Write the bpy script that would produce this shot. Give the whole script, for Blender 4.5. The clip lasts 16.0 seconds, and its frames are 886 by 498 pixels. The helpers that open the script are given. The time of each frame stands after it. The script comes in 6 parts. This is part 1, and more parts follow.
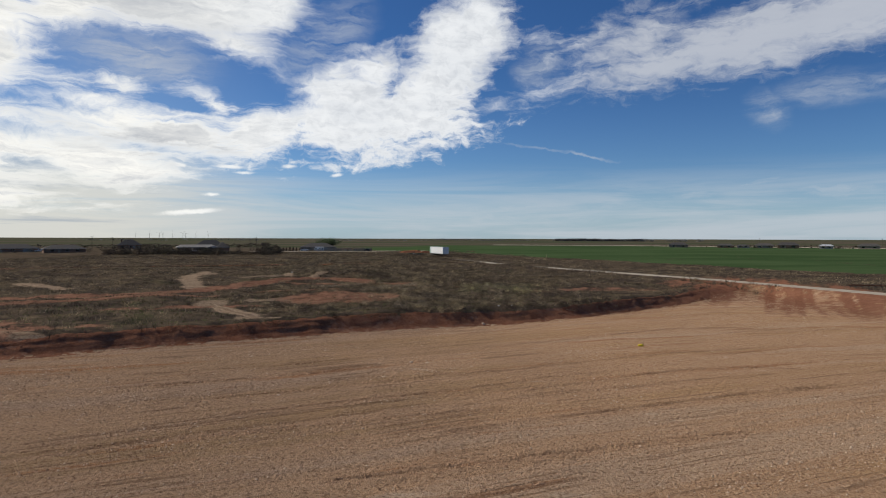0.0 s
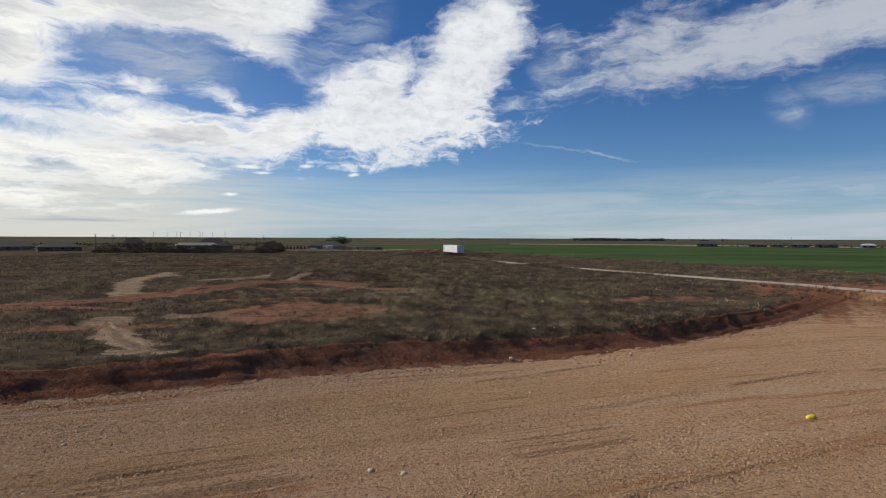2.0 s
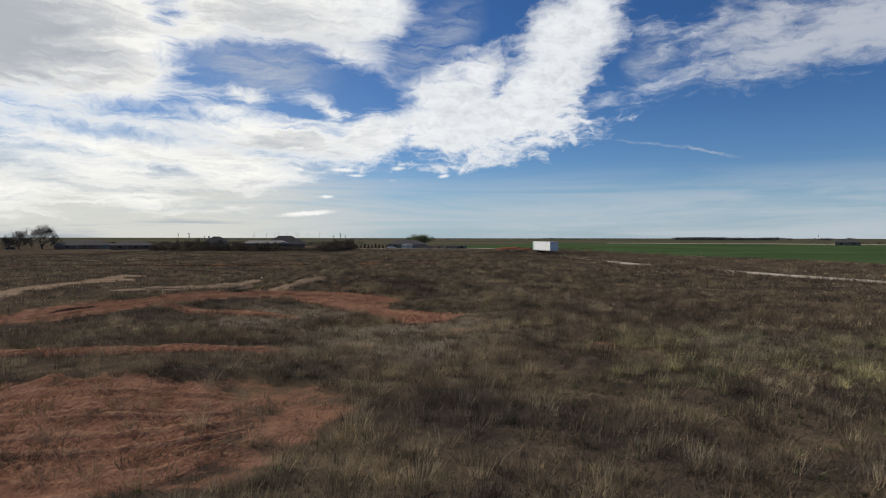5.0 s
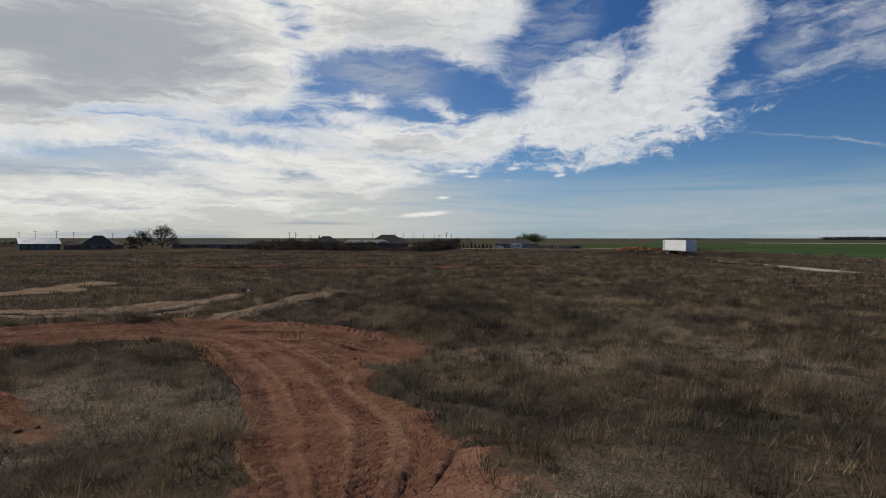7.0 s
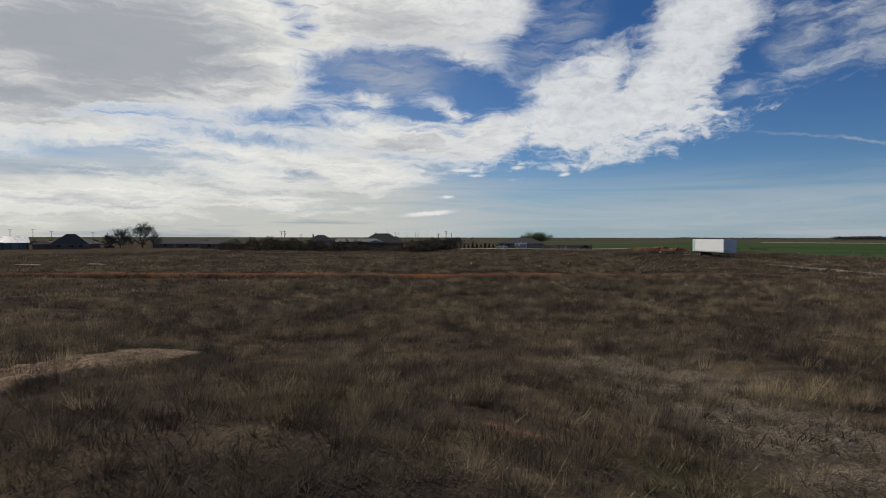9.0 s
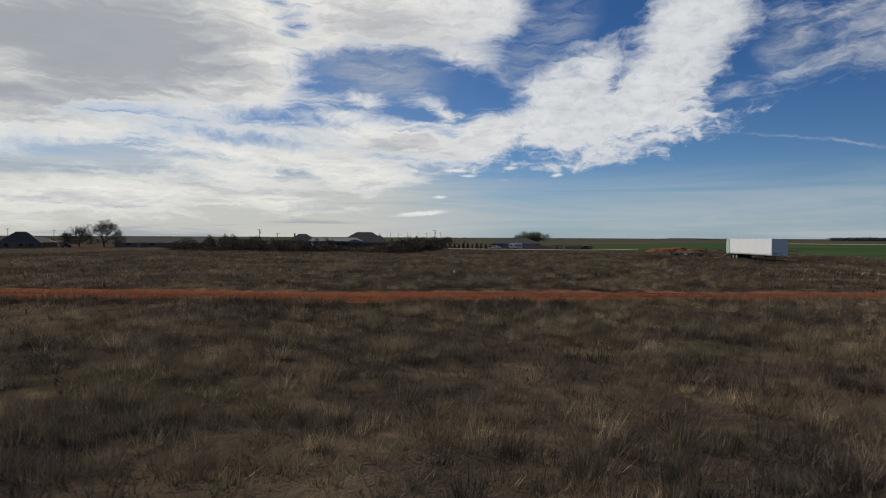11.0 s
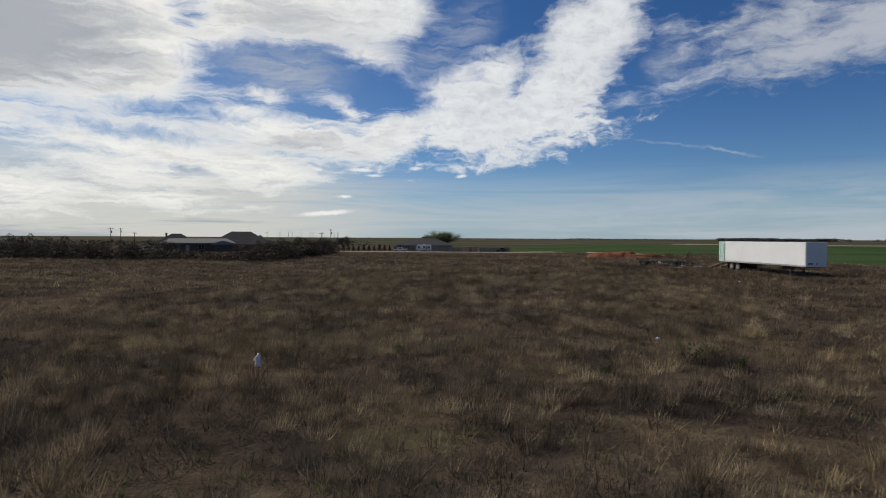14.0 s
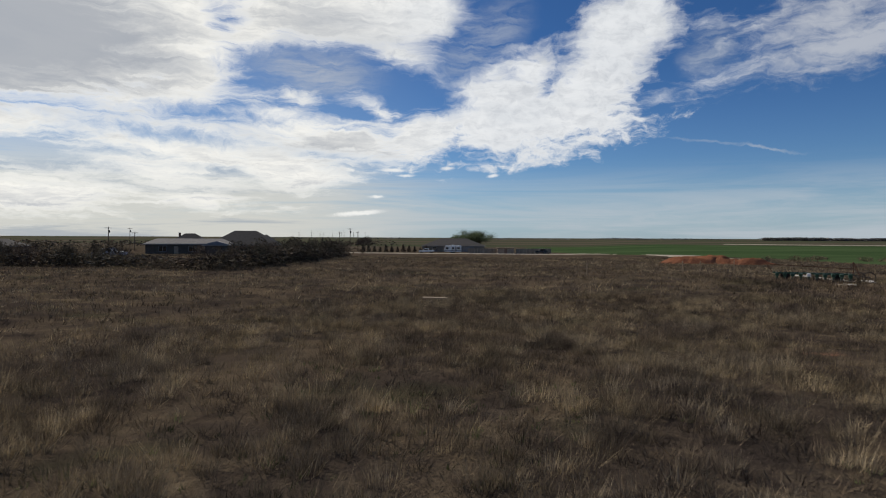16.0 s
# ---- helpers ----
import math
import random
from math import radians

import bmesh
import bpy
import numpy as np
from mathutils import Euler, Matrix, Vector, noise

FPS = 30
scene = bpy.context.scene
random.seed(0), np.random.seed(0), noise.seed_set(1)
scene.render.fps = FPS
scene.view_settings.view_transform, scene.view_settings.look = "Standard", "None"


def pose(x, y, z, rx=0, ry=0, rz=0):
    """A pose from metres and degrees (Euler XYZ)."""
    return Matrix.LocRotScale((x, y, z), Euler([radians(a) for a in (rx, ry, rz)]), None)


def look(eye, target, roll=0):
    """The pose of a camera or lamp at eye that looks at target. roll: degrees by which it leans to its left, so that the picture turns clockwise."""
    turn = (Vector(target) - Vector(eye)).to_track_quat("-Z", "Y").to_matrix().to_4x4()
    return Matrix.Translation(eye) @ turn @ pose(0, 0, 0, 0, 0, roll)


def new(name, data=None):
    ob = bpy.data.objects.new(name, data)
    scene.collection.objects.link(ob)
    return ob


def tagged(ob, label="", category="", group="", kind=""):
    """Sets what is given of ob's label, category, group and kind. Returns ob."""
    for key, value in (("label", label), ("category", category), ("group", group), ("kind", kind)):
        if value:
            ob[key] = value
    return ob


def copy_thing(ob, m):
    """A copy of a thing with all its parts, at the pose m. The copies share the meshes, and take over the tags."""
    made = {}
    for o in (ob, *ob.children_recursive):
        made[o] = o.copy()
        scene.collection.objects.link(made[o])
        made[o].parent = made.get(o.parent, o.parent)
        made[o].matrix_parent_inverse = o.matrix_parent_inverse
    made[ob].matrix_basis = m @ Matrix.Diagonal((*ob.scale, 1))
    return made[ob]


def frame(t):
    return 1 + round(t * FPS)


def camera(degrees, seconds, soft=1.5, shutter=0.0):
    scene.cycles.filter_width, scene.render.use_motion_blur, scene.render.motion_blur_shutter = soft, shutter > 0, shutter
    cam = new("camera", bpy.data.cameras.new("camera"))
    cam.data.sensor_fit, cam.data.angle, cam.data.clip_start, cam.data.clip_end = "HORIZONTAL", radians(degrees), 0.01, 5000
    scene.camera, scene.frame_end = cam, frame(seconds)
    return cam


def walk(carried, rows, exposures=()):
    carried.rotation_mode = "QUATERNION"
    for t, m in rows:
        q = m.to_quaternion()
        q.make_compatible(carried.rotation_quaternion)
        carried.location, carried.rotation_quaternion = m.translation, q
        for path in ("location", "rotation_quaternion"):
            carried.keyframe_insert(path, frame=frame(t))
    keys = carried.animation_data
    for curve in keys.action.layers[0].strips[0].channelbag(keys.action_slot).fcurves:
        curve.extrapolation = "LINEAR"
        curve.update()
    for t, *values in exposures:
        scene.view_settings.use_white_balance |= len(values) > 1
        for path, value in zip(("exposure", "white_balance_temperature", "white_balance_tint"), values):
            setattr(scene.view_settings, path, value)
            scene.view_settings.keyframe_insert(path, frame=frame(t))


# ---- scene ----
cam = camera(72.99, 16.0, 1.05, 0.07)
PATH = [
    (0, pose(-0.000, 0.000, 7.663, 88.908, -0.173, -0.124)),
    (0.5, pose(0.343, 5.254, 7.476, 88.913, -0.233, 0.254)),
    (1, pose(0.507, 10.652, 7.251, 88.925, -0.318, 0.617)),
    (1.5, pose(0.583, 16.218, 6.986, 88.892, -0.269, 1.097)),
    (2, pose(0.768, 22.018, 6.735, 88.868, -0.232, 1.439)),
    (2.5, pose(1.080, 27.859, 6.542, 88.864, -0.159, 1.547)),
    (3, pose(1.422, 33.730, 6.307, 88.826, -0.081, 2.413)),
    (3.5, pose(1.876, 39.801, 6.155, 88.853, -0.070, 6.146)),
    (3.7, pose(2.028, 42.292, 6.084, 88.857, -0.107, 7.992)),
    (5.8, pose(-1.386, 69.367, 4.599, 88.913, -0.072, 11.951)),
    (6, pose(-1.525, 71.844, 4.574, 88.931, -0.068, 13.692)),
    (6.5, pose(-1.953, 78.029, 4.540, 88.926, -0.051, 17.924)),
    (7, pose(-2.625, 83.964, 4.424, 88.893, -0.030, 20.964)),
    (7.5, pose(-3.629, 89.730, 4.319, 88.902, -0.042, 21.349)),
    (8, pose(-4.958, 95.420, 4.273, 88.881, -0.066, 21.371)),
    (8.5, pose(-6.567, 101.201, 4.337, 88.851, 0.068, 21.391)),
    (9, pose(-8.316, 106.724, 4.224, 88.826, -0.071, 21.382)),
    (9.2, pose(-9.129, 109.076, 4.215, 88.805, -0.197, 21.376)),
    (11.3, pose(-16.417, 133.880, 3.822, 88.858, -0.280, 20.253)),
    (11.5, pose(-17.144, 136.317, 3.796, 88.862, -0.261, 19.604)),
    (12, pose(-18.768, 142.445, 3.736, 88.846, -0.298, 18.866)),
    (12.5, pose(-20.430, 148.724, 3.813, 88.853, -0.250, 18.614)),
    (13, pose(-22.246, 155.136, 4.018, 88.864, -0.303, 18.308)),
    (13.5, pose(-23.948, 161.351, 4.081, 88.877, -0.274, 15.450)),
    (14, pose(-25.653, 167.706, 4.124, 88.882, -0.315, 11.661)),
    (14.5, pose(-27.183, 174.578, 4.108, 88.890, -0.382, 11.508)),
    (15, pose(-28.659, 181.801, 4.102, 88.874, -0.363, 11.700)),
    (15.5, pose(-30.148, 189.131, 4.103, 88.888, -0.361, 11.737)),
    (16, pose(-31.656, 196.387, 4.108, 88.849, -0.258, 14.661)),
]
# the clip's camera stops down a little while it faces the bright clouds
walk(cam, PATH, [(0, 0.0), (6.0, 0.0), (7.3, -0.28), (13.3, -0.28), (14.2, -0.13), (16.0, -0.1)])

# ---- light: veiled winter sun ahead and to the left, streaked cloud ----
SUN_AZ, SUN_EL = 68.0, 36.0          # degrees left of +y, degrees up
SKY_GAIN = 0.075


class Nodes:
    """Short writing for a node tree."""

    def __init__(self, tree):
        self.t = tree

    def add(self, kind, ins=None, **props):
        n = self.t.nodes.new("ShaderNode" + kind)
        for k, v in props.items():
            if k == "op":
                n.operation = v
            elif k == "dtype":
                n.data_type = v
            elif k == "attr":
                n.attribute_name = v
            elif k == "vtype":
                n.vector_type = v
            elif k == "blend":
                n.blend_type = v
            elif k == "interp":
                n.interpolation_type = v
            elif k == "clamp":
                n.use_clamp = v
        for k, v in (ins or {}).items():
            self.put(n, k, v)
        return n

    def put(self, n, k, v):
        if isinstance(v, bpy.types.NodeSocket):
            self.t.links.new(v, n.inputs[k])
        else:
            n.inputs[k].default_value = v

    def math(self, op, a, b=0.0, c=0.0, clamp=False):
        return self.add("Math", {0: a, 1: b, 2: c}, op=op, clamp=clamp).outputs[0]

    def vmath(self, op, a, b=(0, 0, 0)):
        n = self.add("VectorMath", {0: a}, op=op)
        if op == "SCALE":
            self.put(n, "Scale", b)
        else:
            self.put(n, 1, b)
        return n.outputs["Value"] if op in ("LENGTH", "DOT_PRODUCT") else n.outputs[0]

    def noise(self, vec, scale, detail=4.0, rough=0.55, dist=0.0):
        return self.add("TexNoise", {"Vector": vec, "Scale": scale, "Detail": detail, "Roughness": rough, "Distortion": dist}).outputs[0]

    def step(self, v, a, b, lo=0.0, hi=1.0, interp="SMOOTHSTEP"):
        return self.add("MapRange", {0: v, 1: a, 2: b, 3: lo, 4: hi}, interp=interp).outputs[0]

    def mix(self, f, a, b, blend="MIX"):
        n = self.add("Mix", {0: f}, dtype="RGBA", blend=blend)
        for k, v in ((6, a), (7, b)):
            if not isinstance(v, bpy.types.NodeSocket) and len(v) == 3:
                v = (*v, 1)
            self.put(n, k, v)
        return n.outputs[2]

    def fmix(self, f, a, b):
        return self.add("Mix", {0: f, 2: a, 3: b}, dtype="FLOAT").outputs[0]


def build_sky():
    w = bpy.data.worlds.new("world")
    scene.world = w
    w.use_nodes = True
    k = Nodes(w.node_tree)
    bg = w.node_tree.nodes["Background"]
    sky = k.add("TexSky")
    sky.sky_type, sky.sun_disc = "NISHITA", False
    sky.sun_elevation, sky.sun_rotation = radians(SUN_EL), radians(-SUN_AZ)
    sky.air_density, sky.dust_density, sky.ozone_density, sky.altitude = 1.0, 0.6, 2.5, 900
    d = k.add("TexCoord").outputs["Generated"]
    s = k.add("SeparateXYZ", {0: d})
    x, y, z = s.outputs
    az = k.math("MULTIPLY", k.math("ARCTAN2", k.math("MULTIPLY", x, -1.0), y), 57.2958)
    el = k.math("MULTIPLY", k.math("ARCSINE", z), 57.2958)
    p = k.add("CombineXYZ", {0: az, 1: el, 2: 0.0}).outputs[0]
    # the cloud deck seen in perspective, for the grain
    zz = k.math("ADD", k.math("MAXIMUM", z, 0.0), 0.10)
    deck = k.add("CombineXYZ", {0: k.math("DIVIDE", x, zz), 1: k.math("DIVIDE", y, zz), 2: 0.0}).outputs[0]
    left = k.step(az, 8.0, 32.0)
    soft = lambda v, scale, amount, detail=4.0: k.vmath("ADD", v, k.vmath("MULTIPLY", k.vmath("SUBTRACT", k.add("TexNoise", {"Vector": v, "Scale": scale, "Detail": detail, "Roughness": 0.6}).outputs[1], (0.5, 0.5, 0.5)), amount))
    q = soft(soft(p, 0.22, (2.6, 1.5, 0.0), 3.0), 1.1, (0.9, 0.6, 0.0), 5.0)

    def after(v, q=q):
        """The place on the sky again, worked out once v is known: keeps the node stack short."""
        return k.vmath("ADD", q, k.vmath("SCALE", k.add("CombineXYZ", {0: v, 1: v, 2: v}).outputs[0], 1e-7))

    def blob(place, a, e, ra, re, turn):
        """Degrees inside the rim of a long rounded patch."""
        m = k.add("Mapping", {0: place, 1: (a, e, 0), 2: (0, 0, radians(turn)), 3: (ra, re, 1)})
        m.vector_type = "TEXTURE"
        return k.math("MULTIPLY", k.math("SUBTRACT", 1.0, k.vmath("LENGTH", m.outputs[0])), min(ra, re))

    def joined(patches, ease, start, base=q):
        v, place = None, after(start, base)
        for i, c in enumerate(patches):
            if i % 5 == 4:
                place = after(v, base)
            d = blob(place, *c)
            v = d if v is None else k.math("SMOOTH_MAX", v, d, ease)
        return v

    # grain: combed streaks, cotton lumps, and fibres drawn out by the wind
    comb = k.noise(k.vmath("MULTIPLY", q, (0.13, 0.85, 1.0)), 1.0, 7.0, 0.62, 0.8)
    fan = k.add("Mapping", {0: q, 2: (0, 0, radians(28)), 3: (0.22, 0.9, 1)})
    fibre = k.noise(fan.outputs[0], 1.0, 8.0, 0.62, 0.9)
    cotton = k.noise(k.vmath("MULTIPLY", q, (0.8, 1.25, 1.0)), 0.85, 8.0, 0.66, 0.3)
    rag = k.noise(deck, 3.0, 10.0, 0.66, 0.5)
    around = lambda n, gain: k.math("MULTIPLY", k.math("SUBTRACT", n, 0.5), gain)
    wild = k.math("ADD", around(comb, 4.0), around(rag, 2.2))
    woolly = k.math("ADD", k.math("ADD", around(cotton, 3.0), around(fibre, 2.6)), around(rag, 1.6))
    drawn = k.math("ADD", around(fibre, 4.2), around(cotton, 2.0))
    bank = k.math("ADD", joined(BANK, 0.8, rag), k.math("MULTIPLY", wild, 0.9))
    bands = k.math("ADD", joined(BANDS, 0.6, bank), wild)
    swoosh = k.math("ADD", joined(SWOOSH, 0.6, bands), woolly)
    streak_c = k.math("ADD", joined(STREAK, 0.5, swoosh), drawn)
    fleck = k.math("ADD", joined(FLECKS, 0.05, streak_c, soft(p, 1.4, (0.5, 0.16, 0.0), 4.0)), k.math("ADD", around(cotton, 0.25), around(comb, 0.2)))
    holes = k.math("ADD", joined(HOLES, 0.4, fleck), around(cotton, 1.8))
    sheet_c = k.math("SMOOTH_MAX", k.math("SMOOTH_MAX", bank, bands, 0.4), swoosh, 0.3)
    body = k.math("SMOOTH_MIN", sheet_c, k.math("MULTIPLY", holes, -1.3), 0.4)
    opaque = k.math("MAXIMUM", k.step(body, -0.55, k.fmix(left, k.step(el, 11.0, 17.0, 0.9, 2.2), 1.4)), k.step(k.math("SMOOTH_MIN", streak_c, k.math("MULTIPLY", holes, -1.3), 0.4), -0.7, 1.9, 0.0, 0.72))
    cover = k.math("MAXIMUM", opaque, k.step(fleck, -0.10, 0.12, 0.0, 0.9))
    # thin streaks low over the horizon and veils higher up
    streak = k.noise(k.vmath("MULTIPLY", p, (0.035, 0.55, 1.0)), 1.0, 6.0, 0.62, 0.6)
    low = k.math("MULTIPLY", k.step(el, k.fmix(left, 7.5, 12.0), k.fmix(left, 1.0, 3.0)), k.step(streak, k.fmix(left, 0.36, 0.16), k.fmix(left, 0.62, 0.46)))
    low = k.math("MULTIPLY", low, k.fmix(left, 0.75, 1.0))
    veil, place = None, after(cover)
    for i, c in enumerate(VEILS):
        if i % 5 == 4:
            place = after(veil)
        v = k.math("DIVIDE", blob(place, *c), min(c[2], c[3]), clamp=True)
        veil = v if veil is None else k.math("MAXIMUM", veil, v)
    veil = k.math("MULTIPLY", k.math("MULTIPLY", k.step(veil, 0.0, 0.8), 0.62), k.step(k.math("ADD", k.math("MULTIPLY", comb, 0.5), k.math("MULTIPLY", fibre, 0.5)), 0.30, 0.66))
    thin = k.math("MAXIMUM", low, veil)
    # cloud shade: grey bellies, brighter towards the sun
    belly = k.step(k.math("ADD", joined(BELLY, 0.5, veil), k.math("ADD", around(comb, 6.5), around(rag, 2.4))), -2.2, 3.4)
    thick = k.step(body, 0.2, 1.6)
    mottle = k.step(k.math("ADD", k.math("MULTIPLY", cotton, 0.6), k.math("MULTIPLY", comb, 0.4)), 0.42, 0.66)
    grey = k.math("MULTIPLY", thick, k.math("MAXIMUM", belly, k.math("MULTIPLY", mottle, k.fmix(left, 0.42, 0.45))))
    white = k.mix(left, (0.86, 0.88, 0.90), (1.08, 1.06, 0.99))
    col = k.mix(k.math("MULTIPLY", k.step(rag, 0.38, 0.66), 0.25), white, (0.55, 0.60, 0.67))
    col = k.mix(k.math("MULTIPLY", grey, 0.82), col, (0.32, 0.355, 0.42))
    col = k.mix(k.math("MULTIPLY", k.step(az, -8.0, -16.0), 0.6), col, (0.50, 0.52, 0.56))
    air = k.vmath("SCALE", sky.outputs[0], SKY_GAIN)
    air = k.mix(1.0, air, k.mix(k.step(el, 1.0, 18.0), (0.62, 0.86, 1.13), SKY_TINT), "MULTIPLY")
    air = k.mix(k.step(el, 7.0, 0.5, 0.0, 0.55), air, k.mix(left, (0.40, 0.52, 0.62), (0.48, 0.53, 0.56)))
    air = k.mix(k.math("MULTIPLY", left, 0.22), air, (0.34, 0.42, 0.52))
    air = k.mix(k.math("MULTIPLY", thin, 0.88), air, k.mix(left, (0.54, 0.58, 0.63), k.mix(k.step(streak, 0.50, 0.64), (0.70, 0.69, 0.635), (0.46, 0.49, 0.52))))
    out = k.mix(cover, air, col)
    k.t.links.new(out, bg.inputs[0])
    bg.inputs[1].default_value = 1.0
    sun = new("sun", bpy.data.lights.new("sun", "SUN"))
    sun.data.energy, sun.data.angle, sun.data.color = 5.0, radians(1.2), (1.0, 0.91, 0.79)
    a, e = radians(SUN_AZ), radians(SUN_EL)
    sun.matrix_world = look((0, 0, 0), (math.sin(a) * math.cos(e), -math.cos(a) * math.cos(e), -math.sin(e)))


SKY_TINT = (0.34, 0.62, 0.97)
# azimuth, height, half length, half thickness, turn: all in degrees
BANK = [(48.0, 16.8, 14.2, 6.55, -7), (59.8, 12.4, 10.1, 5.59, -9), (37.3, 14.6, 4.8, 3.3, -23), (40.3, 11.8, 8.2, 1.69, -8), (24.8, 20.5, 12.6, 3.97, 2), (18.9, 16.9, 4.8, 1.48, 19), (16.0, 15.4, 1.9, 0.45, 29), (31.2, 18.4, 4.7, 2.11, -21), (16.8, 20.4, 4.6, 3.43, -26)]
BANDS = [(52.2, 8.9, 9.5, 1.63, -2), (37.3, 8.1, 11.3, 2.24, 6), (29.1, 9.9, 7.9, 1.97, 7), (23.8, 9.0, 7.5, 2.09, 4), (29.1, 6.3, 6.3, 2.11, 5), (25.9, 5.2, 3.2, 0.74, -8), (39.8, 5.5, 9.1, 1.42, 3), (56.7, 6.9, 2.1, 0.78, 0), (51.0, 3.3, 13.1, 1.96, -4), (37.4, 3.2, 7.0, 1.03, 3), (17.3, 9.3, 4.8, 2.1, -15), (27.8, 12.7, 1.9, 0.82, 18), (20.5, 11.5, 3.3, 1.04, 24)]
SWOOSH = [(15.7, 9.0, 4.7, 1.59, -31), (9.4, 11.9, 5.3, 3.98, -17), (9.9, 15.3, 3.2, 2.02, 17), (6.6, 15.4, 3.9, 2.37, -16), (3.9, 11.6, 6.3, 2.98, -9), (7.6, 7.1, 2.9, 0.46, -2), (5.1, 8.1, 5.6, 0.82, -12), (1.0, 9.1, 4.9, 0.84, -11), (-0.2, 10.4, 3.5, 1.26, -2), (0.5, 14.2, 5.4, 3.23, -26), (-1.1, 17.3, 4.9, 4.09, -60), (-3.5, 19.2, 3.8, 3.76, -58), (7.3, 9.5, 3.8, 1.3, 17), (12.0, 14.0, 1.7, 2.37, 12)]
STREAK = [(-13.9, 14.4, 7.4, 0.9, -12), (-20.5, 15.4, 8.8, 2.1, -9), (-17.6, 17.4, 5.6, 1.66, -23), (-27.7, 16.6, 9.5, 2.96, -6), (-34.0, 17.3, 8.3, 2.76, -3), (-6.6, 12.7, 4.5, 0.31, -8), (-14.6, 18.2, 4.3, 0.89, -27), (-9.8, 18.0, 2.6, 0.47, 12)]
FLECKS = [(19.6, 6.3, 1.3, 0.18, 1), (18.3, 5.8, 0.6, 0.1, 1), (21.0, 3.8, 0.6, 0.13, -1), (22.8, 2.2, 2.3, 0.22, -5), (9.9, 5.8, 0.5, 0.16, -11), (14.3, 6.5, 0.6, 0.15, -2), (23.6, 6.3, 0.7, 0.2, 8)]
HOLES = [(17.8, 13.4, 4.5, 1.52, 12), (26.4, 15.0, 6.4, 1.59, 2), (11.2, 17.6, 4.6, 1.53, -38), (6.9, 20.0, 2.9, 0.66, -12), (35.3, 10.8, 2.5, 0.4, 2), (39.3, 8.8, 2.9, 0.3, 3), (50.4, 6.5, 4.5, 0.7, 7), (56.7, 5.4, 2.1, 0.61, 1)]
# thin veils, and the grey undersides
VEILS = [(26.4, 14.9, 7.9, 2.99, 2), (11.0, 17.8, 6.8, 3.57, -38), (-28.6, 10.6, 2.7, 1.88, 45), (-34.0, 11.9, 7.3, 1.73, -2), (-25.6, 4.3, 7.4, 0.63, -8), (-11.1, 8.0, 6.8, 0.21, 10), (-3.7, 2.2, 23.4, 2.26, -2), (-33.4, 3.9, 4.5, 0.72, -1), (-9.0, 16.1, 3.5, 2.54, -26), (-27.4, 1.1, 12.8, 1.15, -1)]
BELLY = [(50.1, 15.6, 13.6, 5.69, -3), (56.3, 10.9, 9.4, 2.56, -4), (39.8, 13.5, 5.8, 1.62, -8), (24.8, 8.4, 5.1, 1.36, 1), (33.3, 8.2, 3.6, 0.93, 4), (42.2, 9.7, 6.5, 0.98, 2), (28.0, 19.2, 6.8, 1.89, 0), (44.6, 2.3, 6.4, 0.59, 2), (52.2, 5.3, 6.3, 0.55, 3), (30.2, 4.3, 5.3, 0.64, 3)]
build_sky()

# ---- lie of the land ----
def smooth(v, a, b):
    t = np.clip((v - a) / (b - a), 0, 1)
    return t * t * (3 - 2 * t)


def vnoise(x, y, size, seed):
    """Smooth random values from 0 to 1, about one change in every size metres."""
    g = np.random.RandomState(seed).rand(256, 256)
    x, y = np.asarray(x) / size + 37.3, np.asarray(y) / size + 11.7
    i, j = np.floor(x).astype(int), np.floor(y).astype(int)
    fx, fy = x - i, y - j
    fx, fy = fx * fx * (3 - 2 * fx), fy * fy * (3 - 2 * fy)
    a, b = g[i % 256, j % 256], g[(i + 1) % 256, j % 256]
    c, d = g[i % 256, (j + 1) % 256], g[(i + 1) % 256, (j + 1) % 256]
    return (a * (1 - fx) + b * fx) * (1 - fy) + (c * (1 - fx) + d * fx) * fy


def line_dist(x, y, pts):
    """Distance to a broken line, and the signed distance across it."""
    best, side = np.full(np.shape(x), 1e9), np.zeros(np.shape(x))
    for (ax, ay), (bx, by) in zip(pts, pts[1:]):
        dx, dy = bx - ax, by - ay
        ll = dx * dx + dy * dy
        t = np.clip(((x - ax) * dx + (y - ay) * dy) / ll, 0, 1)
        d = np.hypot(x - ax - t * dx, y - ay - t * dy)
        s = np.sign((x - ax) * dy - (y - ay) * dx)
        near = d < best
        best = np.where(near, d, best)
        side = np.where(near, s * d, side)
    return best, side


# foot of the cut bank along the graded pad
FOOT_X = [-200, -60, -31, -18, -9.4, -3, 2, 8, 14, 18, 26, 36, 46, 52, 56]
FOOT_Y = [20, 33, 42.5, 49.8, 54.4, 57, 58.7, 61.2, 64.6, 67.4, 73.8, 82.5, 93, 102, 105]
GRAVEL_ROAD = [(66, 55), (60, 77), (53.5, 91), (44, 110.5), (31, 134), (22, 156), (14.5, 176), (9, 191), (5, 201), (3.2, 206)]
RED_ROAD = [(-130, 122), (-90, 141), (-48, 158.0), (-34, 162.0), (-26.5, 165.4), (-18, 169.0), (-8, 173), (2, 177.2)]
WHEEL_TRACK = [(-6.7, 91.0), (-7.9, 93.1), (-9.5, 95.5), (-11.8, 98.0), (-14.7, 100.9), (-18.5, 103.6), (-22.5, 103.6), (-25.6, 100), (-28.4, 94), (-30.8, 87), (-33.4, 79.5), (-38.5, 74.5), (-47, 72.2), (-58, 70), (-75, 66)]
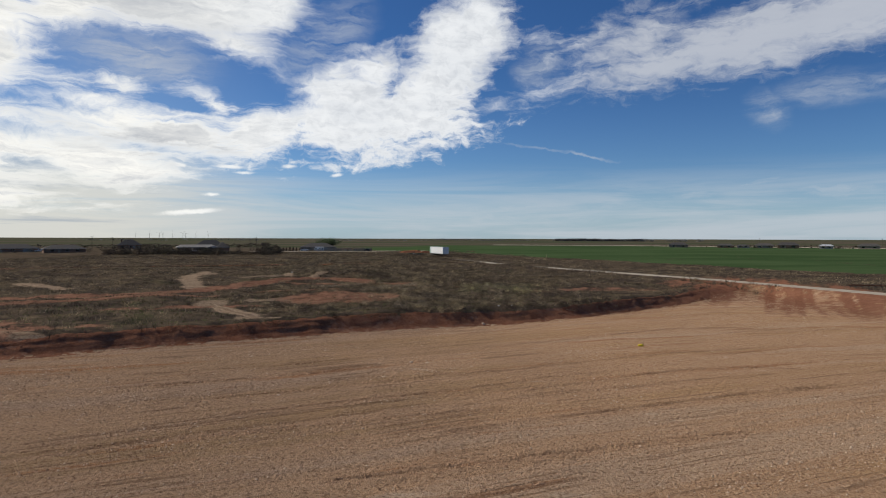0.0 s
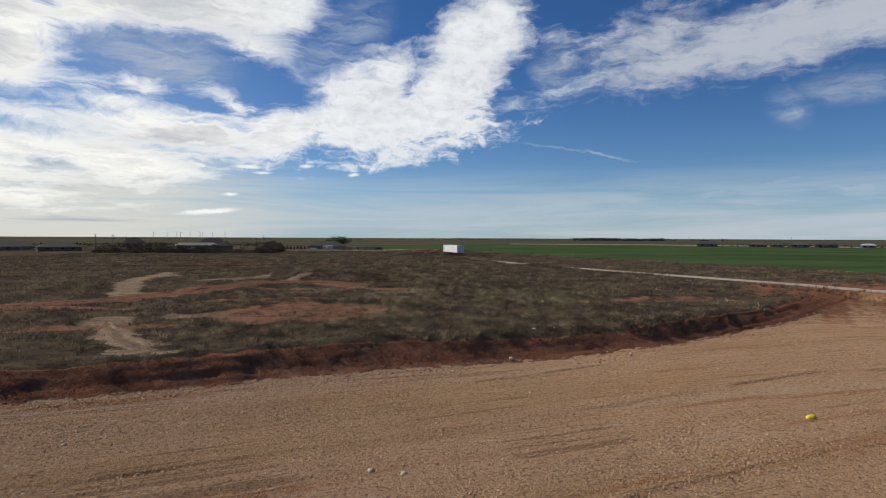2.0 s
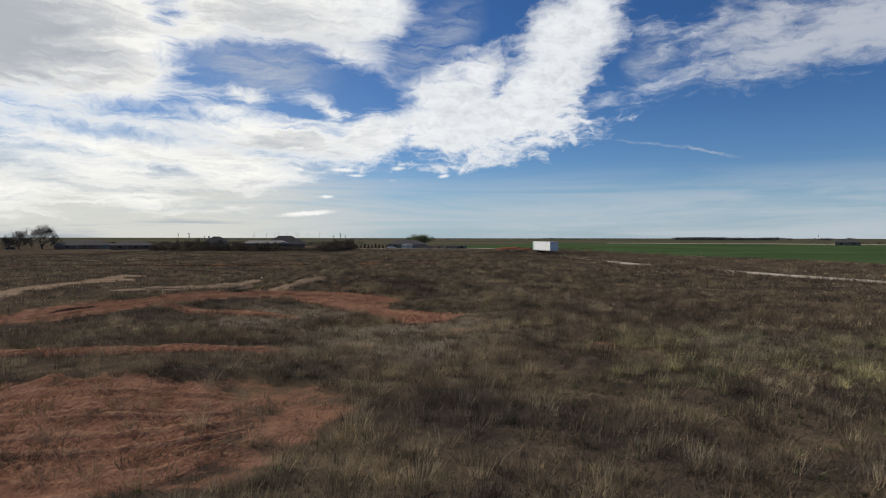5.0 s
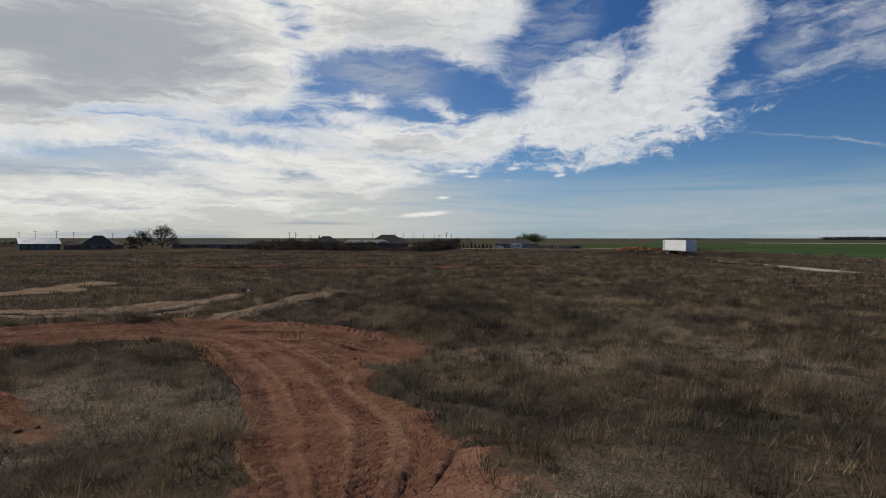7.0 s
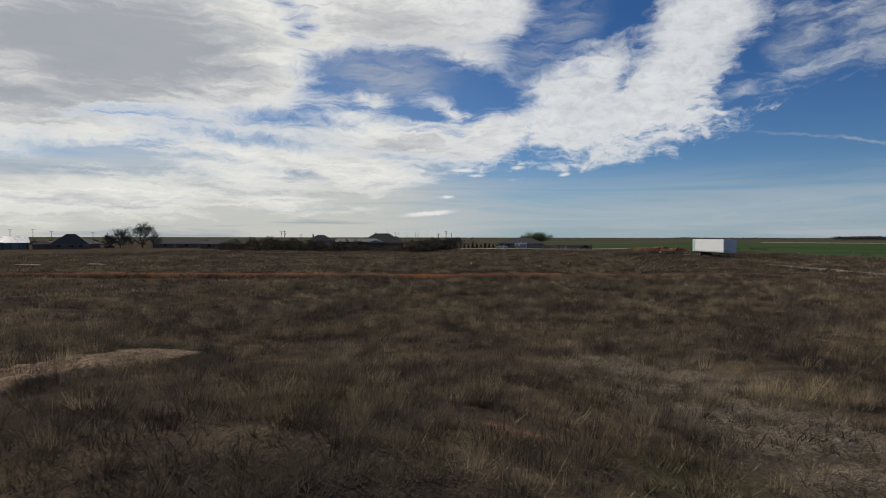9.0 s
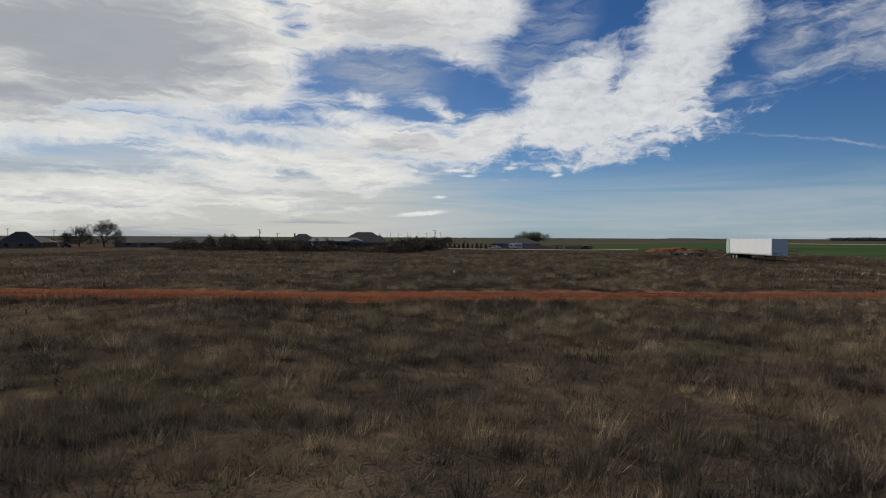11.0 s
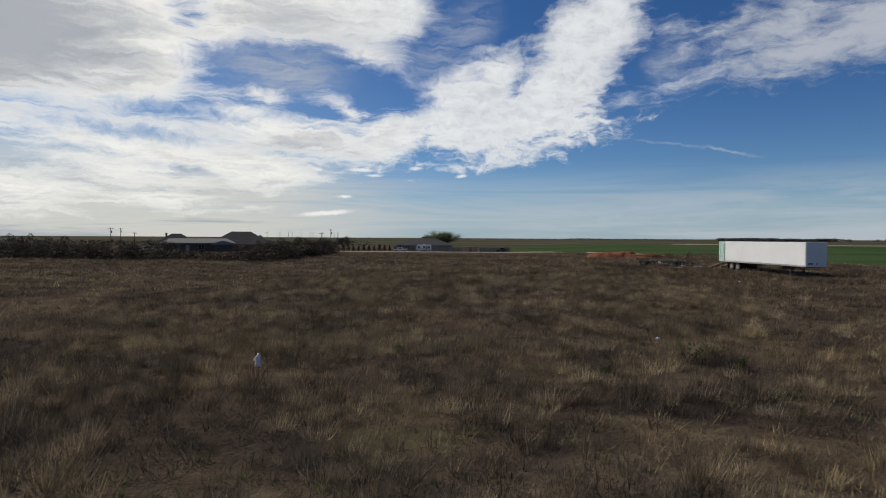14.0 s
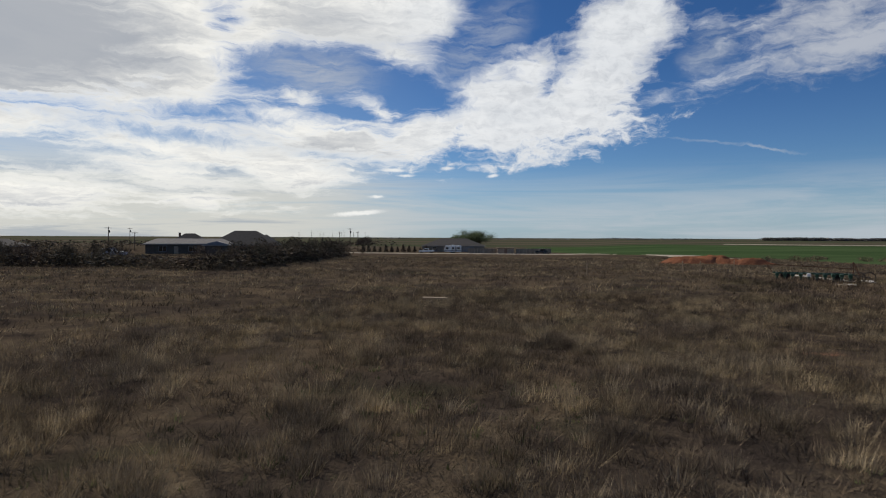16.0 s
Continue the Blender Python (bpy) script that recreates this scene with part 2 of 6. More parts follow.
RED_WEST = [(-28.5, 73.5), (-33, 71), (-41, 67), (-52, 63), (-64, 60)]
WEDGE = [(-18.2, 104.0), (-15.6, 103.5), (-13.2, 102.9)]
SPUR = [(-22.5, 105.2), (-17.5, 106.3), (-13.0, 105.6)]
SCRAPE = [(-15.5, 69.8), (-12, 71.2), (-8.8, 72.9)]
SCRAPE_TAIL = [(-34, 60.8), (-27, 63.4), (-20, 65.6)]
FADED = [(-6.9, 95.2), (-5.4, 93.6), (-4.2, 91.6), (-3.2, 89.8)]
RED_PATCHES = [(-4.2, 87.0, 1.1), (-5.0, 86.6, 0.8), (-10.1, 106.0, 0.8), (-11.0, 116.8, 0.7), (2.2, 84.2, 1.0), (-33, 48.0, 3.6), (-28.5, 48.6, 2.4), (-38, 50.5, 4.0), (-34, 44.5, 2.6), (-36.8, 208.2, 0.28), (-24.0, 219.8, 1.3), (-20.0, 213.0, 1.2), (-18.0, 215.2, 1.0), (-21.0, 209.3, 1.2), (-16.6, 211.6, 1.2)]
RED_CORNER = [(-25, 78.0), (-18, 79.3), (-11.2, 81.5)]
RED_SIDE = [(-26, 95.3), (-22, 94.2), (-17.5, 93.2), (-15.4, 92.6)]
RED_RIGHT = [(13, 81), (21, 83.2), (30, 86)]
CUT = [(-33.5, 82), (-37.5, 90), (-42, 99), (-45.5, 108), (-46.5, 119)]
SAND_BANKS = [[(-33, 101.5), (-29, 103.2), (-27.2, 105.5), (-28, 109), (-29.7, 115.5)], [(-22.7, 106.6), (-23.4, 109.5), (-23.4, 113), (-23.0, 117), (-23.4, 121)], [(-64, 91), (-52, 83)],
              [(-35, 47), (-28, 42.5)], [(-25.5, 66), (-21.5, 60.5), (-16.8, 55.2)], [(-46, 113), (-43, 115)], [(-21.5, 68.8), (-18.5, 70.2), (-16, 71.8)]]
# the line along which the graders and trucks crossed the pad
PAD_LINE_X = [-90, -20, -12, 0, 10.7, 28, 40, 70]
PAD_LINE_Y = [8, 28.6, 32.2, 37.9, 42.4, 48.9, 50.8, 51.5]
MOUNDS = [(-15, 115, 8.5, 5.5, 1.05), (-12, 104, 6, 5, -0.35), (-27, 119, 5, 5, 0.5), (8, 86, 14, 9, 0.7), (-31, 104, 9, 8, 0.6), (22, 100, 13, 10, 0.6), (-12, 76, 10, 4, 0.6), (26, 118, 10, 8, 0.5),
          (-27, 56, 8, 4, 0.5), (-34, 68, 8, 5, 0.5), (-60, 125, 22, 12, 0.4), (10, 150, 20, 14, 0.35), (-45, 92, 9, 9, 0.5)]


def pad_edge(x, y, plain=False):
    """Metres beyond the foot of the bank: below 0 on the pad."""
    f = np.interp(x, FOOT_X, FOOT_Y)
    slope = np.interp(x, [-60, -10, 14, 30, 50], [0.45, 0.5, 0.65, 0.9, 1.2])
    d = (y - f) / np.sqrt(1 + slope * slope)
    if plain:
        return d
    return np.maximum(d, (x - 55.5) * 0.8) + (vnoise(x, y, 9.3, 5) - 0.5) * 0.7 + (vnoise(x + 0.4 * y, y, 2.6, 7) - 0.5) * 0.16 + (vnoise(x, y, 1.1, 6) - 0.5) * 0.14


def corner(x, y):
    """1 where the pad runs out in a ramp up to the gravel lane."""
    return np.exp(-((x - 54) / 13) ** 2 - ((y - 92) / 22) ** 2)


def land(x, y):
    x, y = np.asarray(x, float), np.asarray(y, float)
    z = 0.25 - 0.3 * smooth(y, 200, 238) - 1.9 * np.maximum(smooth(y, 275, 420) * smooth(x, 10, -60), smooth(x, -110, -260))
    z = z - 0.6 * smooth(y, 300, 700) * smooth(x, 0, 60)
    near = smooth(y, 330, 240) * smooth(np.abs(x), 170, 120)
    for mx, my, rx, ry, h in MOUNDS:
        z = z + h * np.exp(-((x - mx) / rx) ** 2 - ((y - my) / ry) ** 2)
    z = z + near * ((vnoise(x, y, 14, 1) - 0.5) * 0.45 + (vnoise(x, y, 4, 2) - 0.5) * 0.22 + (vnoise(x, y, 1.3, 3) - 0.5) * 0.10)
    z = z - 0.35 * np.exp(-((x - 53) / 11) ** 2 - ((y - 101) / 13) ** 2)
    e = pad_edge(x, y)
    ramp = corner(x, y)
    t = np.clip((e + 0.1 + 9 * ramp) / (2.7 + 11.2 * ramp), 0, 1)
    up = t * t * (3 - 2 * t)
    lip = 0.12 * np.exp(-((e - 3.2) / 0.9) ** 2)
    gate = 1 - ramp
    floor_z = -1.15 + (vnoise(x, y, 9, 4) - 0.5) * 0.14 + (vnoise(x, y, 1.5, 8) - 0.5) * 0.03
    z = floor_z * (1 - up) + (z + lip * gate * (0.5 + vnoise(x, y, 5, 9))) * up
    # wheel ruts and scraped hollows
    d, s = line_dist(x, y, WHEEL_TRACK)
    z = z - 0.16 * smooth(d, 2.6, 1.5) + 0.09 * np.exp(-((d - 2.6) / 0.5) ** 2)
    z = z - 0.08 * np.exp(-((np.abs(s) - 1.1) / 0.35) ** 2) * smooth(d, 3, 2)
    for line, r in ((SCRAPE, 4.2), (SCRAPE_TAIL, 1.4), (RED_RIGHT, 2.2), (SPUR, 2.2), (RED_WEST, 2.0)):
        d, _ = line_dist(x, y, line)
        z = z - 0.15 * smooth(d, r, r - 1.2)
    d, s = line_dist(x, y, RED_ROAD)
    bed = smooth(d, 7.0, 4.2)
    z = z * (1 - bed) + 0.22 * bed
    z = z + 0.24 * np.exp(-((s - 8.0) / 2.4) ** 2) * (d > np.abs(s) - 0.1)
    z = z - 0.14 * smooth(d, 4.2, 3.2) + 0.10 * np.exp(-((d - 4.6) / 0.5) ** 2)
    d, s = line_dist(x, y, GRAVEL_ROAD)
    flat = smooth(d, 4.0, 2.0)
    return z * (1 - flat) + (0.22 - 0.25 * smooth(y, 200, 238) + 0.25 * smooth(y, 60, 110) * smooth(y, 170, 130)) * flat


def red_fan(x, y):
    """Red soil trodden out over the pad's corner."""
    return smooth(np.hypot((x - 49 - 0.1 * (y - 84)) / 16, (y - 88) / 27), 1.7, 0.15)


def soils(x, y):
    """How much of each bare soil shows: pad, red, sand; and the distance across ruts."""
    e = pad_edge(x, y)
    pad = smooth(e, 0.9, -0.1)
    across = (np.interp(x, PAD_LINE_X, PAD_LINE_Y) - y) * 0.9
    red = np.exp(-((e - 1.0) / 0.9) ** 2) * 1.0
    red = np.maximum(red, 0.40 * smooth(e, -6.0, -0.3) * (e < 0.6))
    fan = red_fan(x, y)
    streak = 0.6 * vnoise(0.87 * x - 0.49 * y, (0.49 * x + 0.87 * y) * 0.03, 0.7, 33) + 0.4 * vnoise(0.87 * x - 0.49 * y, (0.49 * x + 0.87 * y) * 0.08, 2.0, 35)
    red = np.maximum(red, fan * (0.60 + 0.40 * smooth(streak, 0.3, 0.66)))
    pad = pad * (1 - 0.35 * fan)
    for line, r, a in ((WHEEL_TRACK, 1.55, 1.0), (SPUR, 1.9, 1.0), (WEDGE, 1.4, 1.0), (RED_WEST, 1.6, 0.62), (WHEEL_TRACK[8:], 3.2, 0.56), (FADED, 0.6, 0.40), (RED_CORNER, 1.0, 0.6), (RED_SIDE, 0.5, 0.60), (SCRAPE, 4.2, 0.50), (SCRAPE_TAIL, 1.0, 0.72), (RED_RIGHT, 1.7, 0.50), (RED_ROAD, 4.0, 1.0)):
        d, s = line_dist(x, y, line)
        d = d + (vnoise(x, y, 2.3, 21) - 0.5) * (0.3 if line is RED_ROAD else 1.4) + (vnoise(x, y, 0.8, 24) - 0.5) * 0.5
        m = a * smooth(d, r + 0.6, r - 0.8)
        across = np.where(m > 0.3, s, across)
        red = np.maximum(red, m)
    for px, py, r in RED_PATCHES:
        d = np.hypot((x - px) * 0.8, (y - py) * 1.1) + (vnoise(x, y, 0.9, 34) - 0.5) * 1.3
        red = np.maximum(red, 0.53 * smooth(d, r * 1.2, r * 0.3))
    sand = np.zeros(np.shape(x))
    for i, line in enumerate(SAND_BANKS):
        d, _ = line_dist(x, y, line)
        d = d + (vnoise(x, y, 2.0, 22) - 0.5) * 1.9
        sand = np.maximum(sand, (0.56 if i in (4, 6) else 1.0) * smooth(d, *((1.0, 0.1) if i == 1 else (2.6, 1.0) if i == 4 else (1.7, 0.5))))
    d, s = line_dist(x, y, CUT)
    sand = np.maximum(sand, 0.62 * smooth(d + (vnoise(x, y, 2.0, 23) - 0.5) * 1.6, 2.5, 1.2))
    sand = sand * (1 - pad)
    return pad, red, sand, across


def wheat_edge(x, y):
    """Metres beyond the near edge of the green crop."""
    return y - np.interp(x, [-90, -55, -30, 0, 20, 44, 67, 81, 93, 140, 400], [520, 450, 385, 335, 285, 216, 169, 139, 125, 96, 20])


# ---- materials ----
def material(name, rough=0.9, metal=0.0):
    m = bpy.data.materials.new(name)
    m.use_nodes = True
    k = Nodes(m.node_tree)
    b = m.node_tree.nodes["Principled BSDF"]
    b.inputs["Roughness"].default_value, b.inputs["Metallic"].default_value = rough, metal
    b.inputs["Specular IOR Level"].default_value = 0.3
    return m, k, b


def bumped(k, b, height, strength=0.5, distance=0.05):
    n = k.add("Bump", {"Height": height, "Strength": strength, "Distance": distance})
    k.put(b, "Normal", n.outputs[0])


def worn(name, c1, c2, scale=3.0, rough=0.8, metal=0.0, fine=40.0, bump=0.15, per_object=0.0, spec=0.12):
    """A plain surface with stains and grain."""
    m, k, b = material(name, rough, metal)
    b.inputs["Specular IOR Level"].default_value = spec
    v = k.add("TexCoord").outputs["Object"]
    big, small = k.noise(v, scale, 5), k.noise(v, fine, 3)
    f = k.math("ADD", k.math("MULTIPLY", k.step(big, 0.3, 0.7), 0.7), k.math("MULTIPLY", small, 0.3))
    c = k.mix(f, c1, c2)
    if per_object:
        r = k.add("ObjectInfo").outputs["Random"]
        c = k.mix(1.0, c, k.mix(r, (1 - per_object,) * 3, (1 + per_object,) * 3), "MULTIPLY")
    k.put(b, "Base Color", c)
    k.put(b, "Roughness", k.step(big, 0.2, 0.8, max(rough - 0.12, 0.05), min(rough + 0.1, 1)))
    bumped(k, b, small, bump, 0.01)
    return m


def field_patches(k, place):
    """The field's own patchwork: paler tan stands, and dark brown ones."""
    n = k.step(k.noise(place, 0.26, 5, 0.64, 0.4), 0.38, 0.62)
    return k.mix(n, (0.68, 0.655, 0.67), (1.20, 1.13, 1.00))


SOIL_TONE, LEAF_TONE = 0.83, 0.98      # depth of all soils, and of all blades


def soil_material():
    m, k, b = material("soil", 0.97)
    b.inputs["Specular IOR Level"].default_value = 0.0
    g = k.add("NewGeometry").outputs["Position"]
    at = lambda n: k.add("Attribute", attr=n).outputs["Fac"]
    pad, red, sand, across, straw = (at(n) for n in ("pad", "red", "sand", "across", "straw"))
    n1, n2, n3 = k.noise(g, 0.09, 5), k.noise(g, 0.9, 6, 0.62), k.noise(g, 9.0, 5, 0.65)
    clod = k.add("TexVoronoi", {"Vector": g, "Scale": 7.0}).outputs["Distance"]
    jag = k.math("ADD", k.math("MULTIPLY", k.math("SUBTRACT", n2, 0.5), 0.9), k.math("MULTIPLY", k.math("SUBTRACT", n3, 0.5), 0.5))
    cut = lambda v: k.step(k.math("ADD", v, jag), 0.35, 0.62)
    # litter and thatch between the tufts
    turf = k.mix(k.step(n1, 0.38, 0.62), (0.068, 0.056, 0.046), (0.101, 0.081, 0.062))
    tuft = k.noise(g, 0.55, 6, 0.66, 0.6)
    turf = k.mix(k.step(tuft, 0.48, 0.68), turf, (0.140, 0.114, 0.083))
    turf = k.mix(k.math("MULTIPLY", k.step(tuft, 0.46, 0.32), 0.75), turf, (0.044, 0.036, 0.031))
    turf = k.mix(k.math("MULTIPLY", k.step(n2, 0.50, 0.75), 0.6), turf, (0.150, 0.118, 0.080))
    turf = k.mix(k.math("MULTIPLY", k.step(n3, 0.5, 0.7), 0.6), turf, (0.050, 0.045, 0.033))
    turf = k.mix(k.math("MULTIPLY", k.step(k.noise(g, 0.16, 4), 0.58, 0.70), 0.5), turf, (0.062, 0.066, 0.036))
    turf = k.mix(1.0, turf, field_patches(k, g), "MULTIPLY")
    far = k.step(k.vmath("DOT_PRODUCT", g, (0, 1, 0)), 380.0, 640.0)
    band = k.noise(k.vmath("MULTIPLY", g, (0.0016, 0.006, 0)), 1.0, 3)
    turf = k.mix(far, turf, k.mix(k.step(band, 0.42, 0.58), (0.105, 0.088, 0.066), (0.062, 0.074, 0.042)))
    straws = k.noise(k.vmath("MULTIPLY", g, (9.0, 26.0, 9.0)), 1.0, 4, 0.7, 2.0)
    turf = k.mix(k.math("MULTIPLY", straw, k.step(n2, 0.30, 0.55)), turf, k.mix(k.step(straws, 0.42, 0.66), (0.085, 0.066, 0.049), (0.42, 0.355, 0.262)))
    px = k.vmath("DOT_PRODUCT", g, (0.93, 0.37, 0))
    lane = k.add("CombineXYZ", {0: k.math("MULTIPLY", across, 1.9), 1: k.math("MULTIPLY", px, 0.05), 2: 0.0}).outputs[0]
    rut = k.math("MULTIPLY", k.math("SUBTRACT", k.noise(lane, 1.0, 6.0, 0.7, 0.3), 0.5), 3.2)
    redc = k.mix(k.step(n2, 0.3, 0.72), (0.175, 0.083, 0.054), (0.30, 0.162, 0.108))
    redc = k.mix(k.math("MULTIPLY", k.step(rut, 0.0, 1.0), 0.55), redc, (0.25, 0.130, 0.080))
    redc = k.mix(k.math("MULTIPLY", k.step(n1, 0.55, 0.7), 0.4), redc, (0.28, 0.15, 0.090))
    crumb = k.noise(g, 5.0, 6, 0.72)
    redc = k.mix(k.math("MULTIPLY", k.step(crumb, 0.50, 0.66), 0.55), redc, (0.30, 0.175, 0.112))
    redc = k.mix(k.math("MULTIPLY", k.step(crumb, 0.46, 0.34), 0.35), redc, (0.085, 0.034, 0.020))
    # ridge tops lightened in colour for sunlight, here and in the next mix
    redc = k.mix(k.math("MULTIPLY", k.math("MULTIPLY", k.step(at("ridge"), 0.2, 1.1), k.step(crumb, 0.36, 0.6)), 0.7), redc, (0.35, 0.215, 0.135))
    redc = k.mix(at("fresh"), redc, k.mix(k.step(k.math("ADD", k.math("MULTIPLY", crumb, 0.5), k.math("MULTIPLY", at("ridge"), 0.16)), 0.12, 0.42), (0.135, 0.042, 0.019), (0.33, 0.118, 0.050)))
    sandc = k.mix(k.step(k.math("ADD", k.math("MULTIPLY", n3, 0.8), k.math("MULTIPLY", rut, 0.2)), 0.22, 0.56), (0.14, 0.092, 0.062), (0.39, 0.295, 0.205))
    # compacted caliche fill: browner to one side, dusted pale where it is driven on
    side = k.step(k.math("ADD", k.vmath("DOT_PRODUCT", g, (1, 0, 0)), k.math("MULTIPLY", k.math("SUBTRACT", n1, 0.5), 26.0)), -14.0, 16.0)
    sweep = k.add("CombineXYZ", {0: k.math("MULTIPLY", across, 0.55), 1: k.math("MULTIPLY", px, 0.035), 2: 3.0}).outputs[0]
    band1, band2 = k.noise(sweep, 0.55, 5.0, 0.62, 0.5), k.noise(sweep, 1.3, 6.0, 0.66, 0.6)
    padc = k.mix(side, (0.43, 0.285, 0.182), (0.575, 0.365, 0.215))
    padc = k.mix(k.math("MULTIPLY", k.step(band1, 0.50, 0.62), 0.65), padc, k.mix(side, (0.42, 0.305, 0.225), (0.60, 0.435, 0.295)))
    padc = k.mix(k.math("MULTIPLY", k.step(band1, 0.47, 0.36), 0.6), padc, k.mix(side, (0.33, 0.222, 0.120), (0.50, 0.31, 0.150)))
    padc = k.mix(k.math("MULTIPLY", k.step(band2, 0.57, 0.68), 0.75), padc, (0.37, 0.162, 0.070))
    padc = k.mix(k.math("MULTIPLY", k.step(k.noise(k.vmath("MULTIPLY", g, (0.35, 1.0, 1.0)), 0.9, 6, 0.6), 0.62, 0.72), 0.6), padc, k.mix(side, (0.54, 0.43, 0.32), (0.72, 0.56, 0.41)))
    thin = k.add("CombineXYZ", {0: k.math("MULTIPLY", across, 0.9), 1: k.math("MULTIPLY", px, 0.016), 2: 9.0}).outputs[0]
    wire = k.noise(thin, 1.0, 3.0, 0.5, 0.15)
    scar = k.math("MULTIPLY", k.step(k.math("ABSOLUTE", k.math("SUBTRACT", wire, 0.5)), 0.022, 0.006), k.step(k.noise(g, 0.13, 3), 0.42, 0.56))
    padc = k.mix(k.math("MULTIPLY", scar, 0.6), padc, k.mix(side, (0.15, 0.088, 0.055), (0.22, 0.125, 0.072)))
    padc = k.mix(k.math("MULTIPLY", k.step(rut, 0.35, 0.8), 0.35), padc, k.mix(side, (0.18, 0.105, 0.066), (0.29, 0.165, 0.096)))
    peb, grit = k.noise(g, 14.0, 5, 0.75), k.noise(g, 42.0, 3, 0.7)
    padc = k.mix(k.math("MULTIPLY", k.step(peb, 0.53, 0.62), 0.75), padc, k.mix(side, (0.40, 0.30, 0.215), (0.60, 0.45, 0.32)))
    padc = k.mix(k.math("MULTIPLY", k.step(peb, 0.47, 0.38), 0.75), padc, k.mix(side, (0.13, 0.078, 0.048), (0.21, 0.118, 0.066)))
    padc = k.mix(k.math("MULTIPLY", k.step(grit, 0.48, 0.36), 0.6), padc, k.mix(side, (0.13, 0.078, 0.048), (0.21, 0.118, 0.066)))
    lump = k.noise(g, 5.5, 5, 0.7)
    padc = k.mix(k.math("MULTIPLY", k.step(lump, 0.48, 0.38), 0.75), padc, k.mix(side, (0.15, 0.092, 0.058), (0.23, 0.13, 0.074)))
    # shade in the furrow hollows, put into the soil colour
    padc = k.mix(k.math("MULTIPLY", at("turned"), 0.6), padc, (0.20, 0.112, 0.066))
    c = k.mix(cut(sand), turf, sandc)
    c = k.mix(cut(pad), c, padc)
    c = k.mix(cut(k.math("MULTIPLY", red, k.step(pad, 0.0, 1.0, 1.0, 0.75))), c, redc)
    k.put(b, "Base Color", k.mix(1.0, c, (SOIL_TONE,) * 3, "MULTIPLY"))
    h = k.math("ADD", k.math("MULTIPLY", n2, 0.6), k.math("MULTIPLY", n3, 0.35))
    bare = k.math("MAXIMUM", k.math("MAXIMUM", pad, red), k.math("MULTIPLY", sand, 0.8))
    h = k.math("ADD", h, k.math("MULTIPLY", k.math("MULTIPLY", k.math("SUBTRACT", 1.0, clod), red), 0.12))
    h = k.math("MULTIPLY", h, k.fmix(pad, 1.0, 0.5))
    h = k.math("ADD", h, k.math("MULTIPLY", k.math("MULTIPLY", lump, pad), 0.8))
    h = k.math("ADD", h, k.math("MULTIPLY", rut, k.math("MULTIPLY", bare, k.fmix(pad, 0.16, 0.05))))
    h = k.math("SUBTRACT", h, k.math("MULTIPLY", k.math("MULTIPLY", scar, pad), 0.14))
    h = k.math("ADD", h, k.math("MULTIPLY", k.math("MULTIPLY", grit, pad), 0.10))
    h = k.math("ADD", h, k.math("MULTIPLY", k.math("MULTIPLY", peb, bare), 0.32))
    bumped(k, b, h, 1.0, 0.26)
    return m


def blade_material(name, c1, c2, c3, trans=0.2):
    """Grass blades: the tint of a tuft, and patches over the field."""
    m, k, b = material(name, 0.85)
    b.inputs["Specular IOR Level"].default_value = 0.04
    g = k.add("NewGeometry")
    t = k.add("Attribute", attr="tint").outputs["Fac"]
    n = k.noise(g.outputs["Position"], 0.12, 4, 0.6)
    c = k.mix(t, c1, c2)
    c = k.mix(k.step(n, 0.42, 0.68), c, c3)
    c = k.mix(1.0, c, field_patches(k, g.outputs["Position"]), "MULTIPLY")
    clump = k.noise(g.outputs["Position"], 1.15, 4, 0.6)
    c = k.mix(1.0, c, k.mix(k.step(clump, 0.42, 0.60), (0.52, 0.51, 0.53), (1.50, 1.47, 1.40)), "MULTIPLY")
    c = k.mix(1.0, c, k.mix(g.outputs["Random Per Island"], (0.68, 0.68, 0.68), (1.25, 1.25, 1.25)), "MULTIPLY")
    c = k.mix(1.0, c, (LEAF_TONE * 0.97, LEAF_TONE, LEAF_TONE), "MULTIPLY")
    k.put(b, "Base Color", c)
    tr = k.add("BsdfTranslucent", {"Color": c})
    mx = k.add("MixShader", {0: trans, 1: b.outputs[0], 2: tr.outputs[0]})
    k.t.links.new(mx.outputs[0], k.t.nodes["Material Output"].inputs[0])
    return m


def stone_material():
    """Caliche lumps, dusted with the soil that they lie on."""
    m, k, b = material("caliche_stone", 0.95)
    b.inputs["Specular IOR Level"].default_value = 0.05
    g = k.add("NewGeometry")
    v = g.outputs["Position"]
    side = k.step(k.math("ADD", k.vmath("DOT_PRODUCT", v, (1, 0, 0)), k.math("MULTIPLY", k.math("SUBTRACT", k.noise(v, 0.09, 5), 0.5), 26.0)), -14.0, 16.0)
    r = g.outputs["Random Per Island"]
    c = k.mix(side, (0.30, 0.200, 0.130), (0.43, 0.285, 0.178))
    c = k.mix(k.step(r, 0.60, 0.95), c, k.mix(side, (0.42, 0.32, 0.235), (0.53, 0.41, 0.30)))
    c = k.mix(k.step(r, 0.40, 0.05), c, k.mix(side, (0.15, 0.092, 0.058), (0.24, 0.138, 0.080)))
    k.put(b, "Base Color", c)
    bumped(k, b, k.noise(v, 30.0, 3), 0.4, 0.01)
    return m


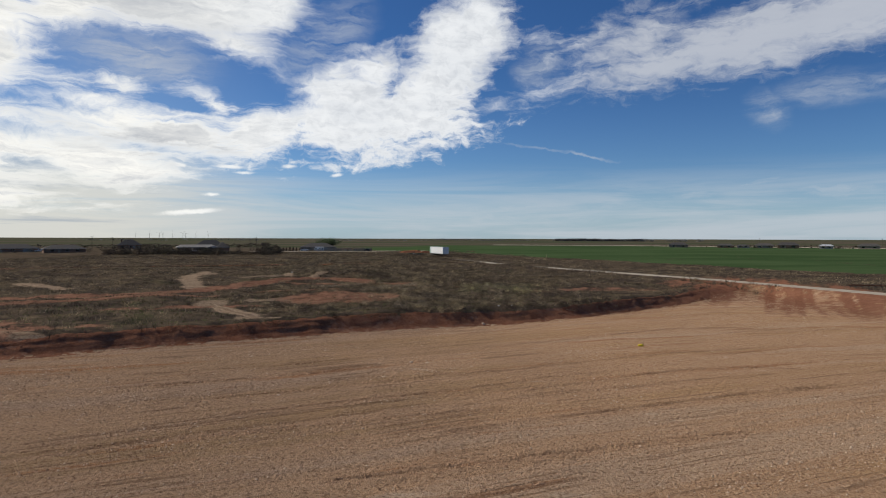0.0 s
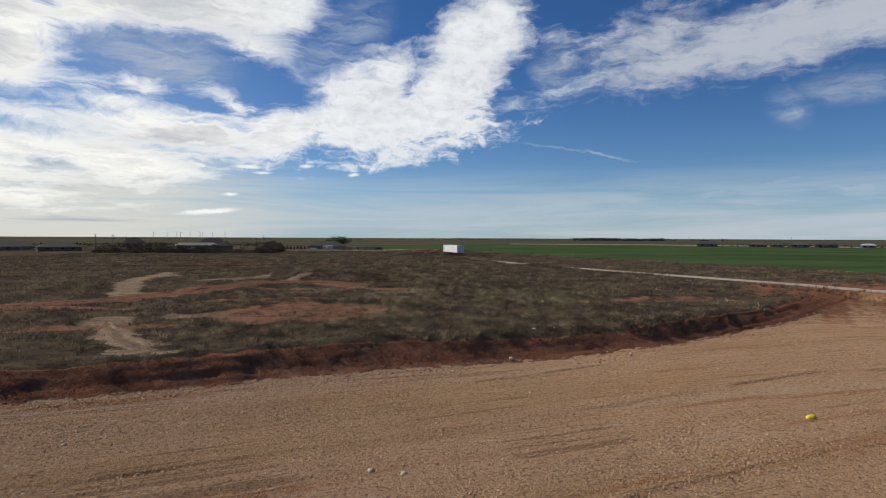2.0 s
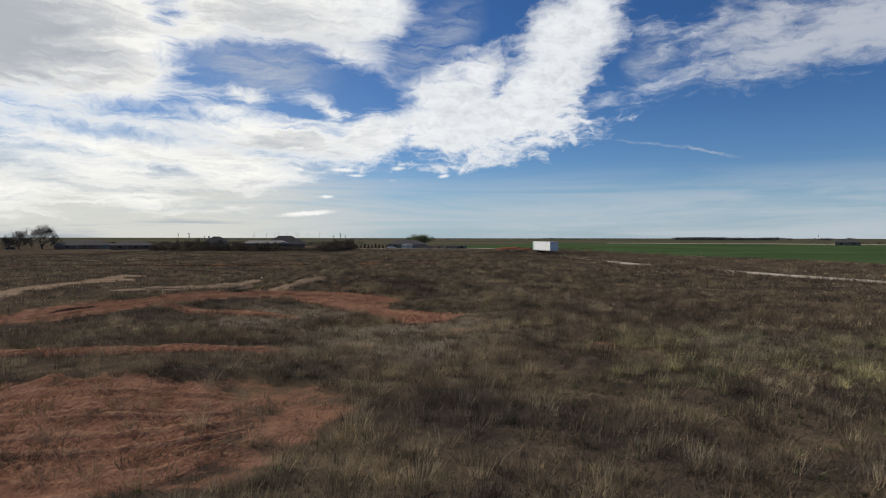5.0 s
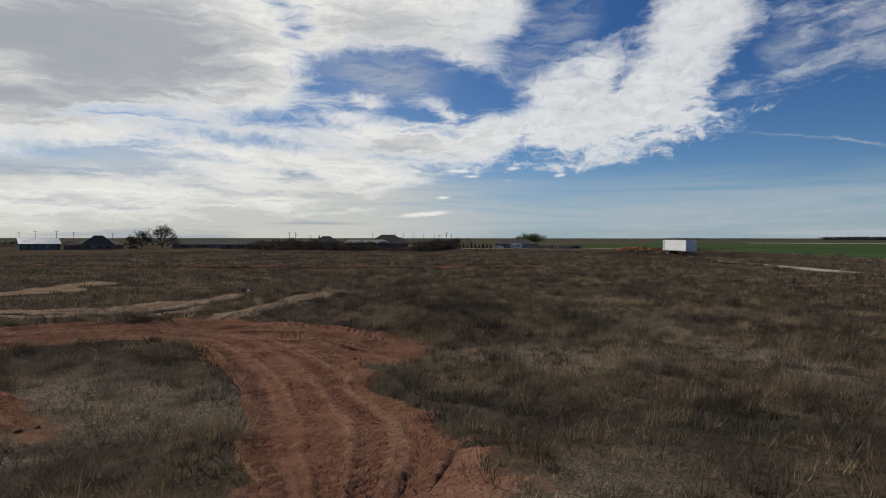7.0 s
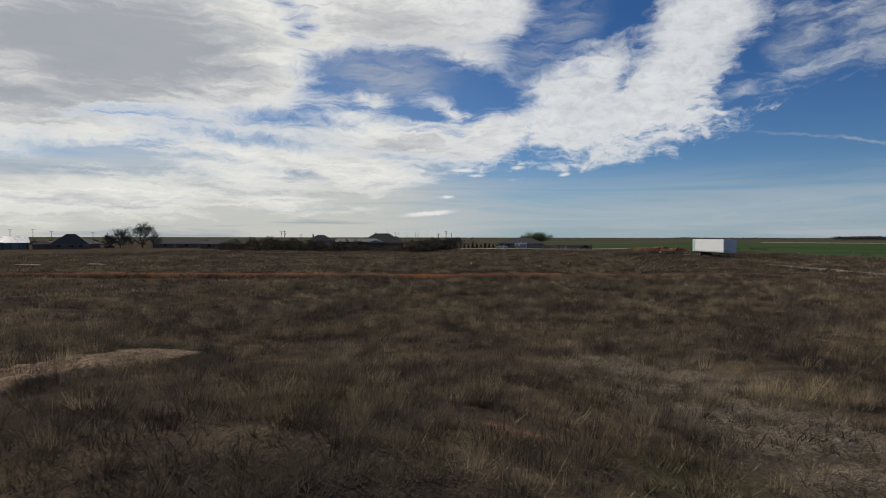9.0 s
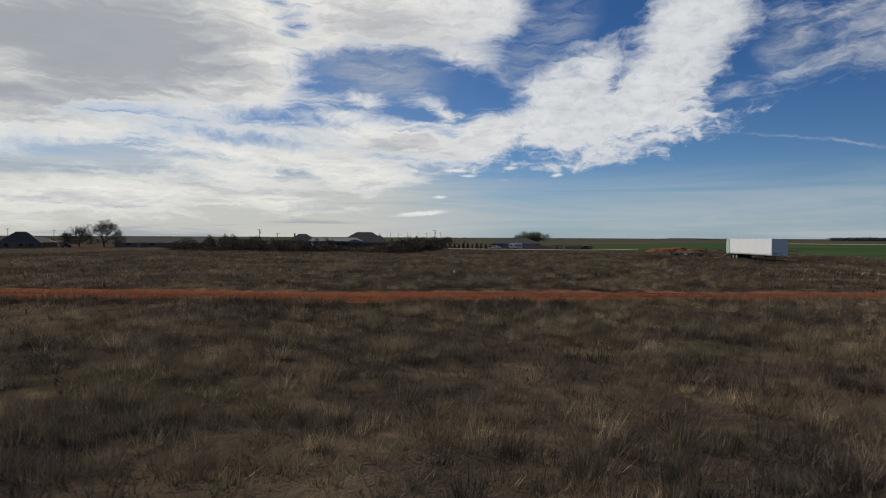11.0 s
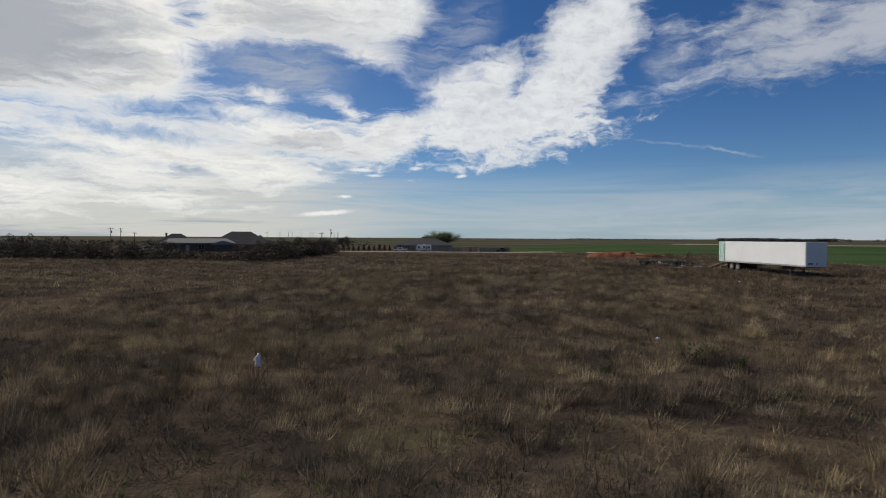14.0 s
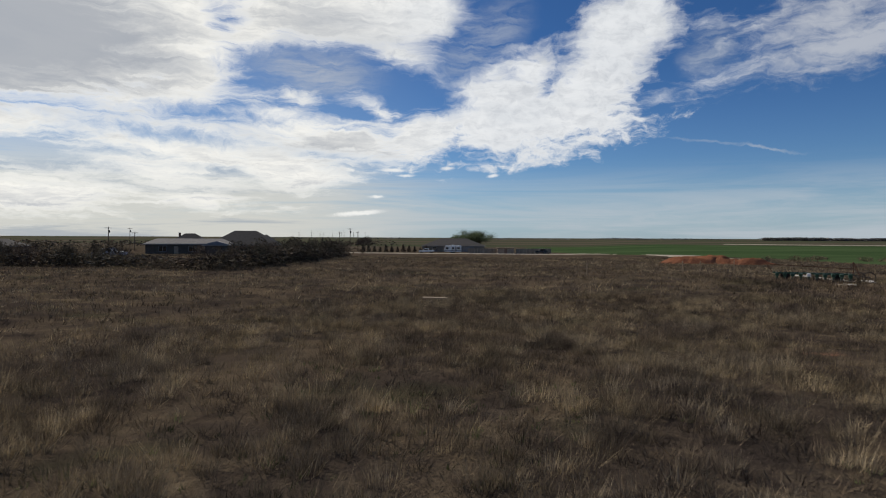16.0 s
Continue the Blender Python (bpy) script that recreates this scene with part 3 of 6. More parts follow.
M_SOIL = soil_material()
M_STRAW = blade_material("dry_straw", (0.135, 0.108, 0.073), (0.29, 0.24, 0.165), (0.205, 0.168, 0.112))
M_FEATHER = blade_material("feathery_grass", (0.145, 0.118, 0.082), (0.40, 0.335, 0.24), (0.26, 0.215, 0.15))
M_WEED = blade_material("brown_weed", (0.086, 0.068, 0.055), (0.195, 0.153, 0.117), (0.145, 0.122, 0.082))
M_PALEGREEN = blade_material("pale_green_blades", (0.20, 0.195, 0.11), (0.40, 0.375, 0.23), (0.30, 0.295, 0.165))
M_GREEN = blade_material("green_sprouts", (0.07, 0.095, 0.04), (0.12, 0.15, 0.068), (0.12, 0.13, 0.065))
M_CEDAR = blade_material("cedar_leaf", (0.062, 0.058, 0.048), (0.108, 0.098, 0.076), (0.118, 0.092, 0.078), 0.15)
M_LEAF = blade_material("tree_leaf", (0.11, 0.145, 0.085), (0.16, 0.205, 0.12), (0.13, 0.17, 0.10), 0.3)
# distance haze is mixed into this leaf colour: greyer and lighter
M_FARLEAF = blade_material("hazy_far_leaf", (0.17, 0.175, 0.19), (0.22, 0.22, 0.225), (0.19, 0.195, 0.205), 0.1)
M_BARK = worn("bark", (0.06, 0.045, 0.035), (0.13, 0.10, 0.08), 4, 0.95)
M_POLE = worn("weathered_pole", (0.07, 0.055, 0.045), (0.14, 0.115, 0.09), 3, 0.9)
M_WHITE = worn("white_panel", (0.56, 0.58, 0.59), (0.62, 0.64, 0.645), 0.5, 0.42, 0.0, 14, 0.03, 0, 0.5)
M_ALU = worn("aluminium", (0.42, 0.43, 0.44), (0.58, 0.58, 0.58), 2, 0.38, 0.9)
M_RIM = worn("dusty_rim", (0.16, 0.155, 0.15), (0.30, 0.29, 0.275), 4, 0.7, 0.2)
M_STEEL = worn("dark_steel", (0.035, 0.034, 0.033), (0.085, 0.07, 0.06), 3, 0.65, 0.3)
M_RUST = worn("rusty_steel", (0.09, 0.045, 0.028), (0.17, 0.09, 0.055), 5, 0.85, 0.2)
M_TYRE = worn("tyre_rubber", (0.018, 0.018, 0.018), (0.045, 0.042, 0.038), 5, 0.85)
M_GREENPAINT = worn("green_paint", (0.010, 0.040, 0.018), (0.024, 0.070, 0.032), 4, 0.5, 0, 40, 0.1, 0, 0.5)
M_YELLOW = worn("yellow_paint", (0.62, 0.44, 0.03), (0.75, 0.58, 0.06), 6, 0.5)
M_PLANK = worn("weathered_plank", (0.19, 0.145, 0.10), (0.32, 0.26, 0.19), 3, 0.9)
M_ROOF_DARK = worn("dark_shingle", (0.040, 0.038, 0.038), (0.068, 0.064, 0.062), 1.2, 0.9, 0, 8, 0.5)
M_ROOF_GREY = worn("grey_shingle", (0.055, 0.052, 0.049), (0.085, 0.080, 0.075), 1.2, 0.9, 0, 8, 0.5)
M_ROOF_PALE = worn("pale_shingle", (0.15, 0.142, 0.132), (0.22, 0.21, 0.195), 1.2, 0.9, 0, 8, 0.5)
M_ROOF_METAL = worn("pale_metal_roof", (0.48, 0.48, 0.47), (0.60, 0.60, 0.585), 0.8, 0.35, 0.3, 12, 0.05, 0, 0.5)
M_BRICK = worn("brown_brick", (0.19, 0.112, 0.075), (0.29, 0.18, 0.125), 2.5, 0.9, 0, 9, 0.4, 0.15)
M_STUCCO = worn("grey_siding", (0.19, 0.155, 0.12), (0.28, 0.235, 0.19), 1.5, 0.85, 0, 18, 0.2, 0.12)
M_SIDING = worn("dark_siding", (0.085, 0.070, 0.056), (0.135, 0.115, 0.094), 1.5, 0.85, 0, 18, 0.2, 0.12)
M_TRIM = worn("pale_trim", (0.22, 0.205, 0.185), (0.34, 0.32, 0.29), 3, 0.7)
M_FENCE = worn("board_fence", (0.26, 0.195, 0.14), (0.38, 0.30, 0.225), 1.5, 0.9, 0, 20, 0.3, 0.2)
M_PLASTIC = worn("white_plastic_film", (0.58, 0.57, 0.54), (0.74, 0.73, 0.71), 6, 0.4, 0, 30, 0.3, 0, 0.5)
M_STONE = stone_material()
M_DIRT = worn("brown_crumbs", (0.20, 0.115, 0.068), (0.38, 0.245, 0.15), 6, 0.97, 0, 30, 0.5, 0.2)
M_CLOD = worn("red_clod", (0.155, 0.068, 0.042), (0.24, 0.118, 0.074), 6, 0.97, 0, 30, 0.5, 0.2)
M_PAINT_W = worn("white_car_paint", (0.66, 0.66, 0.65), (0.76, 0.76, 0.75), 2, 0.3, 0, 30, 0.02, 0, 0.5)
M_PAINT_D = worn("dark_car_paint", (0.02, 0.02, 0.025), (0.045, 0.045, 0.05), 2, 0.3, 0, 30, 0.02, 0, 0.5)
M_CONC = worn("pale_concrete", (0.36, 0.34, 0.30), (0.48, 0.46, 0.42), 1.5, 0.9, 0, 20, 0.2)


def glass_material():
    m, k, b = material("window_glass", 0.06)
    b.inputs["Base Color"].default_value = (0.012, 0.015, 0.018, 1)
    b.inputs["Specular IOR Level"].default_value = 0.6
    return m


M_GLASS = glass_material()


def gravel_material():
    m, k, b = material("road_gravel", 0.95)
    g = k.add("NewGeometry").outputs["Position"]
    n1, n2 = k.noise(g, 0.5, 5), k.noise(g, 11, 5, 0.7)
    c = k.mix(k.step(n1, 0.3, 0.7), (0.28, 0.24, 0.185), (0.38, 0.34, 0.275))
    c = k.mix(k.math("MULTIPLY", n2, 0.5), c, (0.22, 0.18, 0.13))
    k.put(b, "Base Color", c)
    bumped(k, b, n2, 0.7, 0.05)
    return m


def crop_material():
    m, k, b = material("young_wheat", 0.9)
    b.inputs["Specular IOR Level"].default_value = 0.0
    g = k.add("NewGeometry").outputs["Position"]
    n1 = k.noise(k.vmath("MULTIPLY", g, (0.012, 0.03, 0)), 1.0, 5, 0.6)
    n2 = k.noise(g, 2.0, 4, 0.7)
    c = k.mix(k.step(n1, 0.35, 0.65), (0.033, 0.060, 0.024), (0.054, 0.084, 0.036))
    c = k.mix(k.math("MULTIPLY", k.step(n2, 0.5, 0.75), 0.3), c, (0.085, 0.100, 0.050))
    k.put(b, "Base Color", c)
    bumped(k, b, n2, 0.8, 0.15)
    return m


M_GRAVEL, M_CROP = gravel_material(), crop_material()


def door_material():
    m, k, b = material("door_green_reflections", 0.45)
    v = k.add("TexCoord").outputs["Object"]
    # reflections on the door, painted as a pale green mottle
    n = k.noise(v, 2.2, 4, 0.6, 1.5)
    k.put(b, "Base Color", k.mix(k.step(n, 0.4, 0.6), (0.22, 0.42, 0.36), (0.55, 0.66, 0.62)))
    return m


M_DOOR = door_material()


# ---- mesh helpers ----
def finish(name, bm, mat, flat=True):
    me = bpy.data.meshes.new(name)
    bm.normal_update()
    bm.to_mesh(me)
    bm.free()
    me.materials.append(mat)
    if not flat:
        me.shade_smooth()
    return me


def part(name, bm, mat, parent, label="", flat=True):
    ob = new(name, finish(name, bm, mat, flat))
    ob.parent = parent
    if label:
        tagged(ob, label)
    return ob


def base(name, m, label, category, group="", kind=""):
    ob = new(name)
    ob.matrix_world = m
    ob.empty_display_size = 0.3
    return tagged(ob, label, category, group, kind)


def single(name, bm, mat, m, label, category, group="", kind="", flat=True):
    ob = new(name, finish(name, bm, mat, flat))
    ob.matrix_world = m
    return tagged(ob, label, category, group, kind)


def box(bm, x0, x1, y0, y1, z0, z1, bevel=0.0):
    r = bmesh.ops.create_cube(bm, size=1, matrix=Matrix.Translation(((x0 + x1) / 2, (y0 + y1) / 2, (z0 + z1) / 2)) @ Matrix.Diagonal((x1 - x0, y1 - y0, z1 - z0, 1)))
    if bevel:
        es = list({e for v in r["verts"] for e in v.link_edges})
        bmesh.ops.bevel(bm, geom=es, offset=bevel, segments=2, affect="EDGES", profile=0.6)
    return bm


def rod(bm, p0, p1, r0, r1=None, seg=8):
    p0, p1 = Vector(p0), Vector(p1)
    d = p1 - p0
    m = Matrix.Translation((p0 + p1) / 2) @ d.to_track_quat("Z", "Y").to_matrix().to_4x4()
    bmesh.ops.create_cone(bm, cap_ends=True, segments=seg, radius1=r0, radius2=r0 if r1 is None else r1, depth=d.length, matrix=m)
    return bm


def beam(bm, p0, p1, w, h):
    """A square-cut beam from p0 to p1."""
    p0, p1 = Vector(p0), Vector(p1)
    d = p1 - p0
    m = Matrix.Translation((p0 + p1) / 2) @ d.to_track_quat("X", "Z").to_matrix().to_4x4() @ Matrix.Diagonal((d.length, w, h, 1))
    bmesh.ops.create_cube(bm, size=1, matrix=m)
    return bm


def poly(bm, pts, faces):
    vs = [bm.verts.new(p) for p in pts]
    for f in faces:
        bm.faces.new([vs[i] for i in f])
    return bm


def shell(bm, pts, faces, thick):
    """Faces thickened downwards into a slab."""
    n = len(pts)
    vs = [bm.verts.new(p) for p in pts] + [bm.verts.new((p[0], p[1], p[2] - thick)) for p in pts]
    count = {}
    for f in faces:
        bm.faces.new([vs[i] for i in f])
        bm.faces.new([vs[i + n] for i in reversed(f)])
        for a, b in zip(f, f[1:] + f[:1]):
            count[(a, b)] = 1
    for a, b in count:
        if (b, a) not in count:
            bm.faces.new([vs[b], vs[a], vs[a + n], vs[b + n]])
    return bm


def big_mesh(name, verts, tris, mat, attrs=None):
    """A mesh from arrays."""
    me = bpy.data.meshes.new(name)
    me.vertices.add(len(verts))
    me.vertices.foreach_set("co", np.asarray(verts, np.float32).ravel())
    n, w = tris.shape
    me.loops.add(n * w)
    me.loops.foreach_set("vertex_index", np.asarray(tris, np.int32).ravel())
    me.polygons.add(n)
    me.polygons.foreach_set("loop_start", np.arange(0, n * w, w, dtype=np.int32))
    for k, v in (attrs or {}).items():
        me.attributes.new(k, "FLOAT", "POINT").data.foreach_set("value", np.asarray(v, np.float32))
    me.update(calc_edges=True)
    me.materials.append(mat)
    return me


# ---- ground ----
def spaced(lo, hi, step, outer_lo, outer_hi, grow=1.14):
    mid = list(np.arange(lo, hi + 1e-6, step))
    up, s = [], step
    v = hi
    while v < outer_hi:
        s = min(s * grow, 260)
        v += s
        up.append(v)
    down, s, v = [], step, lo
    while v > outer_lo:
        s = min(s * grow, 260)
        v -= s
        down.append(v)
    return np.array(down[::-1] + mid + up)


def sheet(name, xs, ys, mat, fz, attrs=None):
    gx, gy = np.meshgrid(xs, ys)
    gz = fz(gx, gy)
    nx, ny = len(xs), len(ys)
    i = (np.arange(ny - 1)[:, None] * nx + np.arange(nx - 1)[None, :]).ravel()
    quads = np.stack([i, i + 1, i + nx + 1, i + nx], 1)
    a = attrs(gx.ravel(), gy.ravel()) if attrs else None
    me = big_mesh(name, np.stack([gx.ravel(), gy.ravel(), gz.ravel()], 1), quads, mat, a)
    me.shade_smooth()
    return me


def mound_brush(x, y):
    """Dark brush on the low mound between the tracks and the red road, and on two lesser ones."""
    m = np.exp(-((x + 14) / 8.5) ** 2 - ((y - 113) / 6.5) ** 2)
    m = np.maximum(m, np.exp(-((x + 15.5) / 5.0) ** 2 - ((y - 84.8) / 2.8) ** 2))
    return np.maximum(m, np.exp(-((x - 6.5) / 9.0) ** 2 - ((y - 99) / 10.0) ** 2))


def straw_cover(x, y):
    s = smooth(vnoise(x, y, 5, 41), 0.28, 0.6) * smooth(y, 79, 83) * smooth(y, 101, 95) * smooth(np.abs(x + 5), 19, 11)
    s = np.maximum(s, smooth(vnoise(x, y, 4, 43), 0.35, 0.6) * smooth(np.abs(x + 3), 14, 9) * smooth(np.abs(y - 106), 6, 3) * 0.8)
    d, _ = line_dist(x, y, [(-10, 127), (-6, 120), (-2.5, 113), (1, 106), (4, 99)])
    s = s * (1 - smooth(mound_brush(x, y), 0.15, 0.4)) * (1 - 0.85 * smooth(x, -1, 2) * smooth(y, 88, 91))
    return np.maximum(s * 0.95, 0.9 * smooth(d + (vnoise(x, y, 3, 42) - 0.5) * 3, 2.0, 0.6))


def ground_attrs(x, y):
    pad, red, sand, across = soils(x, y)
    return {"pad": pad, "red": red, "sand": sand, "across": across, "straw": straw_cover(x, y), "fresh": 0.35 * red_fan(x, y)}


tagged(new("ground", sheet("ground", spaced(-62, 62, 0.64, -4600, 4600), spaced(10, 222, 0.64, -300, 4700), M_SOIL, land, ground_attrs)),
       "rough red earth and dry thatch, flat to the horizon", "ground", kind="structure")


def strip(name, line, half, mat, lift, label, wob, seed, crown=0.0):
    """A road draped on the land, with uneven edges."""
    pts = [Vector(p) for p in line]
    way = []
    for a, b in zip(pts, pts[1:]):
        n = max(2, int((b - a).length / 0.8))
        way += [a.lerp(b, i / n) for i in range(n)]
    way.append(pts[-1])
    for _ in range(12):
        way = [way[0]] + [(way[i - 1] + way[i] * 2 + way[i + 1]) / 4 for i in range(1, len(way) - 1)] + [way[-1]]
    us = np.linspace(-1, 1, 15)
    verts = []
    for i, p in enumerate(way):
        d = (way[min(i + 1, len(way) - 1)] - way[max(i - 1, 0)]).normalized()
        nx, ny = d.y, -d.x
        for j, u in enumerate(us):
            w = half * (1 + wob * ((vnoise(i * 0.8, (u > 0) * 50.0, 2.2, seed) - 0.5) + 0.6 * (vnoise(i * 0.8, (u > 0) * 50.0, 0.9, seed + 1) - 0.5)))
            x, y = p.x + nx * u * w, p.y + ny * u * w
            verts.append((x, y, abs(u) > 0.99))
    v = np.array(verts, float)
    z = land(v[:, 0], v[:, 1]) + np.where(v[:, 2] > 0.5, -0.07, lift)
    n = len(us)
    i = (np.arange(len(way) - 1)[:, None] * n + np.arange(n - 1)[None, :]).ravel()
    quads = np.stack([i, i + 1, i + n + 1, i + n], 1)
    _, side = line_dist(v[:, 0], v[:, 1], line)
    one = np.ones(len(v))
    me = big_mesh(name, np.stack([v[:, 0], v[:, 1], z], 1), quads, mat, {"pad": one * 0, "red": one, "sand": one * 0, "across": side, "straw": one * 0})
    me.shade_smooth()
    return tagged(new(name, me), label, "road", kind="structure")


strip("road_gravel_lane", GRAVEL_ROAD, 1.75, M_GRAVEL, 0.05, "pale gravel lane between rough grass and the crop", 0.25, 61)
strip("road_farm_track", [(-128, 396), (-95, 403), (-58, 409), (-34, 400), (-16, 372), (-9, 335), (-8, 318)], 4.0, M_GRAVEL, 0.12, "pale bare dirt track to the houses", 0.3, 75)
strip("road_far_lane", [(60, 690), (130, 664), (200, 655), (290, 575), (370, 470), (470, 360)], 4.0, M_GRAVEL, 0.35, "pale dirt lane far beyond the crop", 0.1, 71)


def rutted(name, line, half, fine, along, label, relief, seed, wob=0.16, dry=1.0, soil="red", category="road", lift=0.06, turned=None, fresh=0.0, amount=1.0):
    """A road or track with its own ruts, in fine strips laid over the land. dry: how far ridge tops are painted
    lighter, as if sunlit.
    """
    pts = [Vector(p) for p in line]
    way = []
    for a, b in zip(pts, pts[1:]):
        n = max(2, int((b - a).length / along))
        way += [a.lerp(b, i / n) for i in range(n)]
    way.append(pts[-1])
    w = np.array([tuple(p) for p in way])
    for _ in range(int(60 / along ** 0.5)):
        w[1:-1] = (w[:-2] + 2 * w[1:-1] + w[2:]) / 4
    d = np.gradient(w, axis=0)
    d /= np.linalg.norm(d, axis=1, keepdims=True)
    s = np.concatenate([[0], np.cumsum(np.linalg.norm(np.diff(w, axis=0), axis=1))])
    us = np.arange(-half, half + 1e-6, fine)
    ss, uu = np.meshgrid(s, us, indexing="ij")
    edge = 1 + wob * 2 * (vnoise(ss, np.sign(uu) * 40, 2.3, seed) - 0.5) + wob * (vnoise(ss, np.sign(uu) * 40, 0.8, seed + 1) - 0.5)
    taper = smooth(ss, 0, 4) * smooth(ss, s[-1], s[-1] - 4) * 0.5 + 0.5
    x = w[:, 0][:, None] + d[:, 1][:, None] * uu * edge * taper
    y = w[:, 1][:, None] - d[:, 0][:, None] * uu * edge * taper
    f = np.abs(uu) / half
    z = land(x, y) + lift + relief(ss, uu) * smooth(f, 1.0, 0.85) - 0.16 * smooth(f, 0.75, 1.0) - 0.12 * smooth(taper, 0.8, 0.5)
    n = len(us)
    i = (np.arange(len(w) - 1)[:, None] * n + np.arange(n - 1)[None, :]).ravel()
    one = np.ones(x.size)
    me = big_mesh(name, np.stack([x.ravel(), y.ravel(), z.ravel()], 1), np.stack([i, i + n, i + n + 1, i + 1], 1), M_SOIL,
                  {"pad": one * (soil == "pad"), "red": one * amount * (soil == "red"), "sand": one * 0.72 * (soil == "sand"), "across": uu.ravel(), "straw": one * 0, "ridge": (relief(ss, uu) / 0.06).ravel() * dry,
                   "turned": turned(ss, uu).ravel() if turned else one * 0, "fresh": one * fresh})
    me.shade_smooth()
    return tagged(new(name, me), label, category, kind="structure")


def track_relief(s, u):
    """Overlapping tyre ruts with cleat marks, and crumbly berms between them."""
    u = u + (vnoise(s, u * 0, 9, 600) - 0.5) * 0.8
    crumbs = (vnoise(u, s, 0.30, 603) - 0.5) * 0.05 + (vnoise(u, s, 0.14, 605) - 0.5) * 0.08
    z = 0.03 + (vnoise(u, s * 0.04, 0.5, 601) - 0.5) * 0.10 + crumbs
    for c, w, ph, slant in ((-2.25, 0.34, 0.0, 0.9), (-1.45, 0.30, 0.4, -0.5), (-0.35, 0.38, 0.5, 0.9), (0.55, 0.32, 0.2, -0.8), (1.5, 0.36, 0.7, 0.9), (2.3, 0.26, 0.1, -0.7)):
        v = u - c - (vnoise(s, s * 0, 11, 604 + int(ph * 10)) - 0.5) * 0.6
        band = smooth(np.abs(v), w, w * 0.75)
        teeth = np.clip(np.sin((s + v * slant + ph + 0.25 * vnoise(s, u, 1.5, 607)) * 2 * np.pi / 0.33) * 1.6, -1, 1)
        clear = smooth(vnoise(s, u * 0 + c, 3.0, 606), 0.2, 0.5)
        z = z * (1 - 0.75 * band) + band * (0.088 * clear * teeth - 0.05)
        z = z + 0.07 * np.exp(-((np.abs(v) - w - 0.1) / 0.09) ** 2) * (0.4 + vnoise(s, u, 0.5, 608))
    return z * 0.48 + (vnoise(u, s, 0.13, 609) - 0.5) * 0.035


def grade_relief(s, u):
    """Long scratches left by a grader blade, and loose crumbs."""
    return (vnoise(u, s * 0.02, 0.22, 611) - 0.5) * 0.13 + (vnoise(u, s * 0.05, 0.6, 612) - 0.5) * 0.12 + (vnoise(u, s * 0.5, 0.18, 613) - 0.5) * 0.06


def bank_relief(s, u):
    """Ledges and slumped clods on the cut face."""
    return (vnoise(u, s * 0.04, 0.30, 651) - 0.5) * 0.07 + (vnoise(u, s * 0.35, 0.4, 652) - 0.5) * 0.05 + (vnoise(u, s, 0.2, 653) - 0.5) * 0.05


def spoil_relief(s, u):
    """A low spoil bank with crumbling ridges along it."""
    return 0.05 * smooth(np.abs(u), 1.2, 0.2) + (vnoise(u, s * 0.12, 0.3, 661) - 0.5) * 0.14 + (vnoise(u, s, 0.5, 662) - 0.5) * 0.06 + (vnoise(u, s, 0.2, 663) - 0.5) * 0.08


rutted("road_wheel_track", WHEEL_TRACK[:13], 2.2, 0.085, 0.1, "red earth track churned by tyres, with cleat marks", track_relief, 621, lift=0.11)
rutted("road_red_dirt", RED_ROAD[1:], 4.1, 0.085, 0.3, "freshly graded red dirt road through dry grass", grade_relief, 71, 0.05, 0.5, fresh=0.8)
rutted("road_spur", SPUR, 2.2, 0.075, 0.085, "short dead end of churned red earth", track_relief, 631, 0.25, lift=0.10)
rutted("road_scrape", [(-18.5, 68.6), (-13, 70.8), (-7.0, 73.9)], 4.1, 0.11, 0.12, "scraped patch of red earth with tyre marks", lambda a, b: track_relief(a, b) * 1.05, 641, 0.3, 1.2, amount=0.62)
rutted("road_wedge", WEDGE, 1.6, 0.08, 0.09, "corner of churned red earth between two tracks", track_relief, 635, 0.25, lift=0.09)
rutted("road_west_ruts", RED_WEST, 1.5, 0.12, 0.2, "rutted red earth track leading into weeds", track_relief, 645, 0.3, lift=0.12, amount=0.6)
rutted("road_side_ruts", RED_SIDE, 0.8, 0.08, 0.085, "rutted strip of red earth beside a track", track_relief, 685, 0.35, lift=0.12, amount=0.66)
rutted("road_corner_ruts", RED_CORNER, 1.1, 0.08, 0.085, "rutted strip of red earth among weeds", track_relief, 681, 0.3, lift=0.13)
rutted("bank_cut_face", [(x, np.interp(x, FOOT_X, FOOT_Y) + 1.1) for x in range(-34, 49, 3)], 1.3, 0.10, 0.16, "cut bank of dark red earth with slumped ledges", bank_relief, 691, 0.16, 0.25, category="bank", lift=0.03, fresh=0.35)
for n, line in enumerate(SAND_BANKS[:3] + SAND_BANKS[4:5]):
    rutted("bank_spoil_" + "abcd"[n], line, 1.25, 0.11, 0.14, "low spoil bank of pale crumbling sand", spoil_relief, 701 + 4 * n, 0.4, 0.0, "sand", "bank", 0.04)
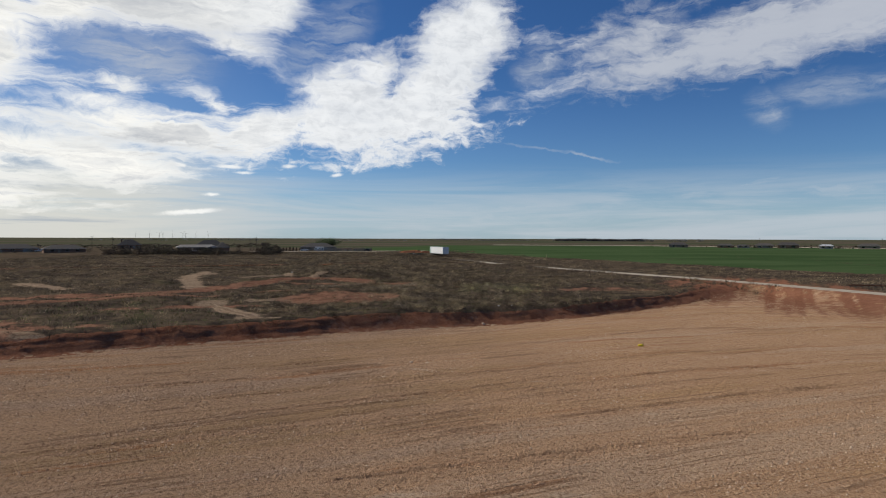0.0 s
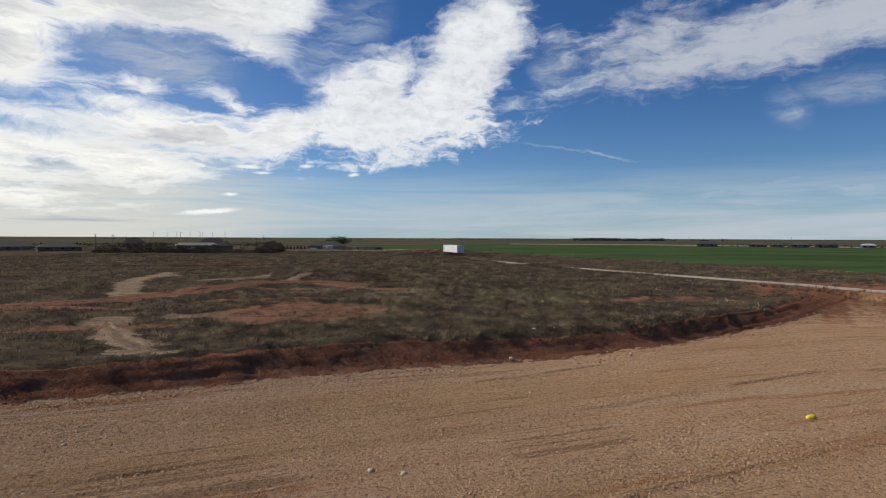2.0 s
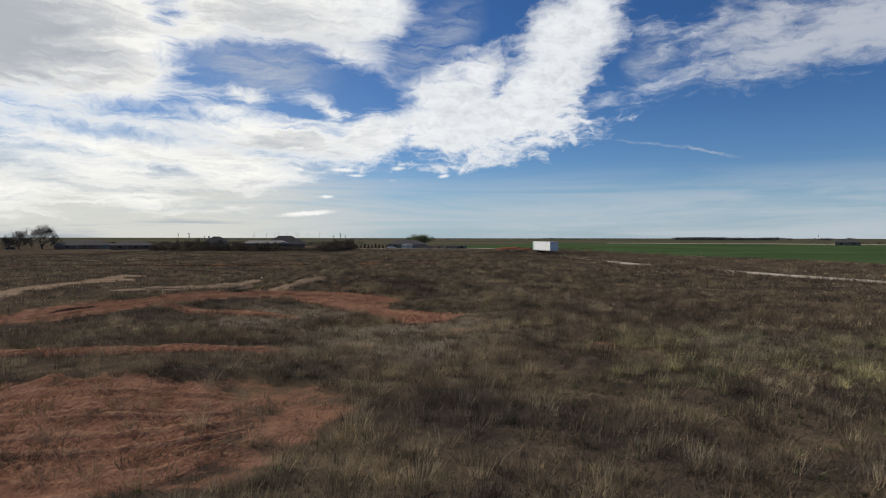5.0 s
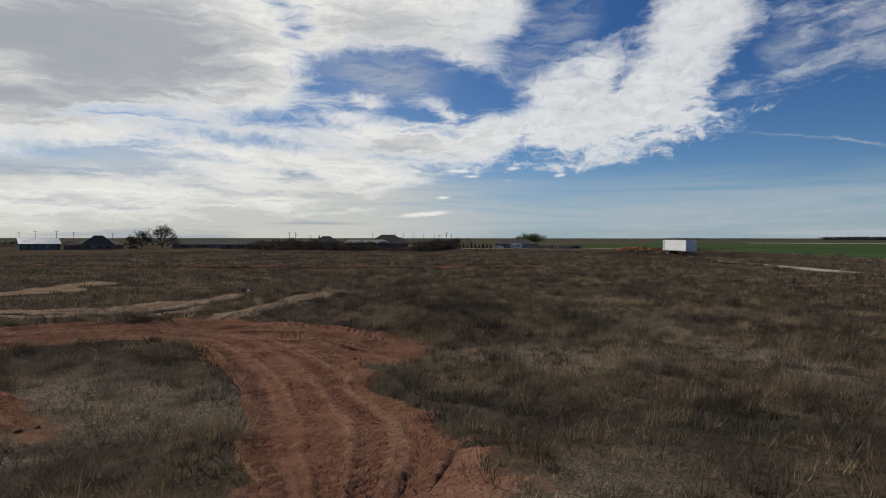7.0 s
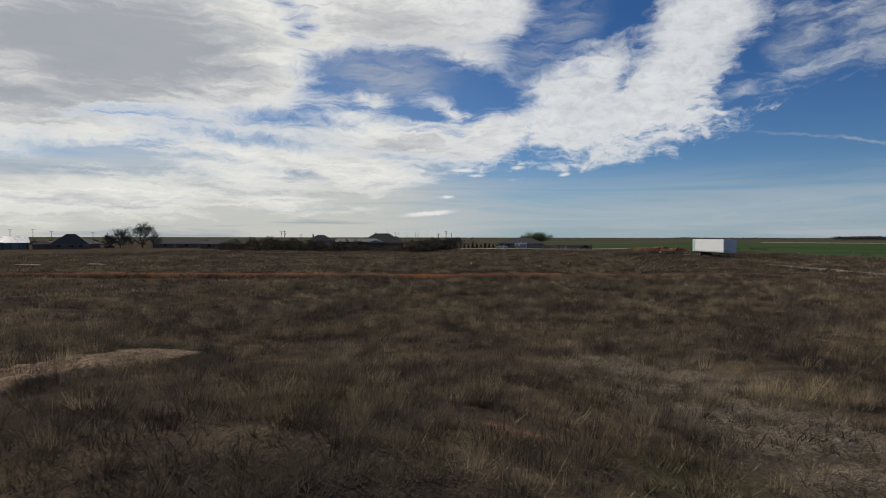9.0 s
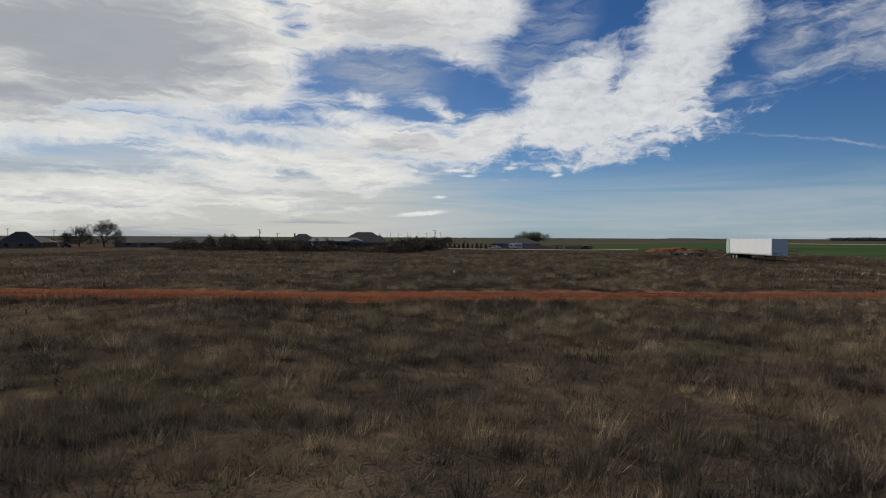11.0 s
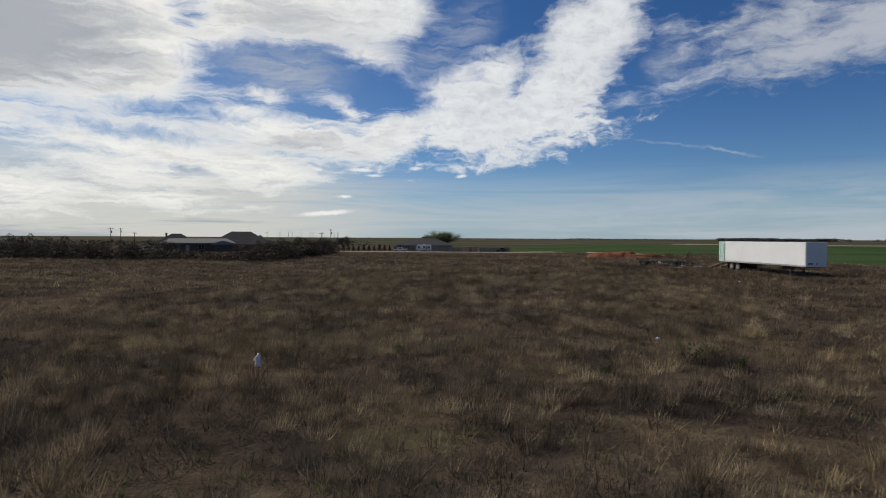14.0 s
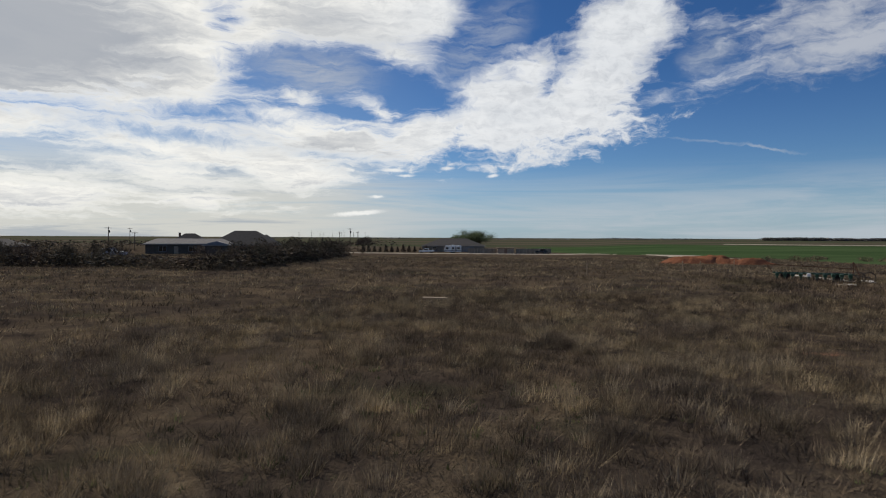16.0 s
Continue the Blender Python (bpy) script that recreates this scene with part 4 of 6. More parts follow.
FURROWS = [[(-20, 37.7), (-10.7, 40.9), (0.2, 46.0), (9.6, 50.8), (21.9, 57.6), (28.2, 58.6), (34.5, 57.6)],
           [(-12.1, 32.2), (-3.8, 35.9), (0.3, 38.0), (5.6, 39.6), (10.7, 42.4), (17.5, 45.3), (28.2, 48.9), (40, 50.5)],
           [(-10, 29.5), (1.7, 34.4), (6.9, 37.4), (10.9, 38.8)], [(4, 33.5), (8.6, 35.9), (15.5, 39.4), (19.6, 40.6), (24, 40)],
           [(0, 26.6), (8.6, 30.1), (17.1, 33.5), (26, 36)], [(-18.8, 47.9), (-14.7, 50.4), (-6.9, 53.9), (0, 56.2)],
           [(-16, 24), (-6, 27.5), (3, 30.5)], [(2, 54.4), (13, 61), (24, 68.5)], [(-24, 33.0), (-14, 36.2), (-5, 39.6)], [(20, 62.5), (30, 69), (40, 77)], [(-4, 21.5), (6, 24.5), (14, 27)]]
PAD_X, PAD_Y = (-24, 31), (19, 60)


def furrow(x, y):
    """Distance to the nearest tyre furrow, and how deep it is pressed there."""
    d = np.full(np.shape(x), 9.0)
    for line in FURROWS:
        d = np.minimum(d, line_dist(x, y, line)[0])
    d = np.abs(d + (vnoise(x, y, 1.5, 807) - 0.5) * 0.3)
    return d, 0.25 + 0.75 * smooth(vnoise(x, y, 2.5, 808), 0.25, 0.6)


def pad_surface(x, y):
    """Blade scratches, clods and crumbs on the driven part of the pad, sunk at its rim."""
    a, p = (y - np.interp(x, PAD_LINE_X, PAD_LINE_Y)) * 0.9, 0.9 * x + 0.43 * y
    z = land(x, y) + 0.04 + (vnoise(a, p * 0.02, 0.42, 801) - 0.5) * 0.05 + (vnoise(a, p * 0.03, 1.1, 802) - 0.5) * 0.07
    rough = 0.15 + 0.85 * smooth(vnoise(a, p * 0.06, 2.4, 803), 0.35, 0.75)
    z = z + rough * ((vnoise(x, y, 0.36, 804) - 0.5) * 0.05 + (vnoise(x, y, 0.62, 805) - 0.5) * 0.05)
    d, f = furrow(x, y)
    z = z - 0.08 * f * np.exp(-(d / 0.15) ** 2) + 0.05 * (0.2 + vnoise(x, y, 0.4, 806)) * np.exp(-((d - 0.32) / 0.13) ** 2)
    rim = np.minimum(np.minimum(x - PAD_X[0], PAD_X[1] - x), np.minimum(y - PAD_Y[0], PAD_Y[1] - y))
    rim = np.minimum(rim, -pad_edge(x, y) - 0.2)
    return z - 0.12 * smooth(rim, 0.7, 0.0) - 0.3 * smooth(rim, 0.0, -0.4)


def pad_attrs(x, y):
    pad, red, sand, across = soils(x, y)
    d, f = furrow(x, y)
    # how strongly the furrow bottoms are darkened in colour, as shade
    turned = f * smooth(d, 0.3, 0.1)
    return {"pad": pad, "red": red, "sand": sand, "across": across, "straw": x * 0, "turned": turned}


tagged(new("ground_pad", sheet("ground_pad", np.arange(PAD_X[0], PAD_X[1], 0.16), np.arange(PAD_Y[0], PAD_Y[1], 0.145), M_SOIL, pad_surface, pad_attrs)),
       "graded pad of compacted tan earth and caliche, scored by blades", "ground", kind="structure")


def crop():
    xs = np.concatenate([np.arange(-70, 140, 3.0), np.arange(140, 900, 14.0), np.arange(900, 2600, 120.0)])
    fr = np.concatenate([np.linspace(0, 0.12, 10)[:-1], np.linspace(0.12, 1, 30)])
    far = np.interp(xs, [-70, 10, 200, 360, 900, 2600], [560, 600, 640, 470, 300, 120])
    near = np.interp(xs, [-90, -55, -30, 0, 20, 44, 67, 81, 93, 140, 400, 900, 2600], [520, 450, 385, 335, 285, 216, 169, 139, 125, 96, 20, -90, -200])
    near = near + (vnoise(xs, xs * 0, 9, 81) - 0.5) * 3
    gx = np.repeat(xs[None, :], len(fr), 0)
    gy = near[None, :] + (far - near)[None, :] * fr[:, None]
    gz = land(gx, gy) + 0.14 + (vnoise(gx, gy, 2.5, 82) - 0.5) * 0.08
    gz[0], gz[-1] = gz[0] - 0.25, gz[-1] - 0.25
    nx, ny = len(xs), len(fr)
    i = (np.arange(ny - 1)[:, None] * nx + np.arange(nx - 1)[None, :]).ravel()
    me = big_mesh("wheat_crop", np.stack([gx.ravel(), gy.ravel(), gz.ravel()], 1), np.stack([i, i + 1, i + nx + 1, i + nx], 1), M_CROP)
    me.shade_smooth()
    tagged(new("wheat_crop", me), "young green winter wheat in a broad field", "crop", kind="stuff")


crop()


# ---- dry grass ----
def tufts(name, n, area, keep, blades, tall, wide, spread, mat, label, seed, fan=1.25, pale=0.0):
    """Many tufts of bent blades, as one mesh. keep: chance to grow at a place."""
    rs = np.random.RandomState(seed)
    x0, x1, y0, y1 = area
    x, y = rs.uniform(x0, x1, n), rs.uniform(y0, y1, n)
    ok = rs.rand(n) < keep(x, y)
    x, y = x[ok], y[ok]
    z, size, tint = land(x, y), rs.uniform(0.55, 1.25, len(x)) ** 1.2, pale + (1 - pale) * rs.rand(len(x))
    x, y, z, size, tint = (np.repeat(v, blades) for v in (x, y, z, size, tint))
    m = len(x)
    a, r = rs.uniform(0, 2 * np.pi, m), np.sqrt(rs.rand(m)) * spread * size
    lean = r * rs.uniform(0.1, fan, m)
    sway = a + rs.normal(size=m) * 0.9
    h = tall * size * rs.uniform(0.5, 1.1, m)
    bx, by = x + np.cos(a) * r * 0.6, y + np.sin(a) * r * 0.6
    tx, ty = bx + np.cos(sway) * lean + 0.10 * h, by + np.sin(sway) * lean
    f = a + rs.uniform(-1.4, 1.4, m) + np.pi / 2
    w = wide * rs.uniform(0.6, 1.3, m)
    v = np.empty((m, 3, 3))
    v[:, 0] = np.stack([bx - np.cos(f) * w, by - np.sin(f) * w, z - 0.04], 1)
    v[:, 1] = np.stack([bx + np.cos(f) * w, by + np.sin(f) * w, z - 0.04], 1)
    v[:, 2] = np.stack([tx, ty, z + h], 1)
    me = big_mesh(name, v.reshape(-1, 3), np.arange(m * 3).reshape(-1, 3), mat, {"tint": np.repeat(tint, 3)})
    return tagged(new(name, me), label, "grass", kind="stuff")


def open_ground(x, y):
    pad, red, sand, _ = soils(x, y)
    d, _ = line_dist(x, y, GRAVEL_ROAD)
    bare = np.maximum(np.maximum(smooth(pad, 0.1, 0.4), smooth(red, 0.30, 0.62)), smooth(sand, 0.25, 0.6))
    return (1 - bare) * smooth(d, 2.0, 3.2) * (1 - 0.6 * straw_cover(x, y)) * (wheat_edge(x, y) < -1)


def off_line(x, y):
    """Metres aside from the straight line down the middle of the field."""
    return np.abs(x - np.interp(y, [40, 100, 200, 260], [2, -6, -32, -36]))


def patchy(lo, hi, size, seed, near, far):
    def keep(x, y):
        return open_ground(x, y) * smooth(vnoise(x, y, size, seed) * 0.65 + vnoise(x, y, size * 0.3, seed + 1) * 0.35, lo, hi) * smooth(off_line(x, y), far, near)
    return keep


tufts("dry_bunch_grass", 70000, (-52, 36, 56, 240), lambda x, y: patchy(0.36, 0.62, 6, 101, 11, 32)(x, y) * (1 - 0.9 * mound_brush(x, y)), 13, 0.32, 0.0085, 0.36, M_STRAW, "dry straw-coloured bunch grass", 201)
tufts("brown_weeds", 76000, (-52, 36, 56, 240), patchy(0.78, 0.36, 6, 101, 11, 32), 11, 0.30, 0.0105, 0.38, M_WEED, "dead brown weeds and grass", 202)
tufts("tall_bunch_grass", 46000, (-48, 34, 60, 240), lambda x, y: patchy(0.47, 0.63, 1.9, 141, 9, 26)(x, y) * (1 - 0.8 * mound_brush(x, y)), 66, 0.52, 0.0050, 0.48, M_FEATHER, "tall rounded bunches of dry grass", 207, 1.2, 0.2)
tufts("dark_dead_weeds", 24000, (-48, 34, 60, 240), lambda x, y: np.maximum(patchy(0.48, 0.66, 2.4, 151, 10, 28)(x, y), 1.4 * mound_brush(x, y) * open_ground(x, y)), 52, 0.50, 0.0064, 0.55, M_WEED, "taller clumps of dark dead weeds", 208, 1.2)
tufts("pale_green_bunch_grass", 6500, (-2, 36, 70, 100), lambda x, y: open_ground(x, y) * smooth(np.hypot((x - 8) / 8.5, (y - 82) / 7.0), 1.0, 0.35) * smooth(vnoise(x, y, 2.6, 171), 0.3, 0.6), 42, 0.46, 0.006, 0.46, M_PALEGREEN, "pale yellow-green bunches of grass", 211, 1.2, 0.2)
tufts("lane_edge_weeds", 16000, (0, 60, 90, 215), lambda x, y: smooth(line_dist(x, y, GRAVEL_ROAD)[0], 7.0, 4.0) * smooth(line_dist(x, y, GRAVEL_ROAD)[0], 1.4, 2.2) * (line_dist(x, y, GRAVEL_ROAD)[1] < 0) * smooth(vnoise(x, y, 11, 181) + 0.55 * np.exp(-((y - 144) / 12) ** 2) + 0.3 * smooth(y, 160, 178), 0.45, 0.75), 12, 0.60, 0.020, 0.45, M_WEED, "rank dead weeds along a gravel lane", 212)
tufts("road_edge_weeds", 90000, (-95, 4, 132, 182), lambda x, y: smooth(line_dist(x, y, RED_ROAD)[0], 4.0, 4.6) * smooth(line_dist(x, y, RED_ROAD)[0], 7.0, 5.4) * smooth(line_dist(x, y, RED_ROAD)[1], -3.0, 3.0) * (0.35 + 0.65 * smooth(vnoise(x, y, 2.2, 191), 0.3, 0.6)), 13, 0.44, 0.011, 0.34, M_WEED, "taller weeds along the edge of the dirt road", 209)
tufts("bank_top_weeds", 30000, (-36, 48, 40, 104), lambda x, y: smooth(pad_edge(x, y), 0.7, 1.5) * smooth(pad_edge(x, y), 3.6, 2.4) * smooth(vnoise(x, y, 2.4, 221) * 0.7 + vnoise(x, y, 0.8, 222) * 0.3, 0.42, 0.62) * (1 - corner(x, y)), 12, 0.30, 0.009, 0.32, M_WEED, "dead weeds hanging over the lip of a cut bank", 213)
tufts("green_sprouts", 42000, (-40, 36, 46, 220), lambda x, y: np.maximum(patchy(0.50, 0.75, 9, 121, 14, 40)(x, y), open_ground(x, y) * smooth(y, 76, 66) * 0.8), 9, 0.17, 0.012, 0.16, M_GREEN, "short green winter growth among dead grass", 203)
tufts("matted_straw", 60000, (-30, 22, 78, 132), lambda x, y: straw_cover(x, y) * 0.8 * (1 - smooth(soils(x, y)[1], 0.3, 0.6)), 9, 0.09, 0.010, 0.34, M_STRAW, "pale flattened straw on bare earth", 206)


def ring(keep, lo, hi):
    return lambda x, y: keep(x, y) * np.maximum(smooth(off_line(x, y), lo, hi), smooth(y, 222, 240))


tufts("outer_bunch_grass", 112000, (-150, 110, 40, 330), ring(patchy(0.36, 0.60, 6, 101, 100, 150), 10, 30), 5, 0.34, 0.026, 0.50, M_FEATHER, "dry straw-coloured grass farther out", 204)
tufts("outer_brown_weeds", 112000, (-150, 110, 40, 330), ring(patchy(0.80, 0.40, 6, 101, 100, 150), 10, 30), 5, 0.34, 0.034, 0.55, M_WEED, "dead brown weeds farther out", 205)
tufts("trailer_weeds", 6500, (-22, 14, 226, 268), lambda x, y: open_ground(x, y) * (1 - 0.8 * smooth(np.abs((x + 1.2) * 0.938 + (y - 249) * 0.346), 2.4, 1.2)) * smooth(vnoise(x, y, 4, 161), 0.25, 0.55), 12, 0.50, 0.014, 0.34, M_WEED, "rank dead weeds round the parked trailer", 210)


# ---- things ----
def gz(x, y):
    return float(land(np.array([x], float), np.array([y], float))[0])


def stand(x, y, rz=0.0, sink=0.0):
    return pose(x, y, gz(x, y) - sink, 0, 0, rz)


# box trailer; local x runs to its rear, y = 0 is the long side towards the grass
def wheel(parent, name, x, y, r, w, z, out):
    tyre = bmesh.new()
    rod(tyre, (x, y - w / 2, z), (x, y + w / 2, z), r, r, 28)
    bmesh.ops.bevel(tyre, geom=[e for e in tyre.edges if abs(e.verts[0].co.y - e.verts[1].co.y) < 1e-4], offset=0.05, segments=2, affect="EDGES")
    whl = part(name, tyre, M_TYRE, parent, "worn black tyre on a grey rim")
    rim = bmesh.new()
    rod(rim, (x, y + out * (w / 2 - 0.06), z), (x, y + out * (w / 2 + 0.012), z), r * 0.56, r * 0.52, 24)
    rod(rim, (x, y + out * (w / 2), z), (x, y + out * (w / 2 + 0.07), z), r * 0.2, r * 0.17, 16)
    for i in range(8):
        a = i * math.pi / 4
        c = (x + math.cos(a) * r * 0.34, z + math.sin(a) * r * 0.34)
        rod(rim, (c[0], y + out * (w / 2), c[1]), (c[0], y + out * (w / 2 + 0.035), c[1]), 0.022, 0.022, 6)
    part("rim", rim, M_RIM, whl, "dusty grey steel rim")


def box_trailer():
    t = base("box_trailer", pose(0.455, 241.15, -0.05, 0, 0, 110.2), "white box trailer with an open rear door, parked on rough ground", "trailer")
    L, W, Z0, Z1 = 14.68, 2.6, 1.12, 3.83
    bm = bmesh.new()
    box(bm, 0.02, L, -W + 0.03, -0.03, Z0, Z1 - 0.03, 0.02)
    part("body", bm, M_WHITE, t, "white sheet-sided box")
    n = 12
    for side in (0, 1):
        y0 = -0.028 if side == 0 else -W + 0.004
        for i in range(n):
            a, b = 0.08 + i * (L - 0.14) / n, 0.08 + (i + 1) * (L - 0.14) / n - 0.004
            p = bmesh.new()
            box(p, a, b, y0, y0 + 0.024, Z0 + 0.15, Z1 - 0.13, 0.002)
            part("side_panel", p, M_WHITE, t)
        for z, h, nm in ((Z0 - 0.05, 0.19, "bottom_rail"), (Z1 - 0.125, 0.125, "top_rail")):
            r = bmesh.new()
            box(r, 0.0, L, y0 - 0.008, y0 + 0.034, z, z + h, 0.008)
            part(nm, r, M_ALU if nm == "bottom_rail" else M_WHITE, t)
    r = bmesh.new()
    box(r, 0.0, L, -W + 0.02, -0.02, Z1 - 0.028, Z1 + 0.012, 0.01)
    part("roof", r, M_ALU, t, "bare aluminium roof sheet")
    f = bmesh.new()
    box(f, -0.035, 0.018, -W + 0.01, -0.01, Z0 - 0.05, Z1, 0.02)
    part("front_wall", f, M_WHITE, t)
    for y in (-0.07, -W + 0.01):
        p = bmesh.new()
        box(p, -0.055, 0.04, y, y + 0.06, Z0 - 0.04, Z1 - 0.01, 0.02)
        part("corner_post", p, M_ALU, t)
    for y, s in ((-0.75, 0.10), (-0.42, 0.14), (-1.35, 0.06)):
        p = bmesh.new()
        box(p, -0.075, -0.036, y - s, y + s, Z0 + 0.22, Z0 + 0.40, 0.01)
        part("connector_box", p, M_STEEL, t, "dark air and light connector box")
    # rear frame and door swung open flat against the side
    for y in (-0.10, -W + 0.0):
        p = bmesh.new()
        box(p, L, L + 0.09, y, y + 0.10, Z0 - 0.08, Z1, 0.012)
        part("rear_post", p, M_STEEL, t, "dark green-black rear door post")
    p = bmesh.new()
    box(p, L, L + 0.09, -W + 0.1, -0.1, Z1 - 0.16, Z1, 0.012)
    part("rear_header", p, M_STEEL, t)
    door = bmesh.new()
    box(door, L + 0.10, L + 1.30, -0.045, 0.0, Z0, Z1 - 0.02, 0.01)
    d = part("door", door, M_DOOR, t, "open rear door with pale green reflections painted on its face")
    for x in (0.35, 0.95):
        b = bmesh.new()
        rod(b, (L + x, 0.03, Z0 + 0.05), (L + x, 0.03, Z1 - 0.1), 0.017, 0.017, 8)
        for z in (Z0 + 0.3, 2.4, Z1 - 0.4):
            box(b, L + x - 0.05, L + x + 0.05, 0.0, 0.05, z - 0.04, z + 0.04)
        part("lock_rod", b, M_ALU, d)
    # floor beams, rails, landing gear
    for i in range(16):
        b = bmesh.new()
        x = 0.5 + i * 0.88
        box(b, x, x + 0.06, -W + 0.06, -0.06, Z0 - 0.14, Z0 - 0.02)
        part("floor_beam", b, M_STEEL, t)
    for y in (-0.85, -1.75):
        b = bmesh.new()
        box(b, 9.6, L - 0.05, y - 0.05, y + 0.05, Z0 - 0.34, Z0 - 0.14, 0.01)
        part("slider_rail", b, M_STEEL, t)
    for y in (-0.42, -2.18):
        b = bmesh.new()
        box(b, 2.75, 2.90, y - 0.07, y + 0.07, 0.35, Z0 - 0.05, 0.01)
        box(b, 2.775, 2.875, y - 0.05, y + 0.05, 0.06, 0.5)
        leg = part("landing_leg", b, M_STEEL, t)
        s = bmesh.new()
        box(s, 2.66, 2.99, y - 0.14, y + 0.14, 0.0, 0.06, 0.01)
        part("sand_shoe", s, M_STEEL, leg)
        br = bmesh.new()
        beam(br, (2.85, y, 0.5), (3.9, y, Z0 - 0.1), 0.06, 0.06)
        beam(br, (2.8, y, 0.5), (2.8, -1.3, Z0 - 0.15), 0.05, 0.05)
        part("brace", br, M_STEEL, t)
    for x in (12.0, 13.25):
        b = bmesh.new()
        rod(b, (x, -W + 0.3, 0.52), (x, -0.3, 0.52), 0.07, 0.07, 10)
        part("axle", b, M_STEEL, t)
        for y, o in ((-0.17, 1), (-0.50, 1), (-2.43, -1), (-2.10, -1)):
            wheel(t, "wheel", x, y, 0.52, 0.26, 0.52, o)
        for y in (-0.85, -1.75):
            b = bmesh.new()
            box(b, x - 0.45, x + 0.3, y - 0.06, y + 0.06, 0.56, 0.80, 0.02)
            part("spring_hanger", b, M_STEEL, t)
    for y in (-0.35, -2.25):
        b = bmesh.new()
        box(b, 14.1, 14.12, y - 0.3, y + 0.3, 0.28, 0.98)
        part("mud_flap", b, M_TYRE, t)
    b = bmesh.new()
    box(b, 14.5, 14.62, -W + 0.25, -0.25, 0.45, 0.55, 0.01)
    for y in (-0.7, -1.9):
        box(b, 14.51, 14.59, y - 0.04, y + 0.04, 0.5, Z0 - 0.05)
    part("rear_bumper", b, M_STEEL, t)
    for x in (0.3, 7.3, 14.4):
        b = bmesh.new()
        box(b, x - 0.05, x + 0.05, 0.006, 0.03, Z0 + 0.02, Z0 + 0.07, 0.005)
        part("marker_light", b, M_CLOD, t, "small red marker light")
    b = bmesh.new()
    box(b, 4.4, 5.5, -2.2, -1.5, 0.62, Z0 - 0.13, 0.03)
    part("tool_box", b, M_STEEL, t)


box_trailer()


def loading_ramp():
    r = base("loading_ramp", pose(-5.0, 255.0, -0.05, 0, 0, 108.0), "weathered wooden loading ramp leading down from a trailer", "ramp")
    for y in (-2.1, -0.55):
        b = bmesh.new()
        for k in range(3):
            beam(b, (0.0, y + k * 0.2, 1.02), (3.5, y + k * 0.2, 0.10), 0.18, 0.07)
        part("plank_track", b, M_PLANK, r)
    for x, z in ((0.4, 0.88), (1.9, 0.50)):
        b = bmesh.new()
        box(b, x - 0.06, x + 0.06, -2.2, -0.05, z - 0.12, z - 0.02)
        for y in (-2.1, -0.2):
            box(b, x - 0.05, x + 0.05, y - 0.05, y + 0.05, -0.05, z - 0.02)
        part("trestle", b, M_PLANK, r)


loading_ramp()

for x, y, a, w, l in ((-8.2, 264.4, 100, 1.25, 2.6), (-9.0, 267.3, 104, 1.25, 2.6), (-9.9, 270.2, 97, 1.25, 2.5), (-6.4, 263.0, 75, 1.0, 2.0), (-10.3, 257.3, 20, 0.8, 1.4)):
    b = bmesh.new()
    box(b, -l / 2, l / 2, -w / 2, w / 2, 0.0, 0.09, 0.012)
    single("concrete_slab", b, M_CONC, pose(x, y, gz(x, y) + 0.03, 1.5, -1, a), "pale flat concrete slab lying on bare earth", "slab", "slabs by the trailer")


